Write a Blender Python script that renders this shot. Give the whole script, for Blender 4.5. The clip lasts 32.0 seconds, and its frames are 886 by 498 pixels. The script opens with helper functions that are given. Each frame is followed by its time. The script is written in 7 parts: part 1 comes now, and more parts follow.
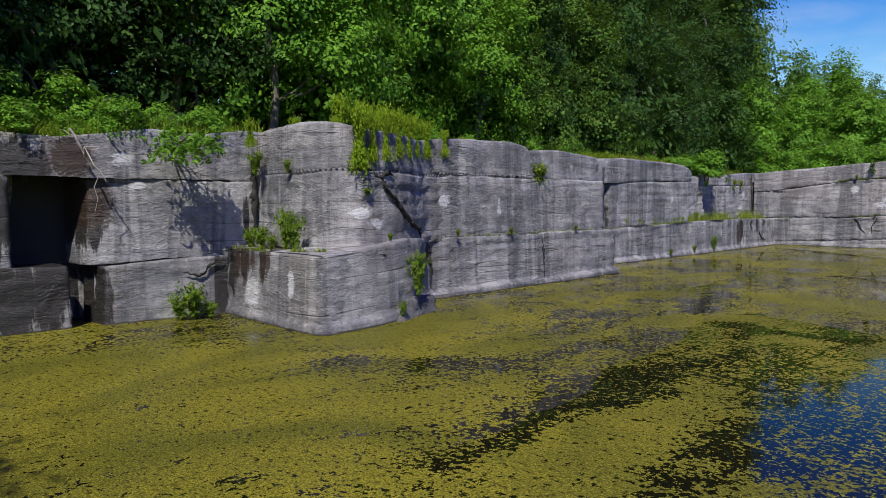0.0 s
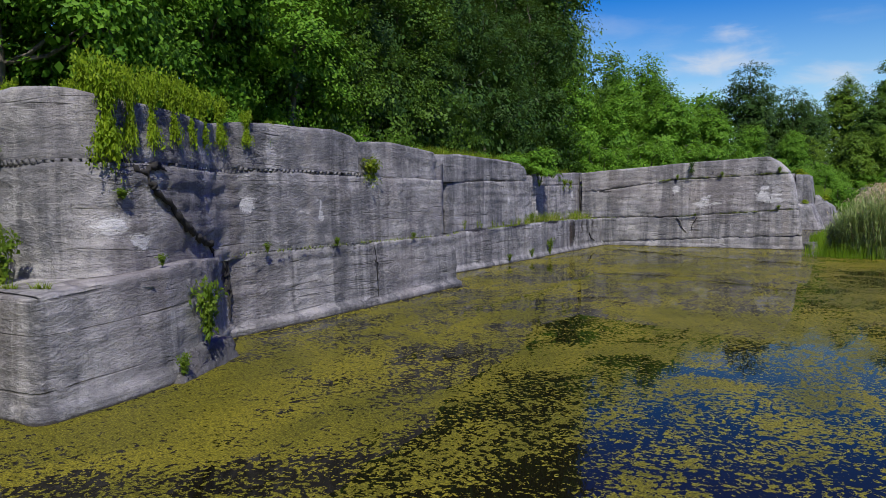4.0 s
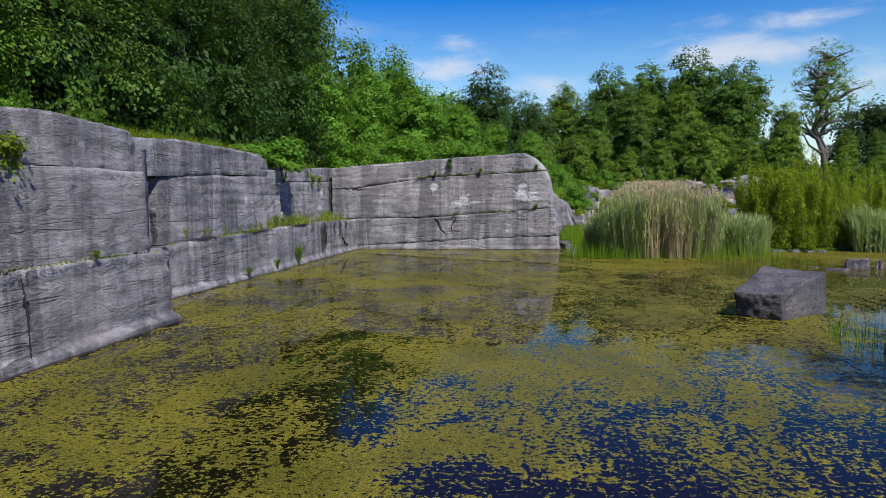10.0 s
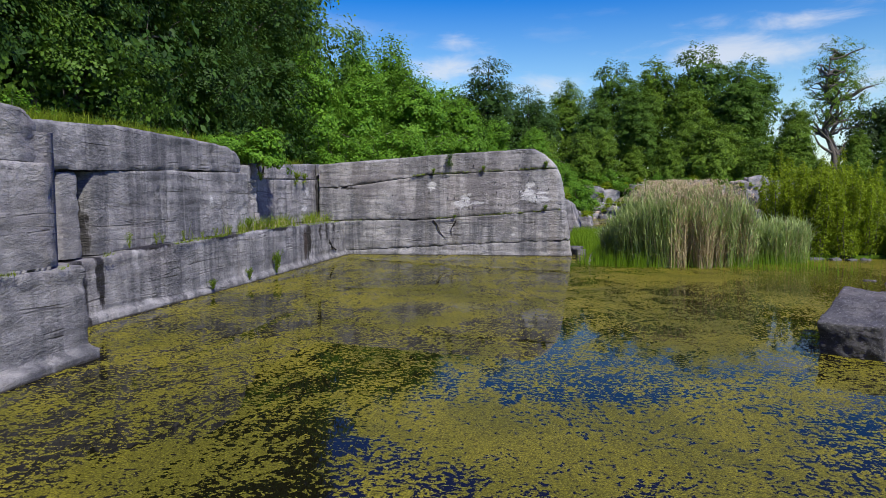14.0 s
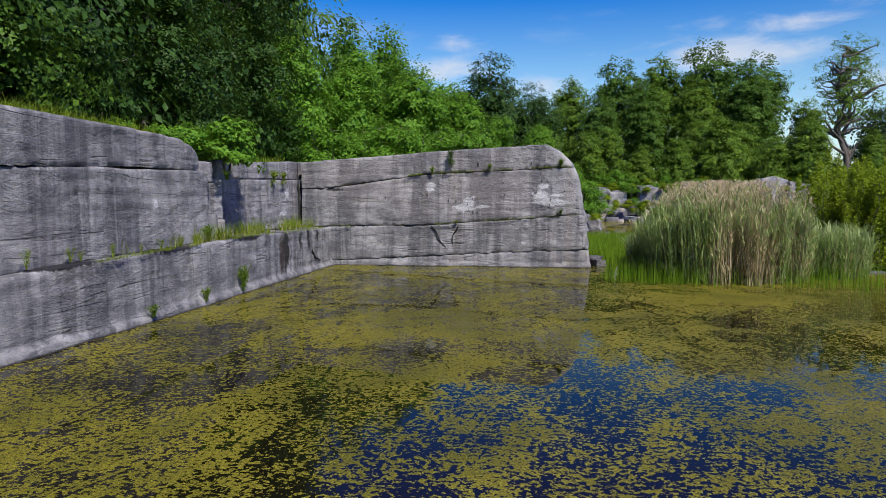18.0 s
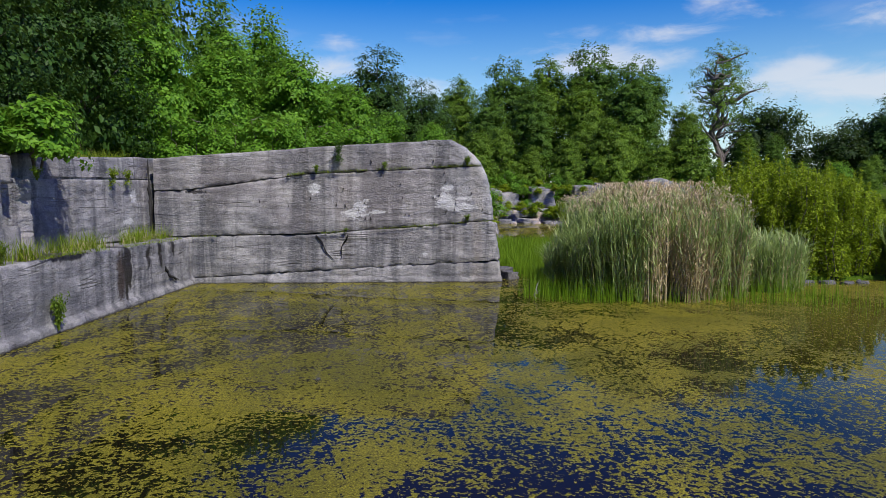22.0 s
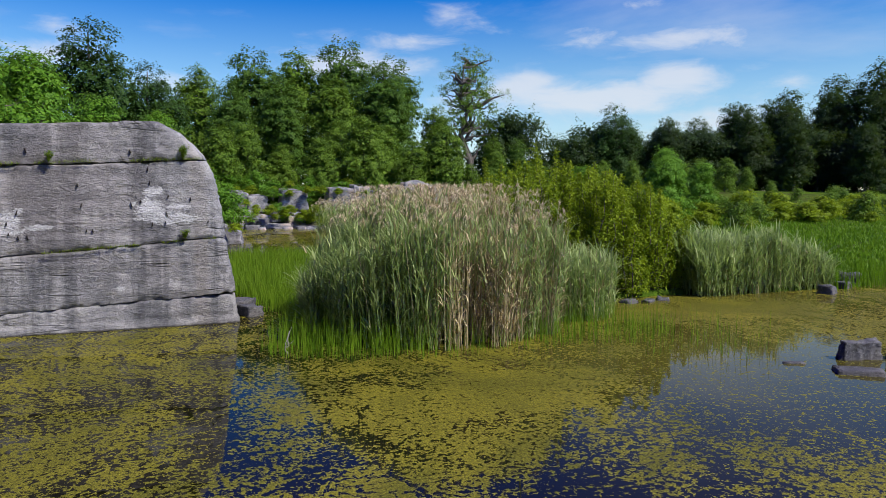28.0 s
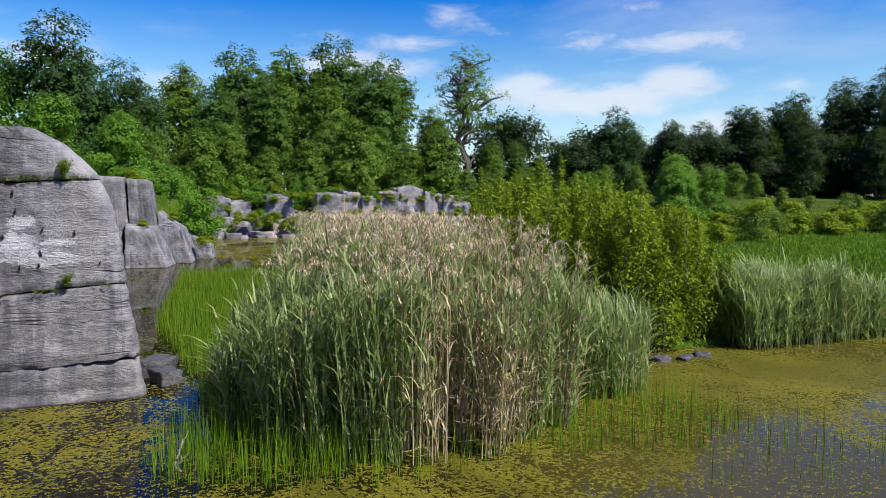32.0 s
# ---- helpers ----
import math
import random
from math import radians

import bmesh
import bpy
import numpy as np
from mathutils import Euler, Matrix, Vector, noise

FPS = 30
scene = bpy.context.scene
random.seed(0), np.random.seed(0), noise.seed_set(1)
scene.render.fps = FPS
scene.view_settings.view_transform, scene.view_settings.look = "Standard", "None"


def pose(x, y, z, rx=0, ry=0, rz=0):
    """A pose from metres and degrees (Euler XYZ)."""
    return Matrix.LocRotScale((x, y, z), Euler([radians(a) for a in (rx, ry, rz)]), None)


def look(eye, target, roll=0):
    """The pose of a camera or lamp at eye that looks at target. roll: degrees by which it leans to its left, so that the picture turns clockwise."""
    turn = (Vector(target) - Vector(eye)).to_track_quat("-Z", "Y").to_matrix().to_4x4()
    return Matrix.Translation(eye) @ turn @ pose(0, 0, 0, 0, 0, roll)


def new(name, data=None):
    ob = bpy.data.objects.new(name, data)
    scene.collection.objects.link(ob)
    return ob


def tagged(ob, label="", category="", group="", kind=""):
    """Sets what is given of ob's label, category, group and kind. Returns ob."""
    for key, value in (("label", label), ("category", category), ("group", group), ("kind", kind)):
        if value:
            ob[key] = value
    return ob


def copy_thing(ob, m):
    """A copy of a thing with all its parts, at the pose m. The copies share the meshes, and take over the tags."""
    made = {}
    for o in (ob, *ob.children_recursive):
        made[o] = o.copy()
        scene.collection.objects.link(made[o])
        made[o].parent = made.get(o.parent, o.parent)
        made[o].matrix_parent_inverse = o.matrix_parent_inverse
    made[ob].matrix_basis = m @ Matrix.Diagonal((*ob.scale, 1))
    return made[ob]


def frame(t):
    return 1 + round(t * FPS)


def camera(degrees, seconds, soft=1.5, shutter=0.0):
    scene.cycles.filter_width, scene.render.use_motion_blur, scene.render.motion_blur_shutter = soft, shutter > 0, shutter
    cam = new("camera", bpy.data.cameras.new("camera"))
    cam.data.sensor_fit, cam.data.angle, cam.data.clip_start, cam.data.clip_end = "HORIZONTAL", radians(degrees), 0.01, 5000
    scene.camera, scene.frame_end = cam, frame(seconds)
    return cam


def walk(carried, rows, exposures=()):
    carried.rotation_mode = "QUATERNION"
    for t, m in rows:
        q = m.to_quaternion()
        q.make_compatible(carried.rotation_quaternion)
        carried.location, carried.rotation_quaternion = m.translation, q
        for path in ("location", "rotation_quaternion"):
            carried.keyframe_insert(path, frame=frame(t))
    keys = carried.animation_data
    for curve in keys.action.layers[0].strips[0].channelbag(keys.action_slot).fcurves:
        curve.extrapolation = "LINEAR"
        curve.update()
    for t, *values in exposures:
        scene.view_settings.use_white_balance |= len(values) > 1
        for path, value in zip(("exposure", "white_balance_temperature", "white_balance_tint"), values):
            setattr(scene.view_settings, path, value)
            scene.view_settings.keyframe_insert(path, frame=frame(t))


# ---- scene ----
cam = camera(64.2, 32.0, soft=0.68)
METRES, EYE, TILT, LEAN, TURN = 30.233, 2.38, 0.0, 0.0, 42.9
ROWS = [
    (0.0, 0.0, 0.0, 0.0, -0.0, -3.85, 0.01),
    (0.5, 0.0002, 0.0151, 0.0006, -1.24, -3.85, 0.03),
    (1.0, 0.0007, 0.0312, 0.0011, -2.47, -3.86, 0.05),
    (1.5, 0.0014, 0.0486, 0.0014, -3.69, -3.85, 0.06),
    (2.0, 0.0025, 0.0658, 0.0018, -5.01, -3.85, 0.12),
    (2.5, 0.004, 0.0824, 0.0021, -6.59, -3.86, 0.17),
    (3.0, 0.0054, 0.0979, 0.0026, -8.88, -3.89, 0.12),
    (3.5, 0.0067, 0.113, 0.0027, -11.67, -3.91, 0.19),
    (5.5, 0.0156, 0.1699, 0.0031, -22.88, -3.99, 0.44),
    (6.0, 0.0184, 0.1828, 0.0033, -25.61, -4.03, 0.48),
    (6.5, 0.0224, 0.1953, 0.0034, -28.25, -4.06, 0.52),
    (7.0, 0.027, 0.2079, 0.0037, -30.58, -4.07, 0.55),
    (7.5, 0.0321, 0.22, 0.0036, -32.45, -4.08, 0.57),
    (8.0, 0.0377, 0.2315, 0.0039, -33.94, -4.11, 0.56),
    (8.5, 0.0443, 0.2432, 0.004, -34.67, -4.13, 0.53),
    (9.0, 0.0511, 0.2554, 0.0043, -35.02, -4.15, 0.49),
    (9.5, 0.0583, 0.2681, 0.0042, -35.17, -4.18, 0.46),
    (10.0, 0.0662, 0.2806, 0.0041, -35.18, -4.2, 0.42),
    (10.5, 0.0746, 0.2928, 0.0041, -35.18, -4.2, 0.38),
    (11.0, 0.0821, 0.3036, 0.0042, -35.2, -4.22, 0.34),
    (11.5, 0.0903, 0.3149, 0.0043, -35.2, -4.23, 0.31),
    (12.0, 0.0984, 0.3255, 0.0044, -35.21, -4.25, 0.28),
    (12.5, 0.1061, 0.3363, 0.0047, -35.23, -4.25, 0.24),
    (13.0, 0.1139, 0.3473, 0.0047, -35.23, -4.24, 0.22),
    (13.5, 0.1219, 0.3586, 0.0047, -35.24, -4.24, 0.19),
    (14.0, 0.1299, 0.3704, 0.0048, -35.25, -4.24, 0.16),
    (14.5, 0.1381, 0.3826, 0.0048, -35.26, -4.23, 0.15),
    (16.5, 0.1744, 0.4359, 0.0056, -35.35, -4.2, 0.07),
    (17.0, 0.1835, 0.4495, 0.0061, -35.36, -4.21, 0.05),
    (17.5, 0.1923, 0.463, 0.0065, -35.38, -4.18, 0.04),
    (18.0, 0.2017, 0.4764, 0.0072, -35.41, -4.18, 0.04),
    (18.5, 0.2114, 0.4895, 0.0077, -35.63, -4.17, 0.03),
    (19.0, 0.2202, 0.503, 0.0082, -36.34, -4.15, 0.03),
    (19.5, 0.2289, 0.5166, 0.0086, -37.03, -4.14, 0.04),
    (20.0, 0.2381, 0.53, 0.0089, -37.89, -4.14, 0.06),
    (20.5, 0.2475, 0.543, 0.0093, -39.36, -4.12, 0.06),
    (21.0, 0.257, 0.556, 0.0096, -41.14, -4.13, 0.12),
    (21.5, 0.2664, 0.5694, 0.0098, -42.83, -4.12, 0.11),
    (22.0, 0.2761, 0.5826, 0.01, -44.58, -4.11, 0.13),
    (22.5, 0.2864, 0.5951, 0.0103, -46.88, -4.09, 0.2),
    (23.0, 0.2973, 0.6073, 0.0106, -49.51, -4.1, 0.25),
    (23.5, 0.3091, 0.6191, 0.0109, -52.2, -4.1, 0.31),
    (24.0, 0.3212, 0.63, 0.0114, -54.82, -4.1, 0.31),
    (24.5, 0.3339, 0.6404, 0.0117, -57.34, -4.09, 0.35),
    (25.0, 0.3467, 0.6502, 0.0122, -60.55, -4.09, 0.37),
    (25.5, 0.3601, 0.6597, 0.0127, -63.19, -4.09, 0.4),
    (26.0, 0.3736, 0.6691, 0.0132, -64.48, -4.09, 0.36),
    (26.5, 0.3879, 0.6773, 0.0135, -64.45, -4.08, 0.31),
    (28.5, 0.4451, 0.7068, 0.0146, -64.44, -4.04, 0.19),
    (29.0, 0.4603, 0.7139, 0.0148, -64.45, -4.03, 0.14),
    (29.5, 0.4764, 0.7205, 0.0151, -64.45, -4.01, 0.12),
    (30.0, 0.4931, 0.726, 0.0153, -64.46, -3.99, 0.08),
    (30.5, 0.5096, 0.7313, 0.0156, -64.49, -3.98, 0.04),
    (31.0, 0.5272, 0.7366, 0.0174, -64.52, -3.99, -0.0),
    (31.5, 0.5448, 0.7423, 0.0243, -64.54, -3.96, -0.05),
    (32.0, 0.5614, 0.7483, 0.0328, -64.54, -3.95, -0.09),
]
walk(cam, [(t, pose(0, 0, EYE, TILT, LEAN, TURN) @ pose(METRES * x, METRES * y, METRES * z, 90 + pitch, roll, yaw)) for t, x, y, z, yaw, pitch, roll in ROWS],
     exposures=[(0.0, 0.10), (3.0, -0.03), (7.0, 0.0), (11.0, 0.12), (14.0, 0.14), (20.0, 0.07), (25.0, 0.08), (29.0, 0.16), (32.0, 0.26)])

# ---- light ----
SUN = Vector((0.58, -0.77, 1.18)).normalized()
sun_el = math.asin(SUN.z)
sun_az = math.atan2(SUN.x, SUN.y)

world = bpy.data.worlds.new("sky")
scene.world = world
world.use_nodes = True
wt = world.node_tree
wt.nodes.clear()


def wn(kind, **kw):
    n = wt.nodes.new(kind)
    for k, v in kw.items():
        n.inputs[k].default_value = v
    return n


sky = wt.nodes.new("ShaderNodeTexSky")
sky.sky_type = "NISHITA"
sky.sun_disc = False
sky.sun_elevation = sun_el
sky.sun_rotation = sun_az
sky.air_density, sky.dust_density, sky.ozone_density = 1.0, 0.4, 2.5
hsv = wn("ShaderNodeHueSaturation", Value=1.4)
wt.links.new(sky.outputs[0], hsv.inputs["Color"])
wc = wt.nodes.new("ShaderNodeTexCoord")
sep = wt.nodes.new("ShaderNodeSeparateXYZ")
wt.links.new(wc.outputs["Generated"], sep.inputs[0])


def wmath(op, a, b=None, clamp=False):
    n = wt.nodes.new("ShaderNodeMath")
    n.operation, n.use_clamp = op, clamp
    for i, v in enumerate((a, b)):
        if v is None:
            continue
        if isinstance(v, (int, float)):
            n.inputs[i].default_value = v
        else:
            wt.links.new(v, n.inputs[i])
    return n.outputs[0]


# the blue deepens away from the horizon
deep = wt.nodes.new("ShaderNodeMapRange")
deep.inputs["From Min"].default_value, deep.inputs["From Max"].default_value, deep.inputs["To Min"].default_value, deep.inputs["To Max"].default_value = 0.08, 0.45, 1.15, 2.0
wt.links.new(sep.outputs[2], deep.inputs["Value"])
wt.links.new(deep.outputs[0], hsv.inputs["Saturation"])
tint = wt.nodes.new("ShaderNodeMapRange")
tint.inputs["From Min"].default_value, tint.inputs["From Max"].default_value, tint.inputs["To Min"].default_value, tint.inputs["To Max"].default_value = 0.14, 0.50, 0.500, 0.552
wt.links.new(sep.outputs[2], tint.inputs["Value"])
wt.links.new(tint.outputs[0], hsv.inputs["Hue"])

# clouds: a thin broken layer all round, and the heaped banks low in the north, by azimuth and height
hz = wmath("ADD", wmath("MAXIMUM", sep.outputs[2], 0.0), 0.10)
comb = wt.nodes.new("ShaderNodeCombineXYZ")
wt.links.new(wmath("DIVIDE", sep.outputs[0], hz), comb.inputs[0])
wt.links.new(wmath("DIVIDE", sep.outputs[1], hz), comb.inputs[1])
comb.inputs[2].default_value = 8.3
cn = wn("ShaderNodeTexNoise", Scale=0.8, Detail=7.0, Roughness=0.58, Distortion=0.25)
wt.links.new(comb.outputs[0], cn.inputs["Vector"])
fine_n = wn("ShaderNodeTexNoise", Scale=11.0, Detail=8.0, Roughness=0.6, Distortion=0.4)
squash = wt.nodes.new("ShaderNodeMapping")
squash.inputs["Scale"].default_value = (1, 1, 3.2)
wt.links.new(wc.outputs["Generated"], squash.inputs["Vector"])
wt.links.new(squash.outputs[0], fine_n.inputs["Vector"])
azim = wmath("ARCTAN2", sep.outputs[0], sep.outputs[1])
BANKS = [(0.577, 0.136, 0.16, 0.026, 1.0), (0.687, 0.158, 0.055, 0.02, 0.95), (0.724, 0.099, 0.07, 0.022, 0.8), (0.485, 0.155, 0.07, 0.02, 0.8), (0.391, 0.242, 0.045, 0.017, 0.8),
         (0.694, 0.203, 0.085, 0.018, 0.75), (0.569, 0.214, 0.045, 0.014, 0.6), (0.32, 0.212, 0.075, 0.013, 0.55), (0.83, 0.145, 0.025, 0.011, 0.6), (0.657, 0.251, 0.06, 0.011, 0.6),
         (-0.121, 0.178, 0.066, 0.018, 0.85), (-0.127, 0.205, 0.038, 0.013, 0.6), (0.259, 0.181, 0.09, 0.022, 0.95), (0.012, 0.150, 0.055, 0.024, 0.65), (0.40, 0.143, 0.045, 0.03, 0.65), (0.203, 0.219, 0.05, 0.011, 0.5)]
total = None
for a0, e0, wa, we, k in BANKS:
    q = wmath("ADD", wmath("POWER", wmath("DIVIDE", wmath("SUBTRACT", azim, a0), wa), 2.0), wmath("POWER", wmath("DIVIDE", wmath("SUBTRACT", sep.outputs[2], e0), we), 2.0))
    g = wmath("MULTIPLY", wmath("EXPONENT", wmath("MULTIPLY", q, -0.8)), k)
    total = g if total is None else wmath("MAXIMUM", total, g)
bank = wmath("ADD", total, wmath("MULTIPLY", wmath("SUBTRACT", fine_n.outputs["Fac"], 0.5), 1.7))
cr = wt.nodes.new("ShaderNodeMapRange")
cr.interpolation_type = "SMOOTHSTEP"
cr.inputs["From Min"].default_value, cr.inputs["From Max"].default_value = 0.22, 1.05
wt.links.new(bank, cr.inputs["Value"])
thin = wt.nodes.new("ShaderNodeMapRange")
thin.inputs["From Min"].default_value, thin.inputs["From Max"].default_value, thin.inputs["To Max"].default_value = 0.56, 0.80, 0.4
wt.links.new(cn.outputs["Fac"], thin.inputs["Value"])
cmix = wt.nodes.new("ShaderNodeMixRGB")
cmix.inputs[2].default_value = (7.4, 7.6, 8.2, 1)
wt.links.new(wmath("MULTIPLY", wmath("MAXIMUM", cr.outputs[0], thin.outputs[0]), 0.72), cmix.inputs[0])
wt.links.new(hsv.outputs[0], cmix.inputs[1])
bg = wn("ShaderNodeBackground", Strength=0.098)
wt.links.new(cmix.outputs[0], bg.inputs["Color"])
wo = wt.nodes.new("ShaderNodeOutputWorld")
wt.links.new(bg.outputs[0], wo.inputs["Surface"])

sun = new("sun", bpy.data.lights.new("sun", "SUN"))
sun.data.energy, sun.data.angle, sun.data.color = 5.0, radians(0.6), (1.0, 0.95, 0.87)
sun.matrix_world = look((0, 0, 60), Vector((0, 0, 60)) - SUN)

# ---- materials ----


class Mat:
    """A small node-graph writer."""

    def __init__(self, name, rough=0.8):
        self.m = bpy.data.materials.new(name)
        self.m.use_nodes = True
        self.t = self.m.node_tree
        self.bsdf = self.t.nodes["Principled BSDF"]
        self.out = self.t.nodes["Material Output"]
        self.bsdf.inputs["Roughness"].default_value = rough
        self.coord = self.t.nodes.new("ShaderNodeTexCoord").outputs["Object"]

    def put(self, sock, v):
        if isinstance(v, bpy.types.NodeSocket):
            self.t.links.new(v, sock)
        elif isinstance(v, tuple) and len(v) == 3 and sock.type == "RGBA":
            sock.default_value = (*v, 1)
        else:
            sock.default_value = v

    def noise(self, scale, detail=4.0, rough=0.55, stretch=(1, 1, 1), distort=0.0, at=None):
        mp = self.t.nodes.new("ShaderNodeMapping")
        mp.inputs["Scale"].default_value = stretch
        self.t.links.new(at or self.coord, mp.inputs["Vector"])
        n = self.t.nodes.new("ShaderNodeTexNoise")
        for k, v in (("Scale", scale), ("Detail", detail), ("Roughness", rough), ("Distortion", distort)):
            n.inputs[k].default_value = v
        self.t.links.new(mp.outputs[0], n.inputs["Vector"])
        return n.outputs["Fac"]

    def span(self, v, a, b, lo=0.0, hi=1.0):
        n = self.t.nodes.new("ShaderNodeMapRange")
        n.interpolation_type = "SMOOTHSTEP"
        for k, x in (("Value", v), ("From Min", a), ("From Max", b), ("To Min", lo), ("To Max", hi)):
            self.put(n.inputs[k], x)
        return n.outputs[0]

    def math(self, op, a, b=0.0, clamp=False):
        n = self.t.nodes.new("ShaderNodeMath")
        n.operation, n.use_clamp = op, clamp
        self.put(n.inputs[0], a)
        self.put(n.inputs[1], b)
        return n.outputs[0]

    def mix(self, f, a, b, kind="MIX"):
        n = self.t.nodes.new("ShaderNodeMixRGB")
        n.blend_type = kind
        for i, v in enumerate((f, a, b)):
            self.put(n.inputs[i], v)
        return n.outputs[0]

    def attr(self, name):
        n = self.t.nodes.new("ShaderNodeAttribute")
        n.attribute_name = name
        return n.outputs["Fac"]

    def island(self):
        return self.t.nodes.new("ShaderNodeNewGeometry").outputs["Random Per Island"]

    def rand(self):
        return self.t.nodes.new("ShaderNodeObjectInfo").outputs["Random"]

    def bump(self, h, strength, dist, normal=None):
        n = self.t.nodes.new("ShaderNodeBump")
        n.inputs["Strength"].default_value, n.inputs["Distance"].default_value = strength, dist
        self.t.links.new(h, n.inputs["Height"])
        if normal is not None:
            self.t.links.new(normal, n.inputs["Normal"])
        return n.outputs[0]

    def done(self, color, rough=None, normal=None):
        self.put(self.bsdf.inputs["Base Color"], color)
        if rough is not None:
            self.put(self.bsdf.inputs["Roughness"], rough)
        if normal is not None:
            self.put(self.bsdf.inputs["Normal"], normal)
        return self.m


def quarry_stone():
    """Grey limestone, sawn and split: fine level beds, streaks of lichen and seepage, pale spalls."""
    w = Mat("quarry_limestone", 0.85)
    cloudy = w.noise(0.9, 6, 0.62)
    beds = w.noise(1.0, 7, 0.72, (0.6, 0.6, 8.0), 0.9)
    fine = w.noise(1.0, 4, 0.75, (2.2, 2.2, 60.0), 0.4)
    grit = w.noise(38.0, 5, 0.75)
    chat = w.noise(9.0, 5, 0.7, (1.0, 1.0, 2.6), 0.4)
    col = w.mix(w.span(cloudy, 0.32, 0.68), (0.122, 0.123, 0.130), (0.386, 0.378, 0.370))
    blot = w.noise(3.2, 6, 0.68, (1, 1, 1.3), 0.5)
    scale_n = w.noise(1.0, 4, 0.6, (5.0, 5.0, 11.0), 0.9)
    scaly = w.math("MULTIPLY", w.span(scale_n, 0.44, 0.64), w.span(w.noise(0.55, 3, 0.6), 0.40, 0.60, 0.15, 1.0))
    col = w.mix(w.math("MULTIPLY", scaly, 0.30), col, (0.43, 0.43, 0.43))
    col = w.mix(w.span(blot, 0.50, 0.68, 0.0, 0.6), col, (0.105, 0.107, 0.115))
    col = w.mix(w.span(blot, 0.30, 0.46, 0.5, 0.0), col, (0.52, 0.500, 0.465))
    col = w.mix(w.math("MULTIPLY", w.span(beds, 0.49, 0.64, 0.0, 0.30), w.span(w.noise(0.7, 3), 0.35, 0.6, 0.25, 1.0)), col, (0.085, 0.087, 0.094))
    col = w.mix(w.math("MULTIPLY", w.span(fine, 0.53, 0.72, 0.0, 0.34), w.span(w.noise(1.6, 4, 0.6), 0.42, 0.62)), col, (0.52, 0.500, 0.465))
    col = w.mix(w.span(chat, 0.54, 0.70, 0.0, 0.40), col, (0.110, 0.111, 0.118))
    dash = w.noise(1.0, 5, 0.7, (4.5, 4.5, 24.0), 0.5)
    rough = w.span(w.noise(0.7, 4, 0.6), 0.44, 0.64, 0.0, 0.8)
    col = w.mix(w.math("MULTIPLY", w.span(dash, 0.54, 0.64, 0.0, 0.26), rough), col, (0.070, 0.072, 0.080))
    col = w.mix(w.math("MULTIPLY", w.span(dash, 0.34, 0.43, 0.3, 0.0), rough), col, (0.50, 0.49, 0.48))
    streak = w.noise(1.0, 5, 0.62, (1.5, 1.5, 0.10), 0.6)
    thin = w.noise(1.0, 5, 0.65, (6.0, 6.0, 0.42), 0.5)
    col = w.mix(w.math("MULTIPLY", w.span(streak, 0.46, 0.60, 0.0, 0.86), w.span(chat, 0.38, 0.56, 0.45, 1.0)), col, (0.068, 0.070, 0.078))
    hair = w.noise(1.0, 3, 0.5, (0.07, 0.07, 1.5), 0.05)
    crack = w.span(w.math("ABSOLUTE", w.math("SUBTRACT", hair, 0.5)), 0.002, 0.007, 1.0, 0.0)
    crack = w.math("MULTIPLY", crack, w.span(cloudy, 0.46, 0.56))
    col = w.mix(w.math("MULTIPLY", crack, 0.5), col, (0.03, 0.03, 0.033))
    col = w.mix(w.span(thin, 0.60, 0.74, 0.0, 0.4), col, (0.05, 0.05, 0.055))
    ochre = w.noise(1.0, 4, 0.55, (1.1, 1.1, 0.06), 0.4)
    col = w.mix(w.span(ochre, 0.56, 0.70, 0.0, 0.3), col, (0.33, 0.29, 0.24))
    lime = w.noise(1.0, 4, 0.6, (2.3, 2.3, 0.16), 0.5)
    col = w.mix(w.math("MULTIPLY", w.span(lime, 0.57, 0.72, 0.0, 0.5), w.span(fine, 0.38, 0.6, 0.3, 1.0)), col, (0.47, 0.46, 0.44))
    warm = w.noise(0.35, 3, 0.5)
    col = w.mix(w.span(warm, 0.46, 0.70, 0.0, 0.25), col, (0.330, 0.285, 0.265))
    ragged = w.noise(6.0, 7, 0.75, (1, 1, 1.8), 1.0)
    pale = w.span(w.math("ADD", w.attr("pale"), w.math("MULTIPLY", w.math("SUBTRACT", ragged, 0.5), 1.5)), 0.40, 0.58)
    col = w.mix(w.math("MULTIPLY", pale, w.span(dash, 0.42, 0.60, 0.9, 0.5)), col, w.mix(grit, (0.48, 0.48, 0.49), (0.70, 0.70, 0.69)))
    # dark marks: seepage, and in some recesses shade put into the colour
    wet_shade = w.span(w.math("ADD", w.attr("stain_shade"), w.math("MULTIPLY", w.math("SUBTRACT", thin, 0.5), 1.6)), 0.30, 0.5)
    col = w.mix(wet_shade, col, (0.020, 0.018, 0.016))
    rust = w.span(w.math("ADD", w.attr("rust"), w.math("MULTIPLY", w.math("SUBTRACT", ragged, 0.5), 1.5)), 0.35, 0.6)
    col = w.mix(w.math("MULTIPLY", rust, 0.92), col, (0.034, 0.020, 0.012))
    lev = w.t.nodes.new("ShaderNodeSeparateXYZ")
    w.t.links.new(w.coord, lev.inputs[0])
    tide = w.span(w.math("ADD", lev.outputs[2], w.math("MULTIPLY", w.math("SUBTRACT", chat, 0.5), 0.10)), 0.01, 0.05, 0.9, 0.0)
    col = w.mix(tide, col, (0.028, 0.024, 0.018))
    pits = w.span(grit, 0.33, 0.46, 1.0, 0.0)
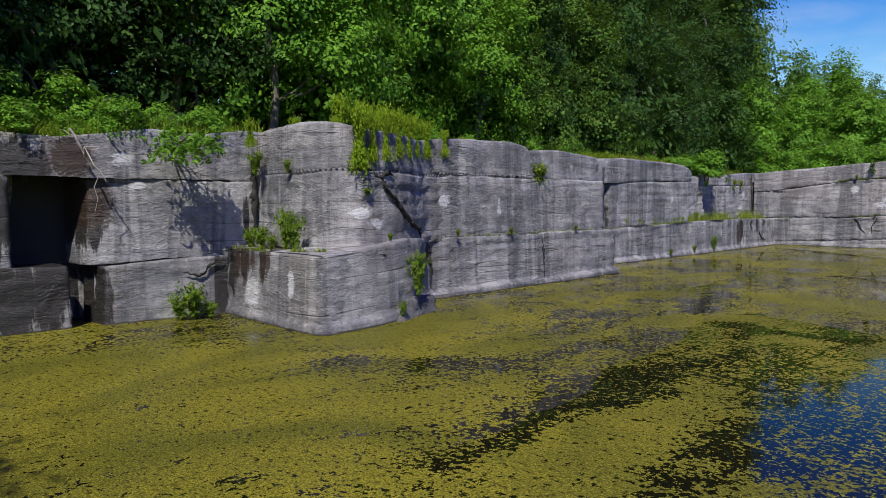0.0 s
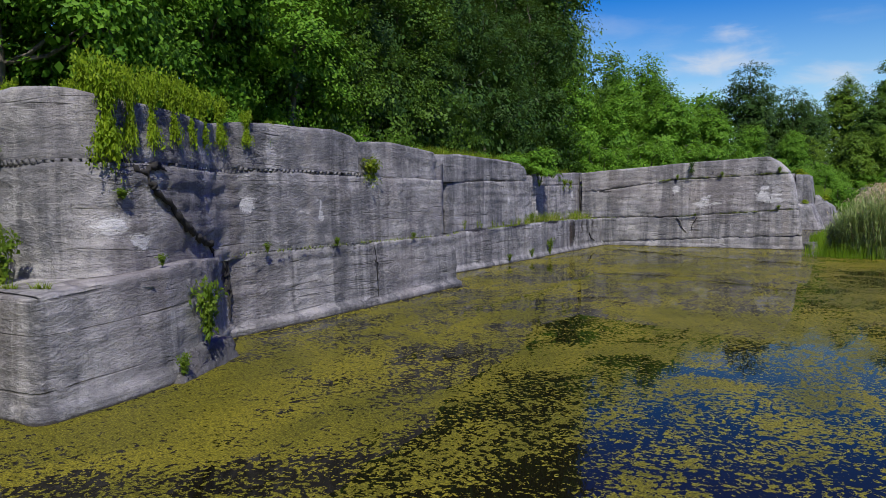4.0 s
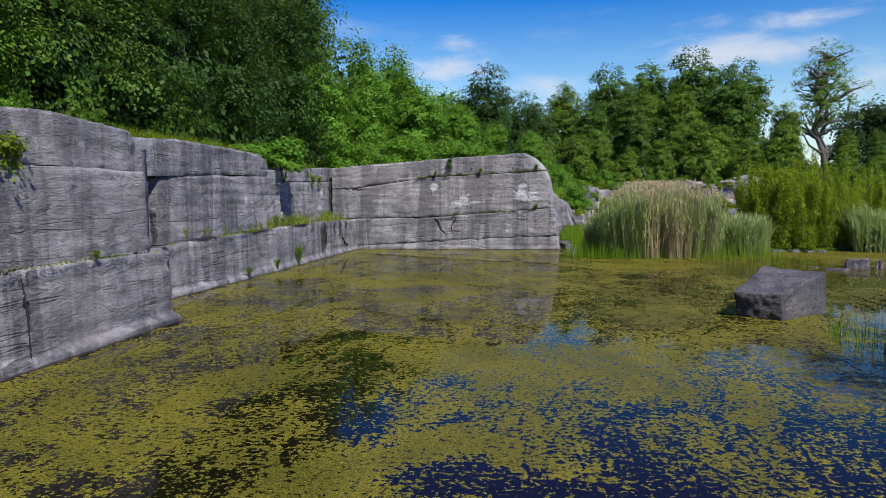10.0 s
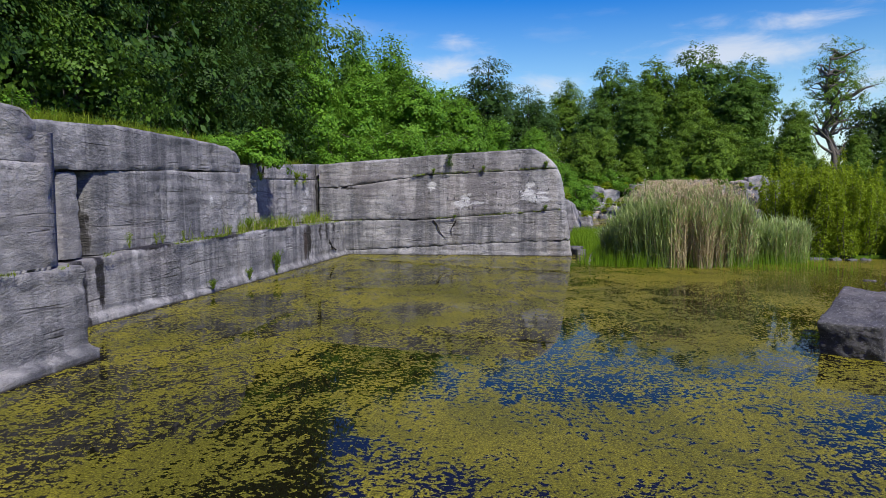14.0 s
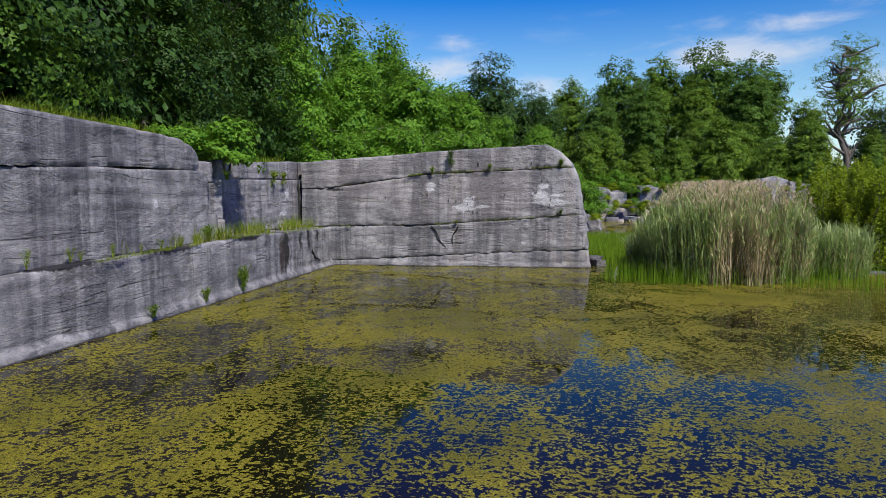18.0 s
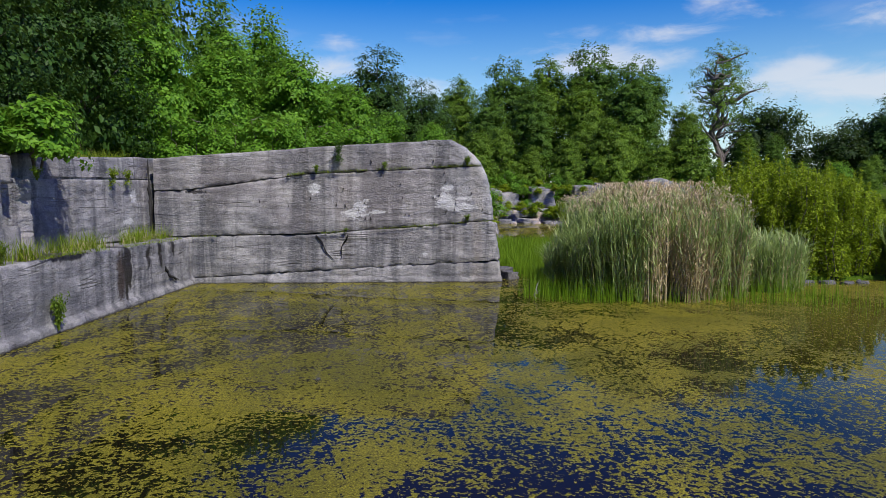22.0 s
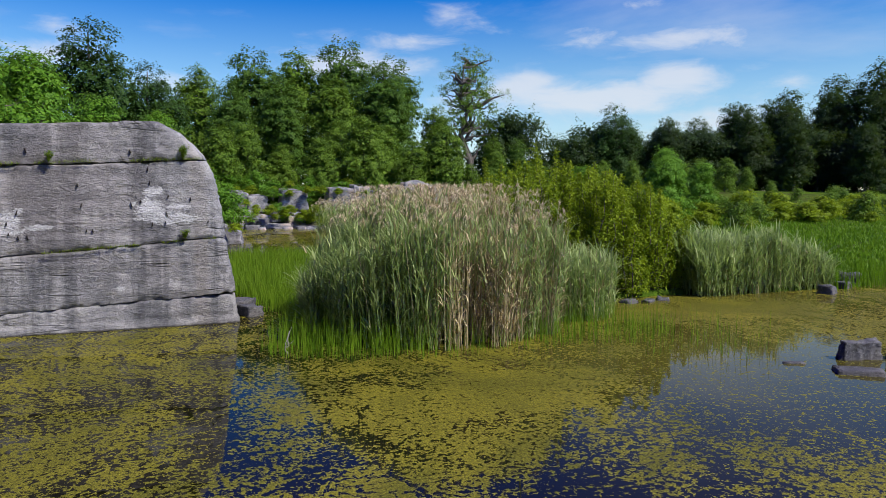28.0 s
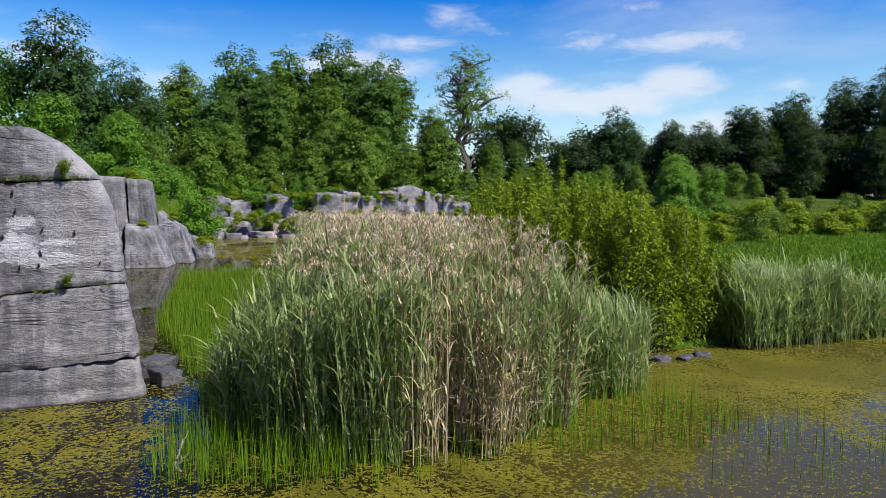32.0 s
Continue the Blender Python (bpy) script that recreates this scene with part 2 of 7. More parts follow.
    col = w.mix(w.math("MULTIPLY", pits, 0.6), col, (0.05, 0.052, 0.058))
    col = w.mix(w.span(grit, 0.60, 0.72, 0.0, 0.4), col, (0.40, 0.40, 0.40))
    h = w.math("ADD", w.math("MULTIPLY", beds, 0.32), w.math("MULTIPLY", fine, 0.14))
    h = w.math("SUBTRACT", w.math("ADD", h, w.math("ADD", w.math("ADD", w.math("MULTIPLY", grit, 0.35), w.math("MULTIPLY", scaly, 0.35)), w.math("MULTIPLY", chat, 0.9))), w.math("MULTIPLY", dash, 0.15))
    h = w.math("SUBTRACT", h, w.math("MULTIPLY", crack, 0.8))
    return w.done(col, w.span(wet_shade, 0, 1, 0.85, 0.45), w.bump(h, 1.0, 0.028))


def rock_mat(name="weathered_rock", k=1.0, warm=0.4, tint=(0.215, 0.165, 0.145)):
    """Loose weathered limestone: dull grey, pitted, with dark lichen and moss on it."""
    w = Mat(name, 0.9)
    big, mid, grit = w.noise(1.3, 6, 0.65), w.noise(5.0, 6, 0.74, (1, 1, 1.7), 0.5), w.noise(17.0, 6, 0.78)
    col = w.mix(w.span(big, 0.35, 0.65), tuple(c * k for c in (0.060, 0.062, 0.070)), tuple(c * k for c in (0.140, 0.138, 0.136)))
    col = w.mix(w.span(mid, 0.50, 0.64, 0.0, 0.85), col, (0.038, 0.039, 0.043))
    col = w.mix(w.span(grit, 0.54, 0.66, 0.0, 0.7), col, (0.30, 0.30, 0.30))
    col = w.mix(w.span(w.noise(0.8, 4), 0.46, 0.66, 0.0, warm), col, tint)
    h = w.math("ADD", w.math("MULTIPLY", mid, 0.8), w.math("MULTIPLY", grit, 0.5))
    return w.done(col, None, w.bump(h, 1.0, 0.07))


def leaf_mat(name, low, high, glow=0.45, through_col=(0.22, 0.37, 0.035), gloss=0.14):
    """Leaves: a different green for each leaf and each plant, with light let through."""
    w = Mat(name, 0.5)
    patch = w.noise(0.9, 3, 0.6)
    k = w.math("ADD", w.math("MULTIPLY", w.island(), 0.55), w.math("MULTIPLY", patch, 0.5))
    col = w.mix(w.span(k, 0.1, 0.95), low, high)
    col = w.mix(w.math("MULTIPLY", w.rand(), 0.35), col, tuple(0.5 * (a + b) * c for a, b, c in zip(low, high, (1.12, 1.05, 0.8))))
    w.done(col)
    w.bsdf.inputs["Specular IOR Level"].default_value = gloss
    tr = w.t.nodes.new("ShaderNodeBsdfTranslucent")
    w.t.links.new(w.mix(0.55, col, through_col, "MIX"), tr.inputs["Color"])
    mx = w.t.nodes.new("ShaderNodeMixShader")
    mx.inputs[0].default_value = glow
    w.t.links.new(w.bsdf.outputs[0], mx.inputs[1])
    w.t.links.new(tr.outputs[0], mx.inputs[2])
    w.t.links.new(mx.outputs[0], w.out.inputs["Surface"])
    return w.m


def bark_mat(name, a, b):
    w = Mat(name, 0.9)
    n = w.noise(1.0, 6, 0.7, (9, 9, 1.6), 0.4)
    return w.done(w.mix(w.span(n, 0.3, 0.7), a, b), None, w.bump(n, 0.8, 0.03))


def straw_mat(name, a, b):
    w = Mat(name, 0.7)
    k = w.math("ADD", w.math("MULTIPLY", w.island(), 0.7), w.math("MULTIPLY", w.noise(1.3, 3), 0.3))
    return w.done(w.mix(k, a, b))


def soil_mat():
    """Ground: thin turf, moss and leaf litter over soil."""
    w = Mat("turf_and_soil", 0.95)
    big, mid, small = w.noise(0.12, 4), w.noise(1.1, 5, 0.65), w.noise(14.0, 5, 0.7)
    col = w.mix(w.span(mid, 0.35, 0.65), (0.040, 0.085, 0.007), (0.090, 0.155, 0.012))
    col = w.mix(w.span(big, 0.45, 0.7, 0.0, 0.6), col, (0.05, 0.045, 0.02))
    col = w.mix(w.span(small, 0.45, 0.7, 0.0, 0.5), col, (0.028, 0.032, 0.010))
    w.bsdf.inputs["Specular IOR Level"].default_value = 0.04
    return w.done(col, None, w.bump(small, 1.0, 0.05))


# rafts (+) and open leads (-) of the floating weed: centre, half-lengths, turn in degrees, and how much closer or looser it lies
RAFTS = [(-8.5, 20.0, 3.0, 3.5, 0, -0.03), (-6.8, 34.2, 3.2, 3.4, 0, -0.05), (-0.8, 33.6, 3.0, 1.4, 0, 0.30), (-1.5, 56.0, 5.0, 15.0, 0, -0.60), (-8.6, 13.2, 2.2, 3.6, 0, 0.22), (-4.45, 7.2, 0.5, 3.2, 2, -0.42), (-6.5, 7.9, 0.8, 0.5, 20, -0.28), (-7.5, 11.6, 0.6, 1.8, 0, -0.24), (-3.3, 6.2, 0.8, 2.6, 12, 0.50), (-8.4, 3.6, 3.6, 2.4, 0, 0.50), (-9.2, 9.0, 2.2, 1.6, 0, 0.45), (-1.5, 8.6, 1.2, 3.2, 15, -0.12),
         (-6.5, 15.8, 0.30, 1.7, 14, -0.55), (-4.6, 13.65, 1.4, 0.40, -4, -0.45), (-2.7, 14.9, 2.2, 1.5, 0, -0.15), (-4.5, 18.3, 2.2, 1.2, 0, 0.32), (-5.1, 14.6, 0.6, 0.35, 10, 0.40), (-3.8, 13.2, 0.7, 0.25, 0, 0.35), (-7.8, 13.0, 1.0, 0.6, 20, -0.36),
         (-6.1, 13.5, 0.6, 1.1, 0, 0.30), (-8.2, 16.8, 0.6, 1.9, -32, 0.30), (-7.0, 17.9, 0.28, 1.0, 20, -0.45), (-8.1, 15.5, 1.0, 0.4, 30, -0.26), (-9.2, 24.0, 2.0, 1.3, 10, -0.06), (-8.0, 26.4, 0.9, 0.5, 0, -0.28), (-8.3, 28.3, 2.4, 1.3, 0, 0.04),
         (-6.6, 25.2, 0.5, 1.7, -32, 0.32), (-3.6, 24.5, 2.6, 1.7, 0, -0.10), (-1.2, 29.5, 2.8, 1.1, -8, -0.14), (-3.7, 30.6, 1.0, 0.4, 0, 0.32), (-1.4, 28.9, 1.1, 0.35, -10, 0.32), (4.4, 31.8, 3.4, 3.6, 0, -0.55), (7.5, 38.4, 3.6, 1.3, 0, 0.40), (-9.5, 33.0, 3.5, 3.0, 0, 0.00)]


def water_mat():
    """Pond water under a broken skin of duckweed and algae, drawn out into swirls: flecks of weed that float on clear dark water."""
    w = Mat("pond_water", 0.02)
    nodes, links = w.t.nodes, w.t.links

    def vec(op, a_, b_=None, scale=None):
        n = nodes.new("ShaderNodeVectorMath")
        n.operation = op
        links.new(a_, n.inputs[0])
        if b_ is not None:
            w.put(n.inputs[1], b_)
        if scale is not None:
            n.inputs["Scale"].default_value = scale
        return n

    def swerve(scale, reach, detail=3.0):
        n = nodes.new("ShaderNodeTexNoise")
        n.inputs["Scale"].default_value, n.inputs["Detail"].default_value = scale, detail
        links.new(w.coord, n.inputs["Vector"])
        c = vec("SUBTRACT", n.outputs["Color"], (0.5, 0.5, 0.5)).outputs[0]
        return vec("ADD", vec("MULTIPLY", c, (reach, reach, 0.0)).outputs[0], w.coord).outputs[0]

    p, e = swerve(0.13, 5.5, 2.0), swerve(0.9, 1.5)
    lie = w.noise(0.35, 4, 0.6, (1.0, 0.6, 1), 0.8, p)
    dens = w.math("ADD", w.span(lie, 0.32, 0.68, 0.36, 0.76), w.attr("raft"))
    knots = w.noise(1.5, 6, 0.66, (1.0, 0.7, 1), 0.9, e)
    dens = w.math("ADD", dens, w.span(knots, 0.34, 0.66, -0.20, 0.16))
    # thin dark lines where the drifting skin has torn along the eddies
    eddy = w.noise(0.55, 5, 0.55, (1.3, 0.45, 1), 1.8, p)
    tear = w.span(w.math("ABSOLUTE", w.math("SUBTRACT", eddy, 0.5)), 0.0, 0.030, 0.42, 0.0)
    tear = w.math("MULTIPLY", tear, w.span(w.noise(0.8, 3, 0.6, (1, 1, 1), 0.3), 0.42, 0.58))
    swirl = w.span(w.noise(0.8, 6, 0.62, (1.5, 0.4, 1), 1.6, p), 0.50, 0.66, 0.0, 0.20)
    dens = w.math("SUBTRACT", w.math("SUBTRACT", dens, tear), swirl)
    dens = w.math("ADD", w.math("MULTIPLY", w.math("SUBTRACT", dens, 0.5), 1.5), 0.52)
    clump = w.noise(5.5, 3, 0.55, (1, 1, 1), 0.3)
    bits = w.noise(15.0, 2, 0.5, (1, 1, 1), 0.3)
    crumbs = w.noise(42.0, 3, 0.7)
    grain = w.noise(90.0, 2, 0.7)
    field = w.math("ADD", w.math("MULTIPLY", crumbs, 0.28), w.math("ADD", w.math("MULTIPLY", bits, 0.48), w.math("MULTIPLY", clump, 0.24)))
    bar = w.span(dens, 0.05, 1.05, 0.560, 0.410)
    bar.node.interpolation_type = "LINEAR"
    mask = w.span(w.math("SUBTRACT", field, bar), -0.008, 0.010)
    tone = w.noise(0.5, 5, 0.65, (1, 0.6, 1), 0.7, p)
    scum = w.mix(w.span(tone, 0.36, 0.64), (0.140, 0.142, 0.013), (0.300, 0.272, 0.024))
    scum = w.mix(w.span(bits, 0.36, 0.56, 0.65, 0.0), scum, (0.050, 0.048, 0.004))
    scum = w.mix(w.span(crumbs, 0.40, 0.56, 0.75, 0.0), scum, (0.030, 0.028, 0.003))
    scum = w.mix(w.span(crumbs, 0.54, 0.68, 0.0, 0.7), scum, (0.44, 0.415, 0.060))
    scum = w.mix(w.span(grain, 0.40, 0.60, 0.5, 0.0), scum, (0.050, 0.044, 0.004))
    murk = w.mix(w.attr("shallow"), (0.0045, 0.0045, 0.002), (0.060, 0.052, 0.010))
    ripple = w.bump(w.noise(2.5, 2, 0.5), 0.03, 0.02)
    w.done(murk, None, ripple)
    w.bsdf.inputs["IOR"].default_value, w.bsdf.inputs["Specular IOR Level"].default_value = 1.33, 0.36
    weed_b = nodes.new("ShaderNodeBsdfPrincipled")
    links.new(scum, weed_b.inputs["Base Color"])
    weed_b.inputs["Roughness"].default_value, weed_b.inputs["Specular IOR Level"].default_value = 0.6, 0.12
    h = w.math("ADD", w.math("MULTIPLY", mask, 0.5), w.math("MULTIPLY", w.math("ADD", grain, crumbs), 0.5))
    links.new(w.bump(h, 0.7, 0.012), weed_b.inputs["Normal"])
    # dark diffuse share, mixed in to dim the reflections on open water
    dim_diffuse = nodes.new("ShaderNodeBsdfDiffuse")
    w.put(dim_diffuse.inputs["Color"], w.mix(w.attr("shallow"), (0.016, 0.014, 0.008), (0.080, 0.070, 0.016)))
    wet_m = nodes.new("ShaderNodeMixShader")
    wet_m.inputs[0].default_value = 0.18
    links.new(w.bsdf.outputs[0], wet_m.inputs[1])
    links.new(dim_diffuse.outputs[0], wet_m.inputs[2])
    # tiny wet gaps between the fronds leave part of each raft as open water
    mx = nodes.new("ShaderNodeMixShader")
    w.put(mx.inputs[0], w.math("MULTIPLY", mask, w.span(grain, 0.34, 0.56, 0.74, 0.97)))
    links.new(wet_m.outputs[0], mx.inputs[1])
    links.new(weed_b.outputs[0], mx.inputs[2])
    links.new(mx.outputs[0], w.out.inputs["Surface"])
    return w.m


STONE = quarry_stone()
ROCK = rock_mat(k=1.05, warm=0.12)
GREY_ROCK = rock_mat("slab_rock", 1.35, 0.1)
PALE_ROCK = rock_mat("split_pale_rock", 2.5, 0.95, (0.430, 0.340, 0.280))
SOIL = soil_mat()
WATER = water_mat()
LEAF_FOREST = leaf_mat("forest_leaves", (0.029, 0.078, 0.012), (0.122, 0.228, 0.028), 0.26)
LEAF_FAR = leaf_mat("far_leaves", (0.044, 0.104, 0.012), (0.200, 0.325, 0.032), 0.30)
LEAF_BRIGHT = leaf_mat("young_leaves", (0.058, 0.170, 0.016), (0.198, 0.395, 0.036), 0.38)
# shade over the right side of the far wood, put into leaf colour
LEAF_SHADED = leaf_mat("shaded_leaves", (0.010, 0.026, 0.007), (0.034, 0.068, 0.014), 0.25)
# on the west wood this dark green also carries shade in the colour
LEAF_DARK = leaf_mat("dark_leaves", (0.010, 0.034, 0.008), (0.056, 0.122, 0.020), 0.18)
LEAF_YELLOW = leaf_mat("cedar_leaves", (0.066, 0.128, 0.005), (0.345, 0.450, 0.022), 0.42, (0.34, 0.47, 0.02))
LEAF_WEED = leaf_mat("weed_leaves", (0.080, 0.160, 0.016), (0.200, 0.280, 0.030), 0.45)
MARSH_GREEN = leaf_mat("marsh_blades", (0.080, 0.190, 0.003), (0.150, 0.290, 0.006), 0.34)
LEAF_CREEPER = leaf_mat("creeper_leaves", (0.110, 0.215, 0.010), (0.330, 0.450, 0.026), 0.45, (0.30, 0.45, 0.03))
GRASS = leaf_mat("grass_blades", (0.120, 0.210, 0.012), (0.270, 0.330, 0.030), 0.4)
SEDGE = leaf_mat("sedge_blades", (0.095, 0.220, 0.010), (0.250, 0.390, 0.026), 0.42)
REED = leaf_mat("reed_leaves", (0.095, 0.190, 0.042), (0.600, 0.700, 0.270), 0.44, (0.38, 0.52, 0.15), 0.45)
STRAW = straw_mat("reed_straw", (0.33, 0.25, 0.115), (0.62, 0.52, 0.31))
PLUME = straw_mat("reed_plumes", (0.50, 0.39, 0.23), (0.76, 0.65, 0.44))
BARK = bark_mat("grey_bark", (0.06, 0.05, 0.04), (0.17, 0.15, 0.125))
DEADWOOD = bark_mat("bleached_wood", (0.22, 0.20, 0.17), (0.42, 0.39, 0.34))

# ---- helpers for shapes ----
RNG = np.random.default_rng(7)


def vnoise(x, y, z=0.0, seed=0):
    """Value noise of arrays, 0 to 1."""
    x, y, z = np.broadcast_arrays(np.asarray(x, float), np.asarray(y, float), np.asarray(z, float))
    xi, yi, zi = np.floor(x).astype(np.int64), np.floor(y).astype(np.int64), np.floor(z).astype(np.int64)
    fx, fy, fz = x - xi, y - yi, z - zi
    fx, fy, fz = [f * f * (3 - 2 * f) for f in (fx, fy, fz)]

    def hsh(a, b, c):
        n = (a * 374761393 + b * 668265263 + c * 2147483647 + seed * 974634777) & 0xFFFFFFFF
        n = ((n ^ (n >> 13)) * 1274126177) & 0xFFFFFFFF
        return ((n ^ (n >> 16)) & 0xFFFF) / 65535.0

    out = 0.0
    for dx in (0, 1):
        for dy in (0, 1):
            for dz in (0, 1):
                wgt = (fx if dx else 1 - fx) * (fy if dy else 1 - fy) * (fz if dz else 1 - fz)
                out = out + wgt * hsh(xi + dx, yi + dy, zi + dz)
    return out


def fbm(x, y, z=0.0, seed=0, octaves=4):
    s, a, tot = 0.0, 1.0, 0.0
    for i in range(octaves):
        k = 2.0 ** i
        s, tot = s + a * vnoise(x * k, y * k, np.asarray(z) * k, seed + i * 17), tot + a
        a *= 0.5
    return s / tot


def mesh_of(name, v, f, mat, smooth=False):
    me = bpy.data.meshes.new(name)
    v = np.asarray(v, dtype=np.float32)
    if isinstance(f, np.ndarray):
        n, k = f.shape
        me.vertices.add(len(v))
        me.vertices.foreach_set("co", v.ravel())
        me.loops.add(n * k)
        me.loops.foreach_set("vertex_index", f.astype(np.int32).ravel())
        me.polygons.add(n)
        me.polygons.foreach_set("loop_start", np.arange(0, n * k, k, dtype=np.int32))
        me.polygons.foreach_set("loop_total", np.full(n, k, dtype=np.int32))
        me.update(calc_edges=True)
    else:
        me.from_pydata(v.tolist(), [], f)
    me.validate()
    me.materials.append(mat)
    if smooth:
        me.polygons.foreach_set("use_smooth", np.ones(len(me.polygons), dtype=bool))
    return me


def part(name, me, parent, label=""):
    ob = new(name, me)
    ob.parent = parent
    if label:
        ob["label"] = label
    return ob


def thing(name, label, category, group="", kind="", at=(0, 0, 0)):
    ob = new(name)
    ob.location = at
    return tagged(ob, label, category, group, kind)


def joined(chunks):
    """Vertices and faces of several (v, f) pairs as one."""
    vs, fs, n = [], [], 0
    for v, f in chunks:
        vs.append(np.asarray(v))
        fs.append(np.asarray(f) + n)
        n += len(v)
    return np.concatenate(vs), np.concatenate(fs)


def tube(points, radii, sides=6):
    """A tapered tube along points, as quads."""
    pts = np.asarray(points, float)
    n = len(pts)
    tan = np.gradient(pts, axis=0)
    tan /= np.linalg.norm(tan, axis=1)[:, None] + 1e-9
    ref = np.where(np.abs(tan[:, 2:3]) > 0.9, np.array([[1.0, 0, 0]]), np.array([[0, 0, 1.0]]))
    a = np.cross(tan, ref)
    a /= np.linalg.norm(a, axis=1)[:, None]
    b = np.cross(tan, a)
    ang = np.linspace(0, 2 * np.pi, sides, endpoint=False)
    r = np.asarray(radii, float)[:, None, None]
    v = pts[:, None] + r * (np.cos(ang)[None, :, None] * a[:, None] + np.sin(ang)[None, :, None] * b[:, None])
    i, j = np.meshgrid(np.arange(n - 1), np.arange(sides), indexing="ij")
    k = (j + 1) % sides
    f = np.stack([i * sides + j, i * sides + k, (i + 1) * sides + k, (i + 1) * sides + j], -1).reshape(-1, 4)
    return v.reshape(-1, 3), f


def leaves(centre, out, size, width=0.5, rng=RNG, droop=0.25, toss=0.55):
    """Leaves folded along the midrib: a kite of two triangles each, at centre, facing out."""
    n = len(centre)
    nrm = out + rng.normal(0, toss, (n, 3))
    nrm /= np.linalg.norm(nrm, axis=1)[:, None] + 1e-9
    ax = np.cross(nrm, rng.normal(0, 1, (n, 3)))
    ax[:, 2] -= droop
    ax -= nrm * (ax * nrm).sum(1)[:, None]
    ax /= np.linalg.norm(ax, axis=1)[:, None] + 1e-9
    side = np.cross(nrm, ax)
    s = (size * rng.uniform(0.65, 1.25, n))[:, None]
    mid = centre + ax * s * 0.42
    v = np.stack([centre, mid + side * s * width * 0.5 + nrm * s * 0.10, centre + ax * s, mid - side * s * width * 0.5 + nrm * s * 0.10], 1)
    k = np.arange(n)[:, None] * 4
    f = np.concatenate([k + np.array([[0, 1, 2]]), k + np.array([[0, 2, 3]])])
    return v.reshape(-1, 3), f


def blades(base, height, width, lean, rng=RNG, segs=3, bend=1.0):
    """Grass-like blades: narrow strips that taper and arch over."""
    n = len(base)
    az = rng.uniform(0, 2 * np.pi, n)
    d = np.stack([np.cos(az), np.sin(az), 0 * az], 1)
    sd = np.stack([-np.sin(az), np.cos(az), 0 * az], 1)
    ln = (lean * rng.uniform(0.2, 1.6, n))[:, None]
    h = np.broadcast_to(height, n)[:, None]
    rows = []
    for i in range(segs + 1):
        u = i / segs
        c = base + d * h * ln * (0.35 * u + 0.65 * bend * u * u) + np.array([0, 0, 1.0]) * h * (u - 0.35 * ln * bend * u * u)
        wd = width * (1 - u) ** 0.7 + 0.0008
        rows += [c - sd * wd * 0.5, c + sd * wd * 0.5]
    v = np.stack(rows, 1)
    k = np.arange(n)[:, None] * (2 * (segs + 1))
    q = np.array([[2 * i, 2 * i + 1, 2 * i + 3, 2 * i + 2] for i in range(segs)])
    f = (k[:, None] + q[None]).reshape(-1, 4)
    return v.reshape(-1, 3), f


# ---- ground and water ----


def inside(poly, x, y):
    c = np.zeros(x.shape, bool)
    n = len(poly)
    for i in range(n):
        (x1, y1), (x2, y2) = poly[i], poly[(i + 1) % n]
        if y1 == y2:
            continue
        c ^= ((y1 > y) != (y2 > y)) & (x < (x2 - x1) * (y - y1) / (y2 - y1) + x1)
    return c


PLATEAU = [(-900, -60), (-16.6, -60), (-16.6, 9.2), (-12.6, 9.9), (-12.9, 12.4), (-13.0, 20.4), (-15.0, 21.5), (-15.0, 32.6), (-15.8, 33),
           (-15.8, 42.4), (-5.6, 42.4), (-6.4, 46), (-9, 54), (-8, 67.6), (-3.6, 67.8), (-2, 76), (-1.5, 92), (-1, 98.4), (27, 98.4), (42, 90), (70, 100), (900, 100),
           (900, 900), (-900, 900)]
MARSH = [(5.2, 43.5), (5.6, 40.6), (9.2, 40.8), (10.5, 40.5), (13.5, 40.0), (18, 39.9), (40, 38.5), (900, 38), (900, 102), (70, 102), (42, 92), (32, 97), (24, 82), (13, 62), (8, 47)]
NEAR_BANK = [(2.6, 21.6), (1.5, 19.6), (1.2, 17.2), (2.2, 13), (4.2, 6), (5, -2), (0, -4), (-16, -3.6), (-16, -60), (900, -60), (900, 39), (34, 36), (22, 30), (13, 26), (6, 23.5)]


def ground_height(x, y):
    z = np.full(x.shape, -1.3)
    lump = fbm(x * 0.35, y * 0.35, 0, 3)
    p, m, c = inside(PLATEAU, x, y), inside(MARSH, x, y), inside(NEAR_BANK, x, y)
    west = np.clip((-x - 15) / 14, 0, 1)
    hp = 3.55 + 0.9 * west + 0.5 * (lump - 0.5)
    far = np.clip((y - 70) / 20, 0, 1)
    hp = hp * (1 - far) + far * (3.0 + 1.2 * np.clip((y - 94) / 25, 0, 1) + 0.8 * (lump - 0.5))
    z = np.where(m, 0.10 + 0.22 * (lump - 0.4) + 1.6 * np.clip((y - 62) / 40, 0, 1) + 0.015 * np.clip(x - 20, 0, 60), z)
    z = np.where(c, 0.35 + 0.5 * lump + 0.05 * np.clip(x - 3, 0, 30), z)
    return np.where(p, hp, z)


def axis(lo, a, b, hi, step):
    fine = np.arange(a, b, step)
    out1 = b + (hi - b) * np.linspace(0, 1, 26) ** 2.2
    out0 = a - (a - lo) * np.linspace(0, 1, 26)[::-1] ** 2.2
    return np.concatenate([out0[:-1], fine, out1])


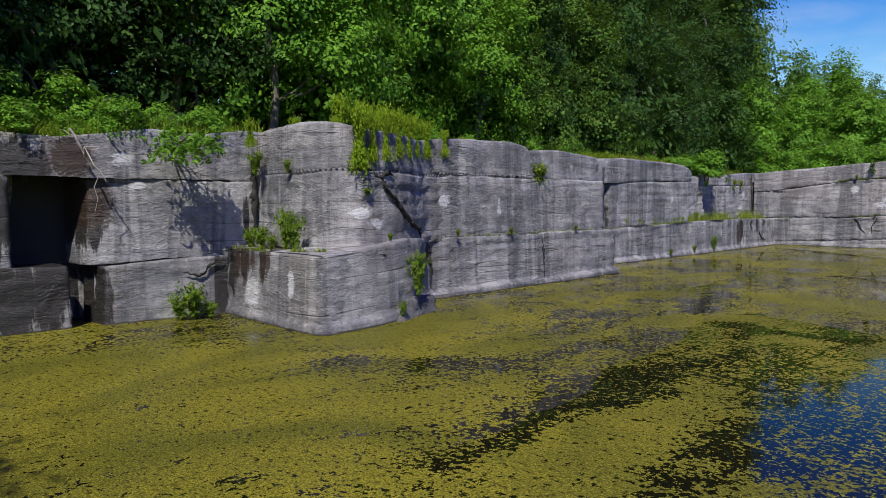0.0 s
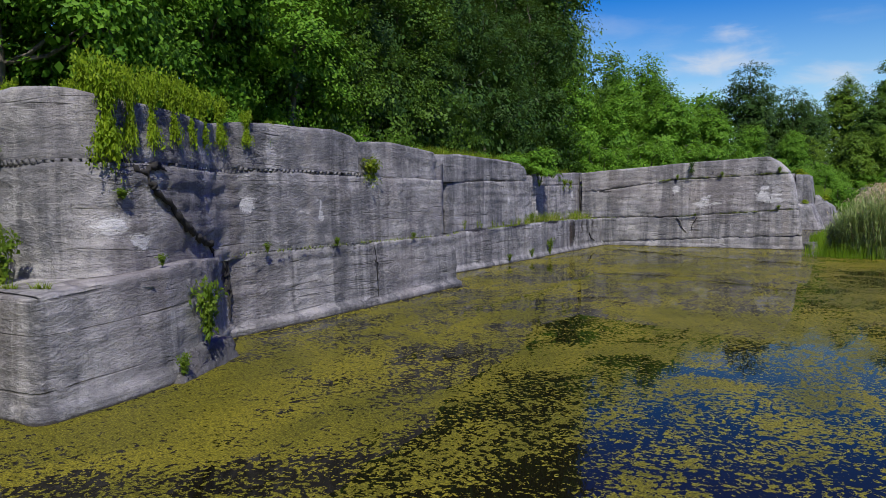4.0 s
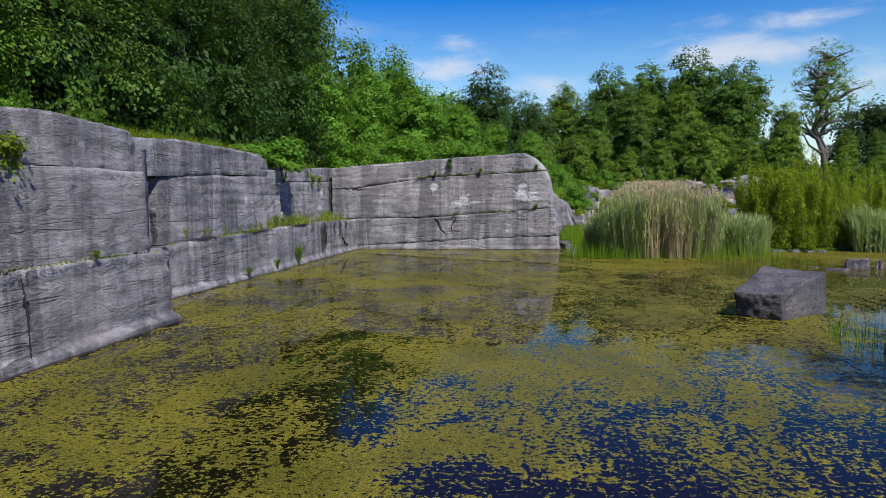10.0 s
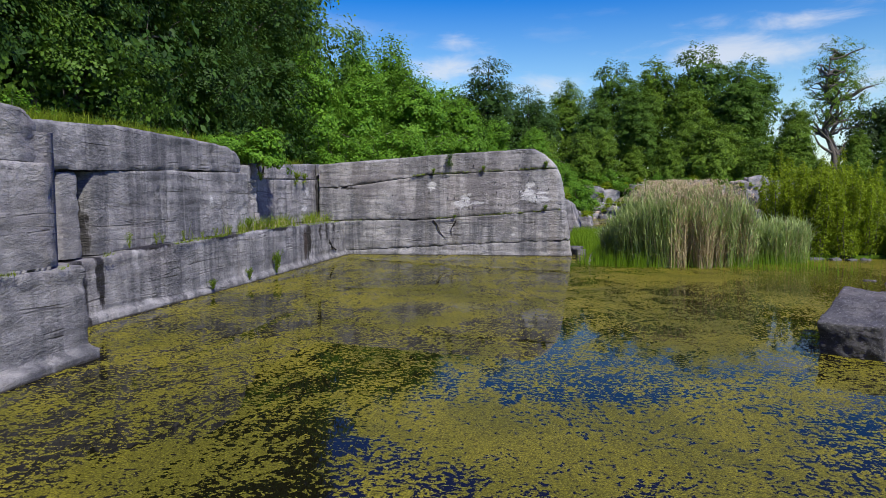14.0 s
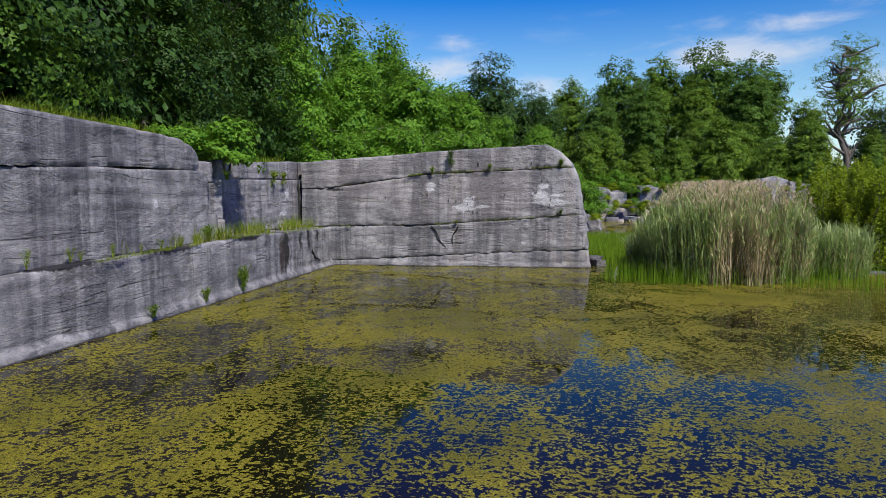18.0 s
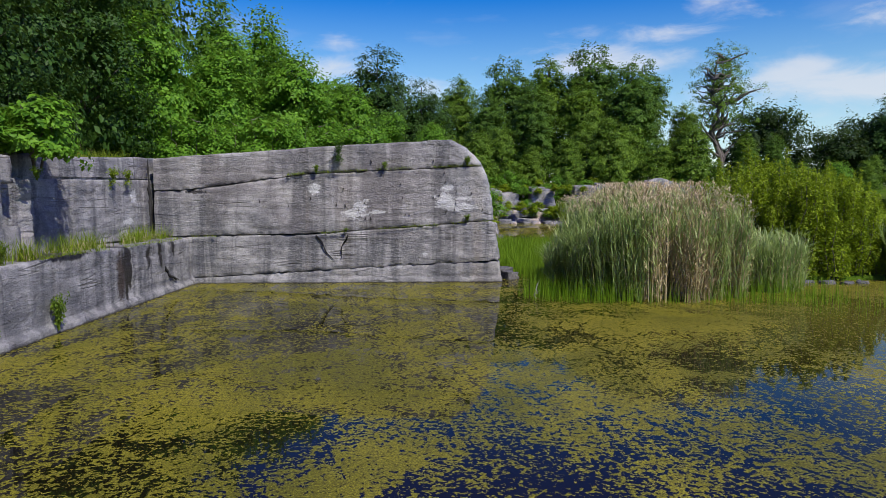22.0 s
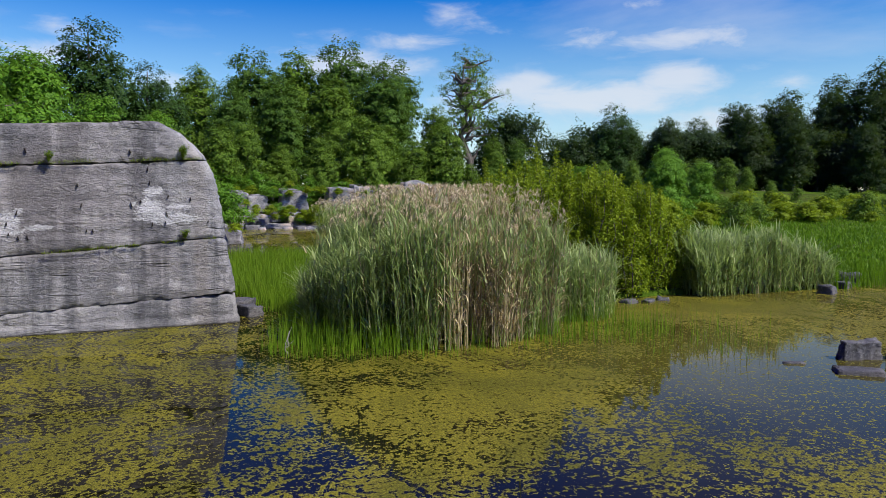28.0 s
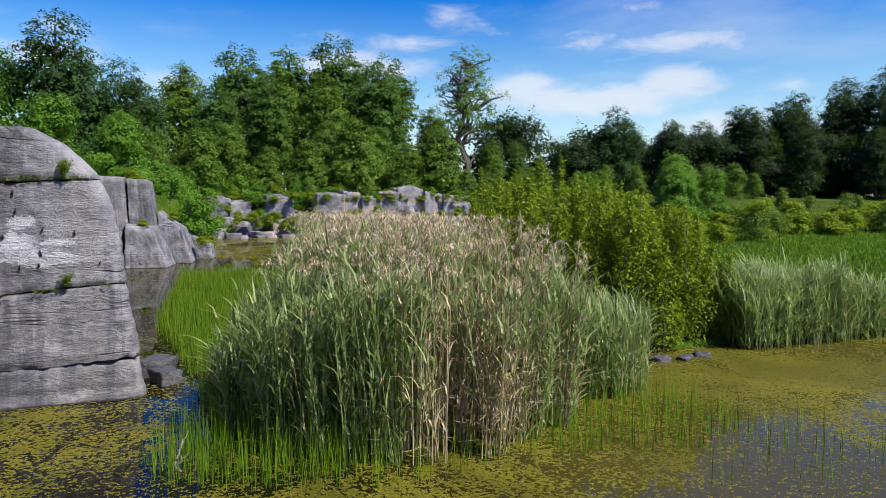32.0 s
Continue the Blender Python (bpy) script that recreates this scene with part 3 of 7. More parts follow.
gx, gy = axis(-880, -30, 32, 880, 0.7), axis(-58, -8, 100, 880, 0.7)
GX, GY = np.meshgrid(gx, gy)
GZ = ground_height(GX, GY)
gi, gj = np.meshgrid(np.arange(len(gy) - 1), np.arange(len(gx) - 1), indexing="ij")
W = len(gx)
gf = np.stack([gi * W + gj, gi * W + gj + 1, (gi + 1) * W + gj + 1, (gi + 1) * W + gj], -1).reshape(-1, 4)
ground = new("ground", mesh_of("ground", np.stack([GX, GY, GZ], -1).reshape(-1, 3), gf, SOIL, True))
tagged(ground, "uneven turf and soil round the flooded quarry", "ground", kind="structure")



def grid_axis(lo, a_, b_, hi, step):
    return np.concatenate([[lo], np.arange(a_, b_ + step / 2, step), np.linspace(b_, hi, 9)[1:]])


wx, wy = grid_axis(-17, -15, 12, 125, 0.2), grid_axis(-14, -4, 46, 100, 0.2)
WX, WY = np.meshgrid(wx, wy)
# the edges of rafts and leads are ragged
RX, RY = WX + 1.3 * (fbm(WX * 0.9, WY * 0.9, 0, 61, 4) - 0.5), WY + 1.3 * (fbm(WX * 0.9, WY * 0.9, 7, 62, 4) - 0.5)
raft = np.zeros(WX.shape)
for cx, cy, rx, ry, turn, much in RAFTS:
    ca, sa_ = math.cos(radians(turn)), math.sin(radians(turn))
    dx, dy = RX - cx, RY - cy
    d = np.clip((1.35 - np.hypot((ca * dx + sa_ * dy) / rx, (ca * dy - sa_ * dx) / ry)) / 0.85, 0, 1)
    raft += much * d * d * (3 - 2 * d)
shallow = np.clip((WY - 27) / 7, 0, 1) * np.clip((WX + 1.5) / 4, 0, 1) * np.clip((44 - WY) / 4, 0.12, 1)
wi_, wj_ = np.meshgrid(np.arange(len(wy) - 1), np.arange(len(wx) - 1), indexing="ij")
WW = len(wx)
wf_ = np.stack([wi_ * WW + wj_, wi_ * WW + wj_ + 1, (wi_ + 1) * WW + wj_ + 1, (wi_ + 1) * WW + wj_], -1).reshape(-1, 4)
water = new("water", mesh_of("water", np.stack([WX, WY, 0 * WX], -1).reshape(-1, 3), wf_, WATER))
for key, val in (("raft", raft), ("shallow", shallow)):
    water.data.attributes.new(key, "FLOAT", "POINT").data.foreach_set("value", val.reshape(-1).astype(np.float32))
tagged(water, "still pond water with olive-yellow algae and dark gaps", "water", kind="structure")

# ---- quarry walls ----


def fillet(path, r):
    pts = [np.array(p, float) for p in path]
    out = [pts[0]]
    for a, b, c in zip(pts, pts[1:], pts[2:]):
        la, lc = np.linalg.norm(a - b), np.linalg.norm(c - b)
        p, q = b + (a - b) / la * min(r, 0.45 * la), b + (c - b) / lc * min(r, 0.45 * lc)
        for u in np.linspace(0, 1, 6):
            out.append((1 - u) ** 2 * p + 2 * u * (1 - u) * b + u * u * q)
    out.append(pts[-1])
    return np.array(out)


def resample(pts, step):
    d = np.concatenate([[0], np.cumsum(np.linalg.norm(np.diff(pts, axis=0), axis=1))])
    n = max(3, int(d[-1] / step) + 1)
    s = np.linspace(0, d[-1], n)
    return s, np.stack([np.interp(s, d, pts[:, 0]), np.interp(s, d, pts[:, 1])], 1)


def along(v, p, axis_i):
    """A height that is one number or a list of (place, height) along x or y."""
    if isinstance(v, (int, float)):
        return np.full(len(p), float(v))
    k, z = zip(*v)
    return np.interp(p[:, axis_i], k, z)


def relief(S, z, seed):
    """How far a bed stands proud of its line, by the distance along it and the height."""
    off = 0.07 * (fbm(S * 0.28, z * 0.35, 0, seed + 5, 3) - 0.5) + 0.022 * (vnoise(S * 0.22, z * 6.5, 0, seed + 7) - 0.5)
    off += 0.020 * (vnoise(S * 0.8, z * 19, 0, seed + 9) - 0.5) + 0.026 * (fbm(S * 3.5, z * 7.5, 0, seed + 11, 2) - 0.5)
    flake = 0.014 * (fbm(S * 0.9, z * 2.4, 3, seed + 25, 4) > 0.585) + 0.010 * (fbm(S * 2.4, z * 6, 5, seed + 27, 3) > 0.62)
    return off - flake


def course(parent, name, path, z0, z1, back, seed, ax=1, r=0.14, lean=0.02, step=0.055, rough=1.0, edge=0.018, stain_shades=(), pales=(), rusts=(), label="", plinth=0.0, ragged=0.03, shape=None):
    """One bed of the quarry face: a bumpy front that follows path with the water on its right, a worn top edge and a top that runs back."""
    s, p = resample(fillet(path, r), step)
    t = np.gradient(p, axis=0)
    t /= np.linalg.norm(t, axis=1)[:, None]
    nrm = np.stack([t[:, 1], -t[:, 0]], 1)
    a = along(z0, p, ax) + 0.02 * (fbm(s * 1.3, seed, 0, seed) - 0.5) + 0.035 * (fbm(s * 7.0, seed, 0, seed + 2, 3) - 0.5)
    b = along(z1, p, ax) + 2 * ragged * (fbm(s * 0.9, seed + 3, 0, seed + 1) - 0.5)
    m = max(5, int(np.max(b - a) / step))
    u = np.linspace(0, 1, m)[:, None]
    z = a + (b - a) * u
    S = np.broadcast_to(s, z.shape)
    off = relief(S, z, seed)
    off *= rough
    off -= lean * (z - a)
    chip = np.clip((fbm(S * 5.5, 1, 0, seed + 13, 3) - 0.45) * 5, 0, 1)
    off -= edge * np.clip(1 - (b - z) / (0.03 + 0.09 * chip), 0, 1) ** 2 * (0.15 + 1.3 * chip)
    nick = np.clip((fbm(S * 7.5, 2, 0, seed + 17, 3) - 0.42) * 6, 0, 1)
    off -= edge * np.clip(1 - (z - a) / (0.03 + 0.07 * nick), 0, 1) ** 2 * (0.1 + 1.0 * nick)
    if plinth:
        off += plinth * np.clip((0.16 + 0.07 * (vnoise(S * 0.6, 3, 0, seed + 15)) - z) / 0.05, 0, 1)
    front = np.stack([p[:, 0] + nrm[:, 0] * off, p[:, 1] + nrm[:, 1] * off, z], -1)
    tops = []
    for k in np.linspace(0.12, 1, 7):
        o = off[-1] - back * k
        zz = b + 0.03 * (fbm(s * 1.5, k * 3, 0, seed + 21) - 0.5) - 0.02 * k
        tops.append(np.stack([p[:, 0] + nrm[:, 0] * o, p[:, 1] + nrm[:, 1] * o, zz], -1))
    rows = np.concatenate([front, np.array(tops)], 0)
    if shape:
        rows = shape(rows)
    R, C = rows.shape[:2]
    i, j = np.meshgrid(np.arange(R - 1), np.arange(C - 1), indexing="ij")
    f = np.stack([i * C + j, i * C + j + 1, (i + 1) * C + j + 1, (i + 1) * C + j], -1).reshape(-1, 4)
    me = mesh_of(name, rows.reshape(-1, 3), f, STONE)
    P = rows.reshape(-1, 3)
    for key, marks in (("stain_shade", stain_shades), ("pale", pales), ("rust", rusts)):
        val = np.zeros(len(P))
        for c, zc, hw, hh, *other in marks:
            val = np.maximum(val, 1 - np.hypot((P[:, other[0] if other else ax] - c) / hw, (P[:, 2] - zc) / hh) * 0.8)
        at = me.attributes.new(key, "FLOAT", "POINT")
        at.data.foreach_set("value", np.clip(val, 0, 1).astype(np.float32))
    return part(name, me, parent, label)


def core(parent, path, z1, inset=0.3, z0=-1.2):
    """The rock behind the open joints of a wall."""
    s, p = resample(fillet(path, 0.1), 0.5)
    t = np.gradient(p, axis=0)
    t /= np.linalg.norm(t, axis=1)[:, None]
    q = p - np.stack([t[:, 1], -t[:, 0]], 1) * inset
    n = len(q)
    v = np.concatenate([np.c_[q, np.full(n, z0)], np.c_[q, np.full(n, z1)]])
    f = np.array([[i, i + 1, n + i + 1, n + i] for i in range(n - 1)])
    me = mesh_of("rock_core", v, f, STONE)
    for key in ("stain_shade", "pale", "rust"):
        at = me.attributes.new(key, "FLOAT", "POINT")
        at.data.foreach_set("value", np.full(len(v), 0.0, dtype=np.float32))
    return part("rock_core", me, parent)


def block(lo_corners, hi_corners, n=9, rough=0.05, seed=0, mat=None, ribs=0.0):
    """A rock from four lower and four upper corners, each ring in order; its faces are broken and its edges worn."""
    L, H = np.array(lo_corners, float), np.array(hi_corners, float)
    u, v = np.meshgrid(np.linspace(0, 1, n), np.linspace(0, 1, n), indexing="ij")

    def tri(a, b, c):
        a, b, c = a[..., None], b[..., None], c[..., None]
        lo = (L[0] * (1 - a) + L[1] * a) * (1 - b) + (L[3] * (1 - a) + L[2] * a) * b
        hi = (H[0] * (1 - a) + H[1] * a) * (1 - b) + (H[3] * (1 - a) + H[2] * a) * b
        return lo * (1 - c) + hi * c

    one, zero = np.ones_like(u), np.zeros_like(u)
    sides = [tri(u, zero, v), tri(one, u, v), tri(1 - u, one, v), tri(zero, 1 - u, v), tri(u, v, one), tri(u, 1 - v, zero)]
    mid = (L.mean(0) + H.mean(0)) / 2
    vs, fs, k = [], [], 0
    i, j = np.meshgrid(np.arange(n - 1), np.arange(n - 1), indexing="ij")
    q = np.stack([i * n + j, (i + 1) * n + j, (i + 1) * n + j + 1, i * n + j + 1], -1).reshape(-1, 4)
    size = np.linalg.norm(H.max(0) - L.min(0))
    for g in sides:
        d = (g - mid) / (np.linalg.norm(g - mid, axis=-1, keepdims=True) + 1e-6)
        w1 = fbm(g[..., 0] * 1.6 + seed, g[..., 1] * 1.6, g[..., 2] * 2.6, seed, 4) - 0.5
        w2 = np.round(fbm(g[..., 0] * 3 + seed, g[..., 1] * 3, g[..., 2] * 6, seed + 5, 3) * 5) / 5 - 0.5
        if ribs:
            g = g + d * np.array([1, 1, 0.25]) * (ribs * (np.abs(vnoise(g[..., 0] * 9 + seed, g[..., 1] * 9, g[..., 2] * 1.5, seed + 3) - 0.5) * 2 - 0.5))[..., None]
        vs.append((g + d * (w1 * rough * 1.8 + w2 * rough * 1.3 + (vnoise(g[..., 0] * 11, g[..., 1] * 11, g[..., 2] * 16, seed + 8) - 0.5) * min(rough, 0.12) * 0.6)[..., None]).reshape(-1, 3))
        fs.append(q + k)
        k += n * n
    me = mesh_of("rock", np.concatenate(vs), np.concatenate(fs), mat or STONE)
    bm = bmesh.new()
    bm.from_mesh(me)
    bmesh.ops.remove_doubles(bm, verts=bm.verts, dist=size * 0.002)
    bmesh.ops.recalc_face_normals(bm, faces=bm.faces)
    bm.to_mesh(me)
    bm.free()
    for key in ("stain_shade", "pale", "rust"):
        me.attributes.new(key, "FLOAT", "POINT")
    return me


def teeth(path, z, h, seed, bed, pitch=0.125, r=0.14):
    """The stubs of stone between a row of drilled holes."""
    s, p = resample(fillet(path, r), pitch)
    t = np.gradient(p, axis=0)
    t /= np.linalg.norm(t, axis=1)[:, None]
    nrm = np.stack([t[:, 1], -t[:, 0]], 1)
    rng = np.random.default_rng(seed)
    vs, fs = [], []
    zz = along(z, p, 1)
    proud = relief(s, zz, bed)
    for k in range(len(p)):
        if rng.random() < 0.06:
            continue
        wd = 0.043 * rng.uniform(0.9, 1.1)
        c = np.array([*p[k], zz[k]])
        tt, nn = np.array([*t[k], 0]), np.array([*nrm[k], 0])
        o0, o1 = proud[k] - 0.16, proud[k] - 0.001 - 0.008 * rng.random()
        n = len(vs)
        for o, sc in ((o0, 1.0), (o1, 0.85)):
            for dx, dz in ((-1, -1), (1, -1), (1, 1), (-1, 1)):
                vs.append(c + nn * o + tt * dx * wd * sc + np.array([0, 0, dz * h * 0.7]))
        fs += [[n + 4, n + 5, n + 6, n + 7], [n, n + 4, n + 7, n + 3], [n + 1, n + 2, n + 6, n + 5], [n, n + 1, n + 5, n + 4], [n + 3, n + 7, n + 6, n + 2]]
    me = mesh_of("drill_teeth", np.array(vs), np.array(fs), STONE)
    for key in ("stain_shade", "pale", "rust"):
        me.attributes.new(key, "FLOAT", "POINT")
    return me


# west side, first stretch: two beds and a broken top, with a deep niche darkened in colour as well
wl = thing("wall_west_first", "grey limestone quarry wall with dark seepage, painted shade and a deep niche", "quarry wall", kind="structure")
# dark marks near y 3 to 5.5 paint niche and tree shade over seepage
course(wl, "lower_bed", [(-14.6, -3.6), (-14.1, 3.7), (-14.0, 4.95), (-14.9, 4.98)], -1.2, 1.18, 1.2, 11, stain_shades=[(3.6, 0.7, 1.5, 1.2), (4.6, 0.9, 0.6, 1.2)])
course(wl, "lower_bed", [(-14.9, 5.36), (-13.88, 5.4), (-13.75, 6.4), (-13.5, 7.9), (-13.4, 8.6)], -1.2, [(5.3, 1.14), (6.5, 1.2), (7.8, 1.24)], 1.2, 12, stain_shades=[(5.45, 0.4, 0.22, 1.3), (7.8, 0.6, 0.35, 0.9)])
course(wl, "back_bed", [(-15.3, 3.4), (-15.2, 6.0)], -1.2, 2.95, 0.6, 13, stain_shades=[(4.7, 1.6, 1.4, 2.5)])
course(wl, "middle_bed", [(-14.9, -3.6), (-14.35, 3.2), (-14.2, 4.0), (-15.2, 4.1)], 1.195, 2.86, 1.2, 14, stain_shades=[(3.9, 2.2, 0.7, 1.0), (3.0, 1.6, 0.5, 0.6)])
course(wl, "middle_bed", [(-15.2, 5.2), (-14.15, 5.25), (-13.95, 6.4), (-13.85, 7.6), (-13.75, 8.6), (-13.9, 9.4)], [(5.2, 1.16), (6.5, 1.215), (8.6, 1.26)], 2.82, 1.2, 15, stain_shades=[(5.3, 2.2, 0.35, 0.9), (8.45, 2.0, 0.12, 0.9)], rusts=[(5.4, 2.4, 0.5, 0.8)], pales=[(6.2, 2.7, 0.25, 0.10)])
course(wl, "upper_bed", [(-14.9, -3.6), (-14.35, 3.2), (-14.1, 5.2), (-13.95, 6.4), (-13.85, 8.2), (-13.95, 9.4)], [(3.7, 2.87), (5.4, 2.832), (8.6, 2.84)],
       [(-3, 3.5), (3.8, 3.62), (4.7, 3.56), (5.7, 3.7), (6.5, 3.82), (7.4, 3.8), (8.6, 3.92)], 3.0, 16, rusts=[(5.0, 3.2, 0.6, 0.6)], stain_shades=[(4.0, 3.1, 0.9, 0.6)], pales=[(5.9, 3.2, 0.3, 0.2)])

# the buttress that stands forward of the west wall
wb = thing("wall_west_buttress", "limestone buttress with a planted ledge and drilled seam", "quarry wall", kind="structure")
course(wb, "lower_bed", [(-14.6, 7.8), (-13.5, 7.76), (-11.5, 7.58), (-9.9, 7.5), (-9.95, 8.6), (-10.12, 9.6), (-10.6, 10.8), (-11.3, 11.7), (-11.78, 12.25), (-11.9, 12.9)], -1.2,
       [(7.4, 1.36), (7.8, 1.42), (9.4, 1.56), (10.5, 1.62), (12, 1.5)], 1.7, 21, r=0.3, plinth=0.05, lean=0.05,
       stain_shades=[(-13.35, 0.9, 0.25, 0.8, 0), (-12.85, 1.25, 0.30, 0.6, 0), (-12.05, 1.25, 0.24, 0.5, 0)], pales=[(-12.5, 0.55, 0.5, 0.45, 0), (-11.0, 0.85, 0.16, 0.42, 0)], rusts=[(-13.15, 1.15, 0.22, 0.5, 0), (-12.82, 1.1, 0.16, 0.8, 0), (-12.5, 1.25, 0.14, 0.35, 0), (-12.05, 1.2, 0.16, 0.62, 0), (-11.86, 1.2, 0.12, 0.45, 0)], label="bulging lower bed of the buttress")
course(wb, "middle_bed", [(-14.2, 8.9), (-13.55, 8.65), (-11.4, 8.5), (-10.55, 8.75), (-10.5, 9.5), (-10.85, 10.6), (-11.5, 11.6), (-11.85, 12.15), (-11.98, 12.9)], 1.42, 2.965, 1.5, 22, r=0.55, rough=1.3,
       pales=[(9.0, 2.15, 0.30, 0.22), (9.4, 1.95, 0.26, 0.16)])
UPPER_B = [(-14.2, 9.0), (-13.5, 8.7), (-11.5, 8.52), (-10.7, 8.8), (-10.62, 9.5), (-10.92, 10.5), (-11.55, 11.6), (-11.9, 12.15), (-12.02, 12.9)]
course(wb, "upper_bed", UPPER_B, 3.02, [(8.5, 3.98), (8.9, 3.86), (9.6, 3.8), (11.6, 3.76), (12.6, 3.9)], 1.6, 23, r=0.55)
part("drill_teeth", teeth(UPPER_B, 2.992, 0.055, 31, 23, r=0.55), wb)

core(wb, UPPER_B, 3.5, 0.3)

# the long drilled wall
MAIN = [(-12.9, 11.9), (-11.9, 12.0), (-11.82, 14), (-11.78, 17), (-11.72, 21.1), (-13.9, 21.15)]
wm = thing("wall_west_main", "long grey limestone wall in drilled level beds", "quarry wall", kind="structure")
course(wm, "lower_bed", MAIN, -1.2, [(12, 1.47), (17, 1.49), (21.2, 1.46)], 1.3, 31, plinth=0.14, lean=0.015)
MAIN_MID = [(-12.9, 11.9), (-11.98, 12.0), (-11.88, 14), (-11.84, 17), (-11.80, 20.3), (-12.0, 20.75), (-13.9, 20.8)]
course(wm, "middle_bed", MAIN_MID, [(12, 1.515), (21.2, 1.505)], 3.04, 1.3, 32, pales=[(15.0, 2.15, 0.14, 0.16), (15.0, 2.4, 0.05, 0.18), (12.9, 2.4, 0.3, 0.25)])
MAIN_UP = [(-12.9, 11.9), (-12.0, 12.0), (-11.9, 14), (-11.87, 16.45), (-12.3, 16.5)]
course(wm, "upper_bed", MAIN_UP, 3.09, [(11.9, 3.82), (12.9, 3.93), (13.8, 3.97), (15.5, 4.02), (16.1, 3.93), (16.45, 3.78)], 1.6, 33)
course(wm, "upper_bed", [(-12.3, 16.47), (-12.0, 16.5), (-11.94, 18), (-11.9, 19.9), (-12.15, 20.6), (-13.9, 20.7)], 3.05, [(16.4, 3.80), (17.0, 3.86), (17.9, 3.9), (19.2, 3.84), (20.1, 3.78), (20.7, 3.62)], 1.6, 34)
part("drill_teeth", teeth(MAIN_MID[:5], [(12, 1.493), (21, 1.485)], 0.05, 35, 32), wm)
part("drill_teeth", teeth(MAIN_UP[:4], 3.065, 0.055, 36, 33), wm)

core(wm, MAIN, 3.5, 0.35)

# the set-back wall with a low bench in front of it
wr = thing("wall_west_setback", "set-back limestone wall above a low stained bench", "quarry wall", kind="structure")
course(wr, "lower_bed", [(-14.6, 21.0), (-13.65, 21.05), (-13.5, 23.8), (-13.3, 28), (-13.22, 33), (-13.12, 38), (-13.08, 41.4)], -1.2,
       [(21, 1.26), (23.7, 1.30), (26, 1.40), (30, 1.46), (34, 1.52), (40, 1.45), (41.4, 1.42)], 2.4, 41, plinth=0.10, edge=0.03,
       stain_shades=[(26.0, 1.42, 1.2, 0.10), (29.5, 1.46, 1.5, 0.12), (33.5, 1.5, 1.2, 0.14)] + [(23.4, 0.7, 0.35, 0.9), (24.1, 0.9, 0.16, 0.8), (36.3, 1.0, 0.35, 0.9), (37.6, 1.15, 0.16, 0.5), (38.4, 1.2, 0.14, 0.5), (39.4, 1.25, 0.2, 0.35)], rusts=[(35.9, 0.8, 0.3, 0.9)])
# the mark here paints the shade of the recess onto this bed
course(wr, "middle_bed", [(-14.4, 20.7), (-14.35, 22.9), (-14.3, 23.25)], 1.3, 3.0, 0.8, 42, stain_shades=[(22.6, 2.2, 0.9, 1.4)])
course(wr, "middle_bed", [(-14.4, 23.2), (-13.78, 23.25), (-13.74, 23.9), (-14.1, 24.02)], 1.33, 3.02, 0.8, 43)
course(wr, "middle_bed", [(-14.1, 24.16), (-13.78, 24.3), (-13.7, 27), (-13.66, 31), (-13.75, 32.2), (-14.7, 32.5)], [(24, 1.33), (26, 1.41), (30, 1.47), (32.5, 1.5)], [(24, 3.05), (28, 3.2), (32.5, 3.28)], 1.0, 44,
       stain_shades=[(24.2, 1.8, 0.12, 0.8)], pales=[(29.4, 2.45, 0.14, 0.2)])
course(wr, "upper_bed", [(-14.4, 20.6), (-13.8, 20.75), (-13.78, 23), (-13.74, 27), (-13.7, 31), (-13.95, 32.1), (-14.8, 32.4)], [(21, 3.03), (24, 3.08), (28, 3.23), (32.5, 3.31)],
       [(20.7, 3.9), (23.4, 3.98), (25, 4.08), (28.6, 4.05), (30.6, 3.98), (31.6, 3.82), (32.2, 3.55)], 1.5, 45, edge=0.03)

core(wr, [(-14.2, 20.7), (-14.1, 24), (-14.0, 32)], 3.7, 0.2)
core(wl, [(-14.6, -3.6), (-14.2, 3.7)], 3.3, 0.35)
core(wl, [(-14.0, 5.4), (-13.8, 8.9)], 3.3, 0.35)

# the inner corner: a bay with a grassy bench
wi = thing("wall_inner_corner", "recessed limestone bay with pale spalls above a grassy bench", "quarry wall", kind="structure")
course(wi, "middle_bed", [(-15.3, 32.3), (-14.35, 32.6), (-14.3, 34.2), (-14.55, 34.35)], 1.5, 3.12, 0.8, 51, rough=1.6)
course(wi, "middle_bed", [(-14.55, 34.3), (-14.5, 35), (-14.45, 38), (-14.4, 41.6)], 1.5, [(34, 3.1), (38, 3.22), (41.6, 3.26)], 0.8, 52, rough=1.2,
       pales=[(39.9, 2.75, 0.28, 0.3), (39.4, 2.05, 0.5, 0.2)], stain_shades=[(41.15, 2.4, 0.15, 1.0)])
course(wi, "upper_bed", [(-15.5, 33.2), (-14.75, 33.4), (-14.65, 37), (-14.5, 41.8)], [(33, 3.15), (38, 3.27), (41.6, 3.31)], [(33, 3.6), (35.5, 3.75), (38, 3.8), (41.8, 4.0)], 1.4, 53)
core(wi, [(-14.6, 33), (-14.45, 42)], 3.6, 0.2)
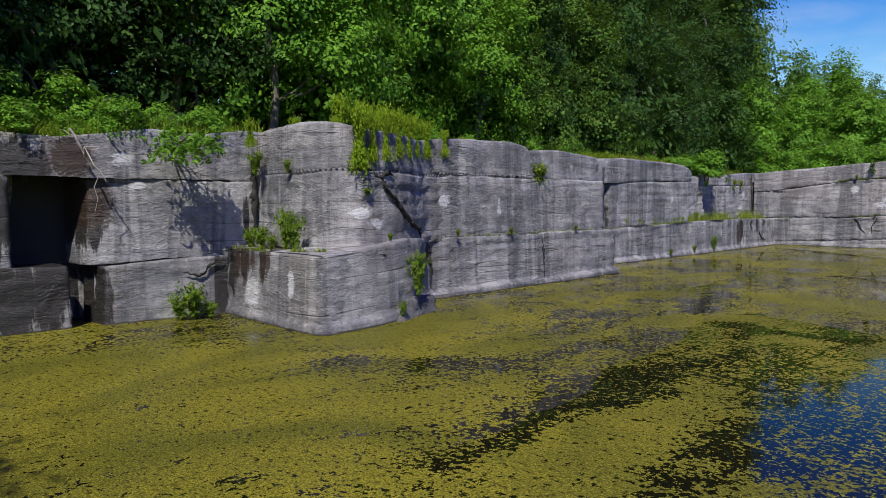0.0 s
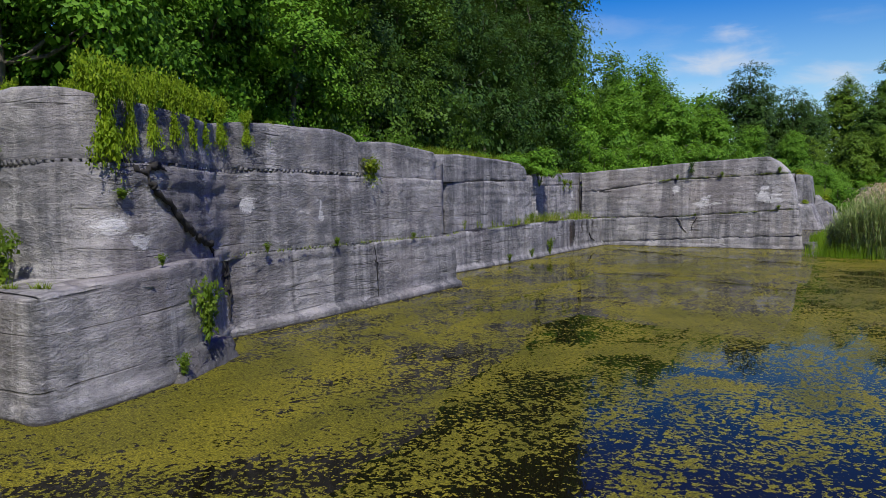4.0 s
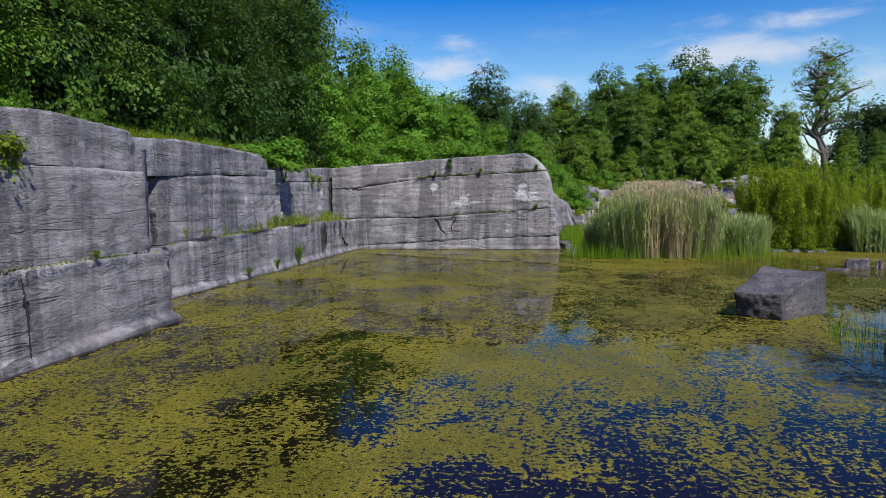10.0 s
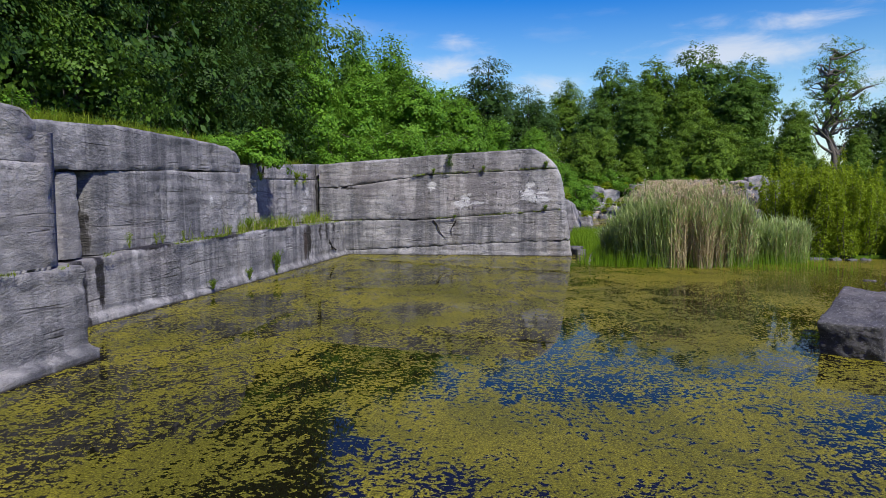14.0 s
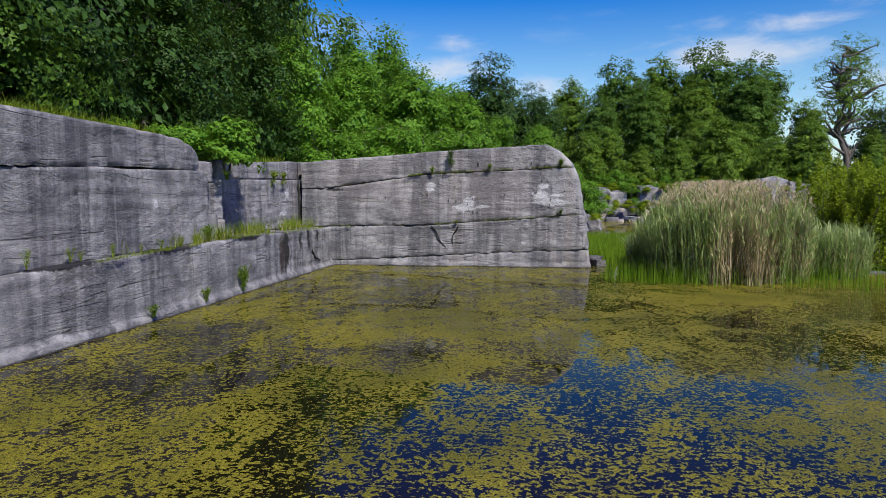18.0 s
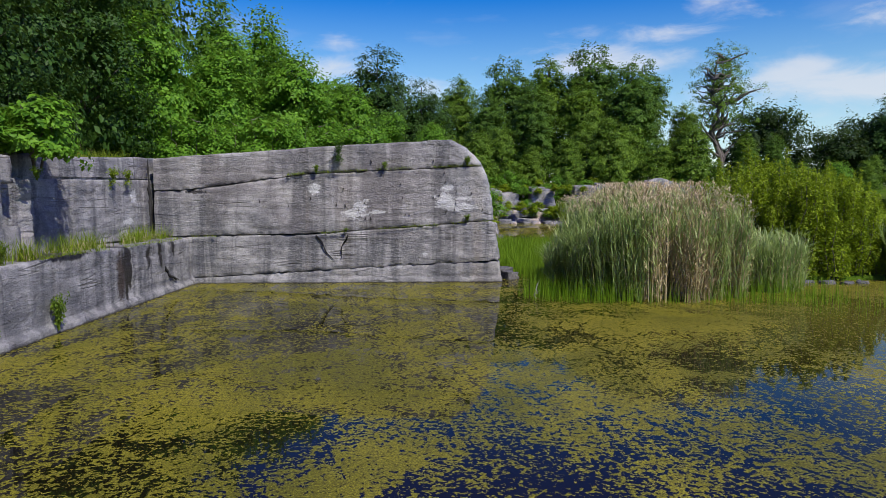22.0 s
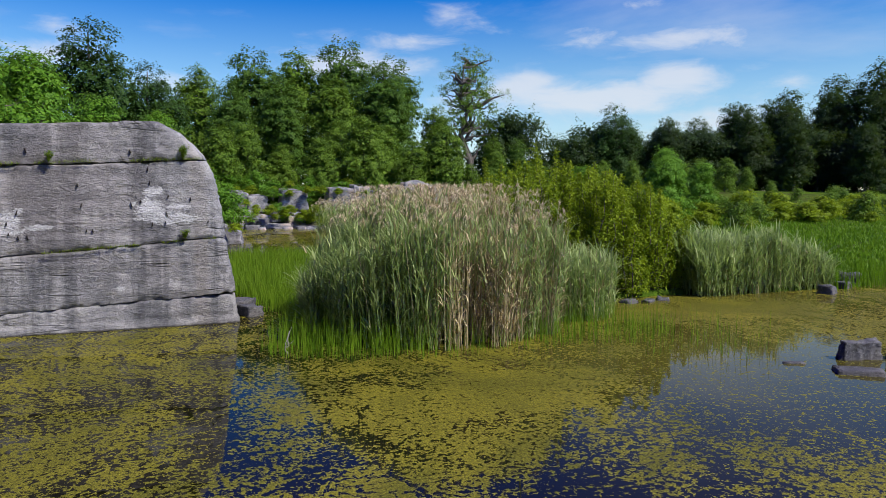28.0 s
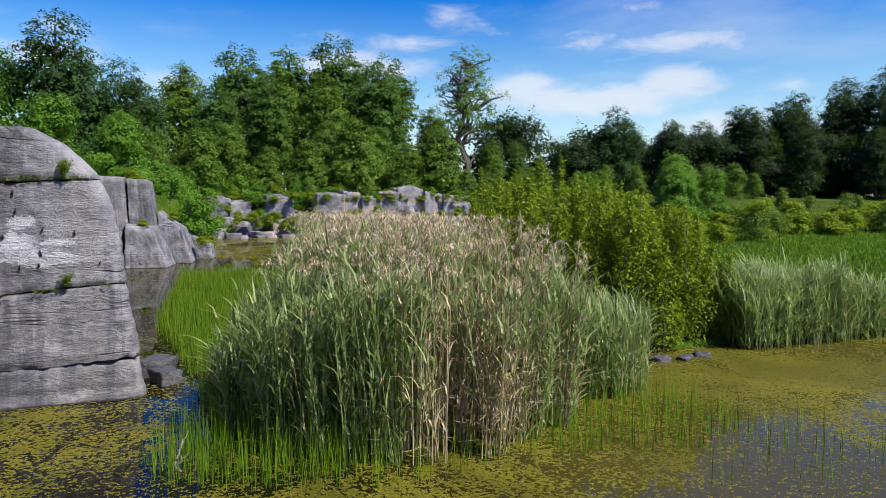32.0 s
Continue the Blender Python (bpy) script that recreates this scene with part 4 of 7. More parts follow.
for k, (yy, xx, sz) in enumerate([(32.75, -14.15, 0.5), (33.5, -14.2, 0.36), (32.6, -14.3, 0.62)]):
    z0 = 1.5 if k < 2 else 3.1
    lo = [(xx - sz, yy - sz * .5, z0 - .1), (xx + sz * .4, yy - sz * .6, z0 - .1), (xx + sz * .5, yy + sz * .5, z0 - .1), (xx - sz, yy + sz * .6, z0 - .1)]
    hi = [(x * 1.0 - 0.05, y, z0 + sz * (1.3 if k < 2 else 0.7)) for x, y, z in lo]
    part("broken_block", block(lo, hi, 8, 0.05, 60 + k), wi)

# north wall, in four tilted beds with a rounded free end
wf = thing("wall_north", "pale grey limestone wall in tilted beds with a rounded free end", "quarry wall", kind="structure")
yf = 41.05


def free_end(P):
    """Leans the free end of the north wall back and rounds its shoulder, in one line through all beds."""
    back = np.interp(P[..., 2], [0.0, 0.65, 1.5, 2.4, 3.0, 3.4, 3.75, 4.05, 4.3, 4.55], [0.0, 0.02, 0.17, 0.27, 0.34, 0.44, 0.60, 0.84, 1.12, 1.55])
    near = np.clip((P[..., 0] + 6.4) / 3.1, 0, 1)
    Q = P.copy()
    Q[..., 0] -= back * near * near * (3 - 2 * near)
    return Q


def north(name, dy, z0, z1, seed, **kw):
    return course(wf, name, [(-14.3, yf + dy), (-13.1, yf + dy), (-8, yf + dy), (-3.30, yf + dy), (-3.55, 43.5), (-5.6, 47)], z0, z1, kw.pop("back", 1.4), seed, ax=0, lean=0.02, edge=0.05, shape=free_end, **kw)


north("plinth_bed", 0, -1.2, [(-13.4, 0.16), (-8.3, 0.44), (-3.3, 0.69)], 61, plinth=0.05, r=0.22)
north("lower_bed", 0.02, [(-13.4, 0.18), (-8.3, 0.46), (-3.3, 0.71)], [(-13.4, 1.48), (-9.4, 1.55), (-3.5, 1.95)], 62, r=0.26,
      pales=[(-5.8, 0.9, 0.16, 0.08)])
north("middle_bed", 0.035, [(-13.4, 1.52), (-9.4, 1.59), (-3.5, 1.98)], [(-13.4, 2.93), (-9.4, 3.46), (-3.7, 3.69)], 63, r=0.34,
      pales=[(-8.0, 2.2, 0.65, 0.20), (-7.85, 2.42, 0.34, 0.28), (-7.66, 2.6, 0.14, 0.1), (-7.3, 2.25, 0.4, 0.1), (-4.75, 2.42, 0.95, 0.20), (-5.15, 2.6, 0.42, 0.36), (-5.1, 3.0, 0.32, 0.18), (-5.5, 2.72, 0.12, 0.08), (-4.55, 2.68, 0.4, 0.08), (-9.3, 3.0, 0.3, 0.25)], stain_shades=[(-13.0, 2.9, 0.5, 0.07)])
north("upper_bed", 0.05, [(-13.4, 2.97), (-9.4, 3.49), (-3.7, 3.715)], [(-14.5, 3.95), (-13.35, 4.0), (-9.4, 4.3), (-5.2, 4.50), (-3.3, 4.55)], 64, r=0.42, back=2.2)
core(wf, [(-14.3, yf), (-8, yf), (-4.3, yf + 0.15), (-4.5, 43.5), (-6.4, 47)], 3.75, 0.3)
IRON = bark_mat("rusted_iron", (0.012, 0.010, 0.010), (0.045, 0.034, 0.028))
pin = mesh_of("drill_pin", [(-.016, .03, -.062), (.016, .03, -.062), (.014, -.045, -.055), (-.014, -.045, -.055), (-.018, .03, .06), (.018, .03, .06), (.012, -.05, .05), (-.012, -.05, .05)],
              np.array([[0, 1, 2, 3], [4, 7, 6, 5], [3, 2, 6, 7], [0, 3, 7, 4], [1, 5, 6, 2]]), IRON)
for k, (x, z) in enumerate([(-8.36, 3.0), (-8.59, 2.49), (-8.31, 2.47), (-7.88, 2.34), (-7.69, 2.56), (-7.85, 2.13), (-7.68, 2.05), (-7.51, 2.05), (-6.55, 3.14), (-6.49, 2.71), (-6.41, 2.17), (-6.29, 2.17), (-5.52, 2.72), (-5.33, 2.79), (-5.14, 3.2),
                            (-4.77, 2.9), (-4.31, 2.84), (-4.81, 2.51), (-4.84, 2.32), (-5.11, 2.29), (-3.95, 2.33), (-5.17, 3.49), (-7.48, 3.85), (-5.51, 3.87), (-9.4, 2.7), (-10.1, 2.45), (-11.0, 2.6)]):
    po = part("drill_pin", pin, wf, "rusted iron pin left in a drill hole")
    po.location = (x, yf + 0.055, z)
    po.rotation_euler = (0, 0.25 * math.sin(k * 5.1), 0)
    po.scale = (0.7, 1, 0.5 + 0.4 * ((k * 7) % 5) / 4)
for k, (x0, z0, x1, z1) in enumerate([(-9.25, 1.52, -8.7, 0.72), (-8.28, 1.54, -8.5, 0.78)]):
    pts = [(x0 + (x1 - x0) * u + 0.05 * math.sin(7 * u + k), yf + 0.016, z0 + (z1 - z0) * u) for u in np.linspace(0, 1, 8)]
    v, f = tube(pts, [0.022, 0.03, 0.026, 0.02, 0.024, 0.018, 0.012, 0.006], 5)
    cm = mesh_of("crack", v, f, bark_mat("crack_dirt", (0.012, 0.011, 0.01), (0.03, 0.028, 0.025)))
    part("crack", cm, wf, "dark dirt-filled crack")


def crack(parent, pts, r):
    """A dark open crack that runs down a face."""
    rng = np.random.default_rng(len(pts) * 7 + int(10 * r))
    p = np.array(pts, float)
    u = np.linspace(0, len(p) - 1, 6 * len(p))
    q = np.stack([np.interp(u, np.arange(len(p)), p[:, i]) for i in range(3)], 1)
    q[:, 1:] += rng.normal(0, 0.02, (len(q), 2))
    v, f = tube(q, r * (0.4 + 0.9 * rng.random(len(q))) * np.sin(np.linspace(0.25, 2.9, len(q))), 5)
    part("crack", mesh_of("crack", v, f, cm.materials[0]), parent, "dark open crack")


crack(wb, [(-10.56, 8.95, 3.12), (-10.56, 9.25, 3.0), (-10.55, 9.55, 2.85), (-10.58, 9.75, 2.97), (-10.62, 9.95, 2.93)], 0.06)
crack(wb, [(-10.52, 9.55, 2.85), (-10.52, 9.62, 2.66), (-10.64, 10.05, 2.36), (-10.77, 10.43, 2.06), (-11.02, 10.85, 1.9), (-11.33, 11.39, 1.77), (-11.45, 11.6, 1.5)], 0.075)
crack(wb, [(-11.0, 11.38, 1.5), (-11.05, 11.45, 1.2), (-10.98, 11.36, 0.95)], 0.035)
crack(wl, [(-13.70, 8.60, 3.4), (-13.68, 8.58, 2.9), (-13.66, 8.60, 2.3), (-13.65, 8.58, 1.5)], 0.075)
crack(wl, [(-13.66, 6.9, 0.95), (-13.6, 7.25, 0.85), (-13.55, 7.5, 1.1), (-13.5, 7.75, 1.15)], 0.03)
crack(wm, [(-11.86, 12.3, 1.45), (-11.86, 12.32, 0.7), (-11.84, 12.3, 0.3)], 0.03)
crack(wm, [(-11.78, 16.9, 1.4), (-11.76, 16.95, 0.9), (-11.70, 16.92, 0.15)], 0.02)
crack(wr, [(-13.2, 38.5, 1.2), (-13.15, 38.9, 0.5), (-13.1, 39.6, 0.3)], 0.05)
crack(wi, [(-14.42, 41.0, 3.9), (-14.4, 41.0, 2.6), (-14.38, 41.0, 1.6)], 0.06)

# ---- rocks ----


def rock_on(name, label, x, y, z, sx, sy, sz, turn, seed, group="", taper=0.85, rough=0.07, n=8, mat=None, ribs=0.0):
    """A broken block of limestone, sunk a little into what it lies on."""
    rng = np.random.default_rng(seed)
    c, s_ = math.cos(radians(turn)), math.sin(radians(turn))
    ring = [(-.5, -.5), (.5, -.5), (.5, .5), (-.5, .5)]
    lo, hi = [], []
    for a, b in ring:
        j = rng.uniform(-.12, .12, 2)
        a1, b1 = (a + j[0]) * sx, (b + j[1]) * sy
        lo.append((c * a1 - s_ * b1, s_ * a1 + c * b1, -0.25 * sz - 0.1))
        k = rng.uniform(-.1, .1, 3)
        a2, b2 = (a * taper + k[0]) * sx, (b * taper + k[1]) * sy
        hi.append((c * a2 - s_ * b2, s_ * a2 + c * b2, sz * (1 + k[2])))
    ob = new(name, block(lo, hi, n, rough * 2.3 * min(sx, sy, sz) ** 0.5, seed, mat or ROCK, ribs))
    ob.location = (x, y, z)
    return tagged(ob, label, "rock", group)


boulder_lo = [(-0.10, 22.95, -0.9), (0.56, 22.26, -0.9), (1.80, 23.35, -0.9), (0.85, 24.3, -0.9)]
boulder_hi = [(-0.34, 22.68, 0.52), (0.44, 22.22, 0.52), (1.72, 23.45, 0.86), (0.72, 24.35, 0.90)]
bx = Vector((0.7, 23.0, 0))
bo = new("boulder", block([tuple(Vector(p) - bx) for p in boulder_lo], [tuple(Vector(p) - bx) for p in boulder_hi], 34, 0.058, 5, ROCK))
bo.location = bx
tagged(bo, "large squared grey limestone boulder standing in the pond", "boulder")
slab_group = "broken slabs in the pond"
rock_on("stone_slab", "long upright weathered stone slab standing in the shallows", 6.36, 33.0, 0, 0.80, 0.22, 0.34, -20, 71, slab_group, 0.93, 0.05, 26, GREY_ROCK, 0.09)
rock_on("stone_slab", "short end of a weathered slab beside the longer piece", 6.95, 32.80, 0, 0.26, 0.22, 0.28, -20, 72, slab_group, 0.85, 0.04, 18, GREY_ROCK, 0.07)
rock_on("stone_slab", "flat broken slab just above the water", 5.45, 32.25, -0.03, 0.85, 0.5, 0.10, -38, 73, slab_group, 0.8, 0.05)
rock_on("stone_slab", "thin stone sliver awash in the pond", 5.0, 33.2, -0.06, 0.5, 0.16, 0.09, -30, 74, slab_group, 0.7, 0.03)
rock_on("shore_stone", "grey stone at the edge of the reed bed", 13.2, 39.4, 0, 0.5, 0.5, 0.24, 20, 75, "stones by the reeds")
rock_on("shore_stone", "grey stone at the edge of the reed bed", 15.6, 40.6, 0.0, 0.7, 0.7, 0.42, 50, 76, "stones by the reeds")
rock_on("shore_stone", "grey stone at the edge of the reed bed", 14.7, 40.1, 0.0, 0.4, 0.4, 0.2, 10, 77, "stones by the reeds")
for k, (x, y, w_) in enumerate([(6.15, 40.25, 0.7), (6.75, 40.0, 0.55), (7.35, 39.95, 0.6), (7.9, 40.05, 0.45), (5.75, 40.6, 0.5)]):
    rock_on("shore_stone", "flat grey stone under the yellow-green shrubs", x, y + 0.12, -0.04, w_, 0.4, 0.12, 17 * k, 80 + k, "stones under the shrubs", 0.7, 0.12)
rock_on("shore_rock", "large dark rock on the shaded near bank", 1.75, 17.3, 0.0, 1.7, 1.5, 0.85, -12, 90, "", 0.82, 0.09, 12)
rock_on("shore_rock", "mossy rock low on the shaded near bank", 1.7, 19.0, 0.0, 0.9, 0.9, 0.35, 30, 91, "", 0.8, 0.08)
rock_on("slumped_block", "slumped limestone block at the foot of the buttress", -10.75, 10.45, -0.05, 0.95, 1.9, 0.42, 17, 92, "", 0.72, 0.07, 12)
rock_on("shore_stone", "small stone at the free end of the north wall", -2.95, 42.0, 0, 0.5, 0.6, 0.25, 20, 93)
rock_on("shore_stone", "small stone at the free end of the north wall", -3.2, 42.8, 0, 0.7, 0.7, 0.3, 50, 94)

# quarry faces past the free end
QF = "blocks of the second quarry face"
for k, (lo, hi, lb) in enumerate([
        ([(-9.5, 67.2), (-4.3, 66.9), (-4.2, 72), (-9.5, 72)], [(-9.5, 67.3, 4.6), (-4.75, 67.1, 4.5), (-4.7, 71, 4.5), (-9.5, 71, 4.6)], "tall upper block of the far quarry face"),
        ([(-4.4, 67.1), (-3.0, 66.9), (-2.7, 71), (-4.4, 71.5)], [(-4.62, 67.2, 4.44), (-3.62, 67.1, 4.36), (-3.4, 70, 4.2), (-4.6, 70.5, 4.4)], "split end block of the far quarry face"),
        ([(-4.75, 65.6), (-2.35, 65.4), (-1.9, 68), (-4.75, 68)], [(-4.7, 65.9, 2.05), (-3.45, 65.8, 1.9), (-3.2, 67.3, 2.1), (-4.7, 67.3, 2.2)], "low wedge-shaped ledge block above the water"),
        ([(-3.3, 68.2), (-1.2, 67.8), (-0.8, 70.5), (-3.2, 71)], [(-3.2, 68.6, 2.75), (-2.1, 68.2, 1.9), (-1.7, 70, 1.8), (-3.0, 70.5, 2.8)], "slumped sloping slab below the quarry face"),
        ([(-9.5, 65.7), (-4.8, 65.6), (-4.7, 67.5), (-9.5, 67.5)], [(-9.5, 65.9, 1.9), (-4.85, 65.8, 1.75), (-4.8, 67.3, 1.8), (-9.5, 67.3, 1.9)], "long low ledge block above the water"),
        ([(-1.7, 70.5), (-0.2, 70.0), (0.2, 72.5), (-1.6, 73)], [(-1.6, 70.8, 1.4), (-0.5, 70.4, 0.8), (-0.2, 72, 0.8), (-1.5, 72.5, 1.4)], "small tumbled block below the quarry face")]):
    ctr = Vector((sum(p[0] for p in lo) / 4, sum(p[1] for p in lo) / 4, 0))
    qb = new("quarry_block", block([(x - ctr.x, y - ctr.y, -1.2) for x, y in lo], [(x - ctr.x, y - ctr.y, z) for x, y, z in hi], 24, 0.11, 100 + k))
    qb.location = ctr
    tagged(qb, lb, "rock", QF)
FB = "broken blocks along the far bank"
rb = np.random.default_rng(12)
x = -1.0
for k in range(22):
    w_ = rb.uniform(0.7, 2.9)
    rock_on("bank_block", "long grey ledge of the broken far bank", x + w_ / 2, 94.6 + rb.uniform(-.9, .7), -0.1, w_, rb.uniform(1.2, 3), rb.uniform(0.2, 1.2), rb.uniform(-28, 28), 120 + k, FB, 0.85, 0.05, 6, PALE_ROCK if k % 2 else GREY_ROCK)
    x += w_ * 0.72
CRAG = [(9.3, 11.1, 0.4, 2.1, 0.2), (11.0, 12.2, 0.0, 3.2, -0.5), (19.4, 20.6, 0.0, 3.6, -0.4), (16.4, 19.0, 0.0, 1.9, -1.0), (12.2, 14.0, 0.0, 1.7, -0.9), (8.3, 9.7, 1.0, 2.0, -0.4), (20.5, 23.0, 0.0, 2.2, -0.9), (0.2, 1.6, 0.4, 1.6, -0.9), (4.6, 6.4, 1.2, 2.8, 0.6)]
cliff = thing("wall_far_crag", "pale split rock face of the far crag under trees", "rock face", kind="structure")
for k, (p0, p1, zt) in enumerate([((10.9, 96.4), (13.6, 95.5), 4.1), ((13.4, 96.0), (15.3, 95.9), 4.35), ((15.2, 95.4), (17.6, 95.9), 3.7), ((17.4, 96.3), (19.2, 95.6), 4.2), ((19.0, 95.9), (22.0, 96.2), 4.6), ((21.8, 95.5), (24.2, 96.4), 4.25), ((24.0, 96.0), (27.5, 96.8), 4.0), ((6.2, 96.6), (8.8, 96.1), 3.9), ((1.0, 97.2), (3.0, 96.8), 3.7), ((2.8, 96.4), (5.0, 97.0), 3.3), ((0.2, 95.2), (3.6, 94.7), 1.9), ((3.3, 94.9), (6.8, 95.3), 1.5), ((6.5, 94.6), (10.2, 95.0), 1.2)]):
    for z0, z1, dy in ((-0.6, 0.45 * zt, -0.25), (0.45 * zt - 0.03, zt, 0.05)):
        face = course(cliff, "rock_face", [(p0[0] - 0.2, p0[1] + 1.4 + dy), (p0[0], p0[1] + dy), (p1[0], p1[1] + dy), (p1[0] + 0.2, p1[1] + 1.4 + dy)], z0, [(p0[0], z1), (0.5 * (p0[0] + p1[0]), z1 + 0.2 * math.sin(5 * k)), (p1[0], z1 - 0.25)], 1.6, 700 + 3 * k, ax=0, step=0.16, rough=3.2, edge=0.12, ragged=0.16, lean=0.05)
        face.data.materials[0] = PALE_ROCK
for k, (x0, x1, z0, z1, dy) in enumerate(CRAG):
    tall_b = z1 > 3
    for j, u in enumerate((0.3, 0.75)):
        rock_on("bank_block", "tall pale split block of the far crag" if tall_b else "broken grey ledge block of the far crag", x0 + u * (x1 - x0), 96.6 + dy + rb.uniform(-.4, .4), z0 - 0.3, (x1 - x0) * rb.uniform(0.6, 0.95), 2.4, z1 - z0 - (0.9 if tall_b else 0.2) * rb.uniform(0.0, 1.5),
                rb.uniform(-40, 40), 150 + 2 * k + j, FB, rb.uniform(0.7, 0.95), 0.05, 6, PALE_ROCK if x0 > 11 or k % 3 == 0 else GREY_ROCK)
for k in range(22):
    rock_on("bank_block", "tumbled stone at the foot of the far bank", 0.0 + 1.15 * k + rb.uniform(-.6, .6), 92.6 + rb.uniform(-.6, .8), -0.1, rb.uniform(.5, 1.7), rb.uniform(.5, 1.2), rb.uniform(.2, .7), rb.uniform(0, 90), 190 + k, FB, 0.75, 0.07, 5, PALE_ROCK if k % 2 else GREY_ROCK)

# ---- trees ----


def wander(p0, p1, rng, n=6, amp=0.08):
    p0, p1 = np.array(p0, float), np.array(p1, float)
    u = np.linspace(0, 1, n)[:, None]
    pts = p0 + (p1 - p0) * u
    d = np.linalg.norm(p1 - p0) * amp
    j = rng.normal(0, d, (n, 3)) * np.sin(np.pi * u)
    return pts + j


def make_tree(name, label, h, r, low, clumps, per, size, mat, seed, trunk_r=0.16, shape=0.75, rc=0.75, limbs=12, stems=1, category="tree", group="", core_fill=0.7, flat=0.6, width=0.6, fill=0.95, point=2.0, lobes=7):
    """A tapered trunk with limbs, and a crown of boughs: flattened, drooping pads of leafy sprays, with dark gaps between them.
    low: the crown's foot; shape: how little it narrows upwards; point: how deep its top lobe is; fill: how closely the boughs cover it."""
    rng = np.random.default_rng(seed)
    t = thing(name, label, category, group)
    tops = []
    for k in range(stems):
        a = 2 * np.pi * k / max(1, stems) + rng.uniform(0, 1)
        sp = 0 if stems == 1 else 0.45 * r
        tops.append((np.array([0.18 * sp * np.cos(a), 0.18 * sp * np.sin(a), -0.3]), np.array([sp * np.cos(a), sp * np.sin(a), h * rng.uniform(0.8, 0.95)])))
    wood, axes = [], []
    for b, e in tops:
        pts = wander(b, e, rng, 9, 0.025)
        axes.append(pts)
        wood.append(tube(pts, trunk_r / max(1, stems) ** 0.5 * np.linspace(1.15, 0.18, 9), 7))
    # the crown billows out in lobes, and the boughs lie over them
    H = h - low
    nl = lobes
    la = np.arange(nl) * 2.39996 + rng.uniform(-0.5, 0.5, nl) + seed
    lz = np.linspace(0.10, 0.62, nl) + rng.uniform(-0.05, 0.05, nl)
    lo_r = r * (0.58 - 0.22 * lz / 0.62 * (1 - shape)) * rng.uniform(0.85, 1.15, nl)
    off = r * np.interp(lz, [0, 0.35, 0.65], [0.62, 0.62, 0.36]) * rng.uniform(0.8, 1.1, nl)
    lob = np.stack([off * np.cos(la), off * np.sin(la), low + H * lz, lo_r, H * 0.20 * rng.uniform(0.8, 1.25, nl)], 1)
    heads = [(0, 0, low + H * 0.30, 0.66 * r, H * 0.30), (0.05 * r, 0, low + H * (1 - 0.26 * point / 2), 0.62 * r, H * 0.26 * point / 2),
             (0.34 * r * np.cos(seed), 0.34 * r * np.sin(seed), low + H * 0.66, 0.5 * r, H * 0.22), (-0.3 * r * np.cos(seed), -0.3 * r * np.sin(seed), low + H * 0.58, 0.5 * r, H * 0.22)]
    lob = np.concatenate([lob, np.array(heads)])
    pad = 1.5 * rc
    area = lob[:, 3] * (lob[:, 3] + lob[:, 4]) * np.where(np.arange(len(lob)) < nl, 1.0, 1.5)
    nb = max(12, int(fill * 2 * np.pi * r * H * 0.75 / pad ** 2))
    leaf_n = max(8, clumps * per // nb)
    which = rng.choice(len(lob), nb, p=area / area.sum())
    dr = rng.normal(0, 1, (nb, 3))
    dr /= np.linalg.norm(dr, axis=1)[:, None]
    dr[:, 2] = np.where(dr[:, 2] < -0.45, -dr[:, 2], dr[:, 2])
    L = lob[which]
    depth = np.where(rng.random(nb) < 0.2, rng.uniform(0.3, 0.8, nb), rng.uniform(0.82, 1.08, nb))[:, None]
    size_b = pad * rng.uniform(0.5, 1.2, nb)
    cen = L[:, :3] + dr * depth * np.maximum(np.stack([L[:, 3], L[:, 3], L[:, 4]], 1) - 0.35 * pad, 0.1)
    cen[:, :2] *= 1 + (1 - core_fill) * rng.uniform(-0.3, 0.3, (nb, 1))
    cen[:, 2] = np.clip(cen[:, 2], low, h - 0.1 * pad)
    ang = np.arctan2(cen[:, 1], cen[:, 0])
    limb_t = []
    for k in rng.permutation(nb)[:limbs]:
        c = cen[k]
        ax = axes[rng.integers(len(axes))]
        zb = max(low * 0.6, c[2] - rng.uniform(0.25, 0.6) * np.hypot(c[0], c[1]) - 0.3)
        i = np.argmin(np.abs(ax[:, 2] - zb))
        limb_t.append(tube(wander(ax[i], c, rng, 6, 0.06), trunk_r * 0.42 * np.linspace(1, 0.12, 6), 5))
    v, f = joined(wood + limb_t)
    part("trunk", mesh_of("trunk", v, f, BARK, True), t)
    # sprays on each bough, leaves on each spray
    ns = 7
    sa, sr = rng.uniform(0, 2 * np.pi, (nb, ns)), np.sqrt(rng.random((nb, ns)))
    outd = np.stack([np.cos(ang), np.sin(ang), 0 * ang], 1)
    tan = np.stack([-np.sin(ang), np.cos(ang), 0 * ang], 1)
    u, w = sr * np.cos(sa), sr * np.sin(sa)
    spray = cen[:, None] + size_b[:, None, None] * (outd[:, None] * u[..., None] + tan[:, None] * w[..., None] * 0.9)
    spray[..., 2] += size_b[:, None] * (flat * rng.normal(0, 0.45, (nb, ns)) - 0.14 * u - 0.34 * sr ** 2 + 0.2)
    spray = spray.reshape(-1, 3)
    m = max(3, leaf_n // ns)
    d = rng.normal(0, 1, (len(spray) * m, 3))
    sc = np.repeat(np.repeat(size_b, ns), m)[:, None]
    pos = np.repeat(spray, m, 0) + d * sc * np.array([0.24, 0.24, 0.17])
    outw = pos - np.array([0, 0, low + 0.35 * (h - low)])
    outw /= np.linalg.norm(outw, axis=1)[:, None] + 1e-6
    face = np.repeat(np.repeat(dr, ns, 0), m, 0)
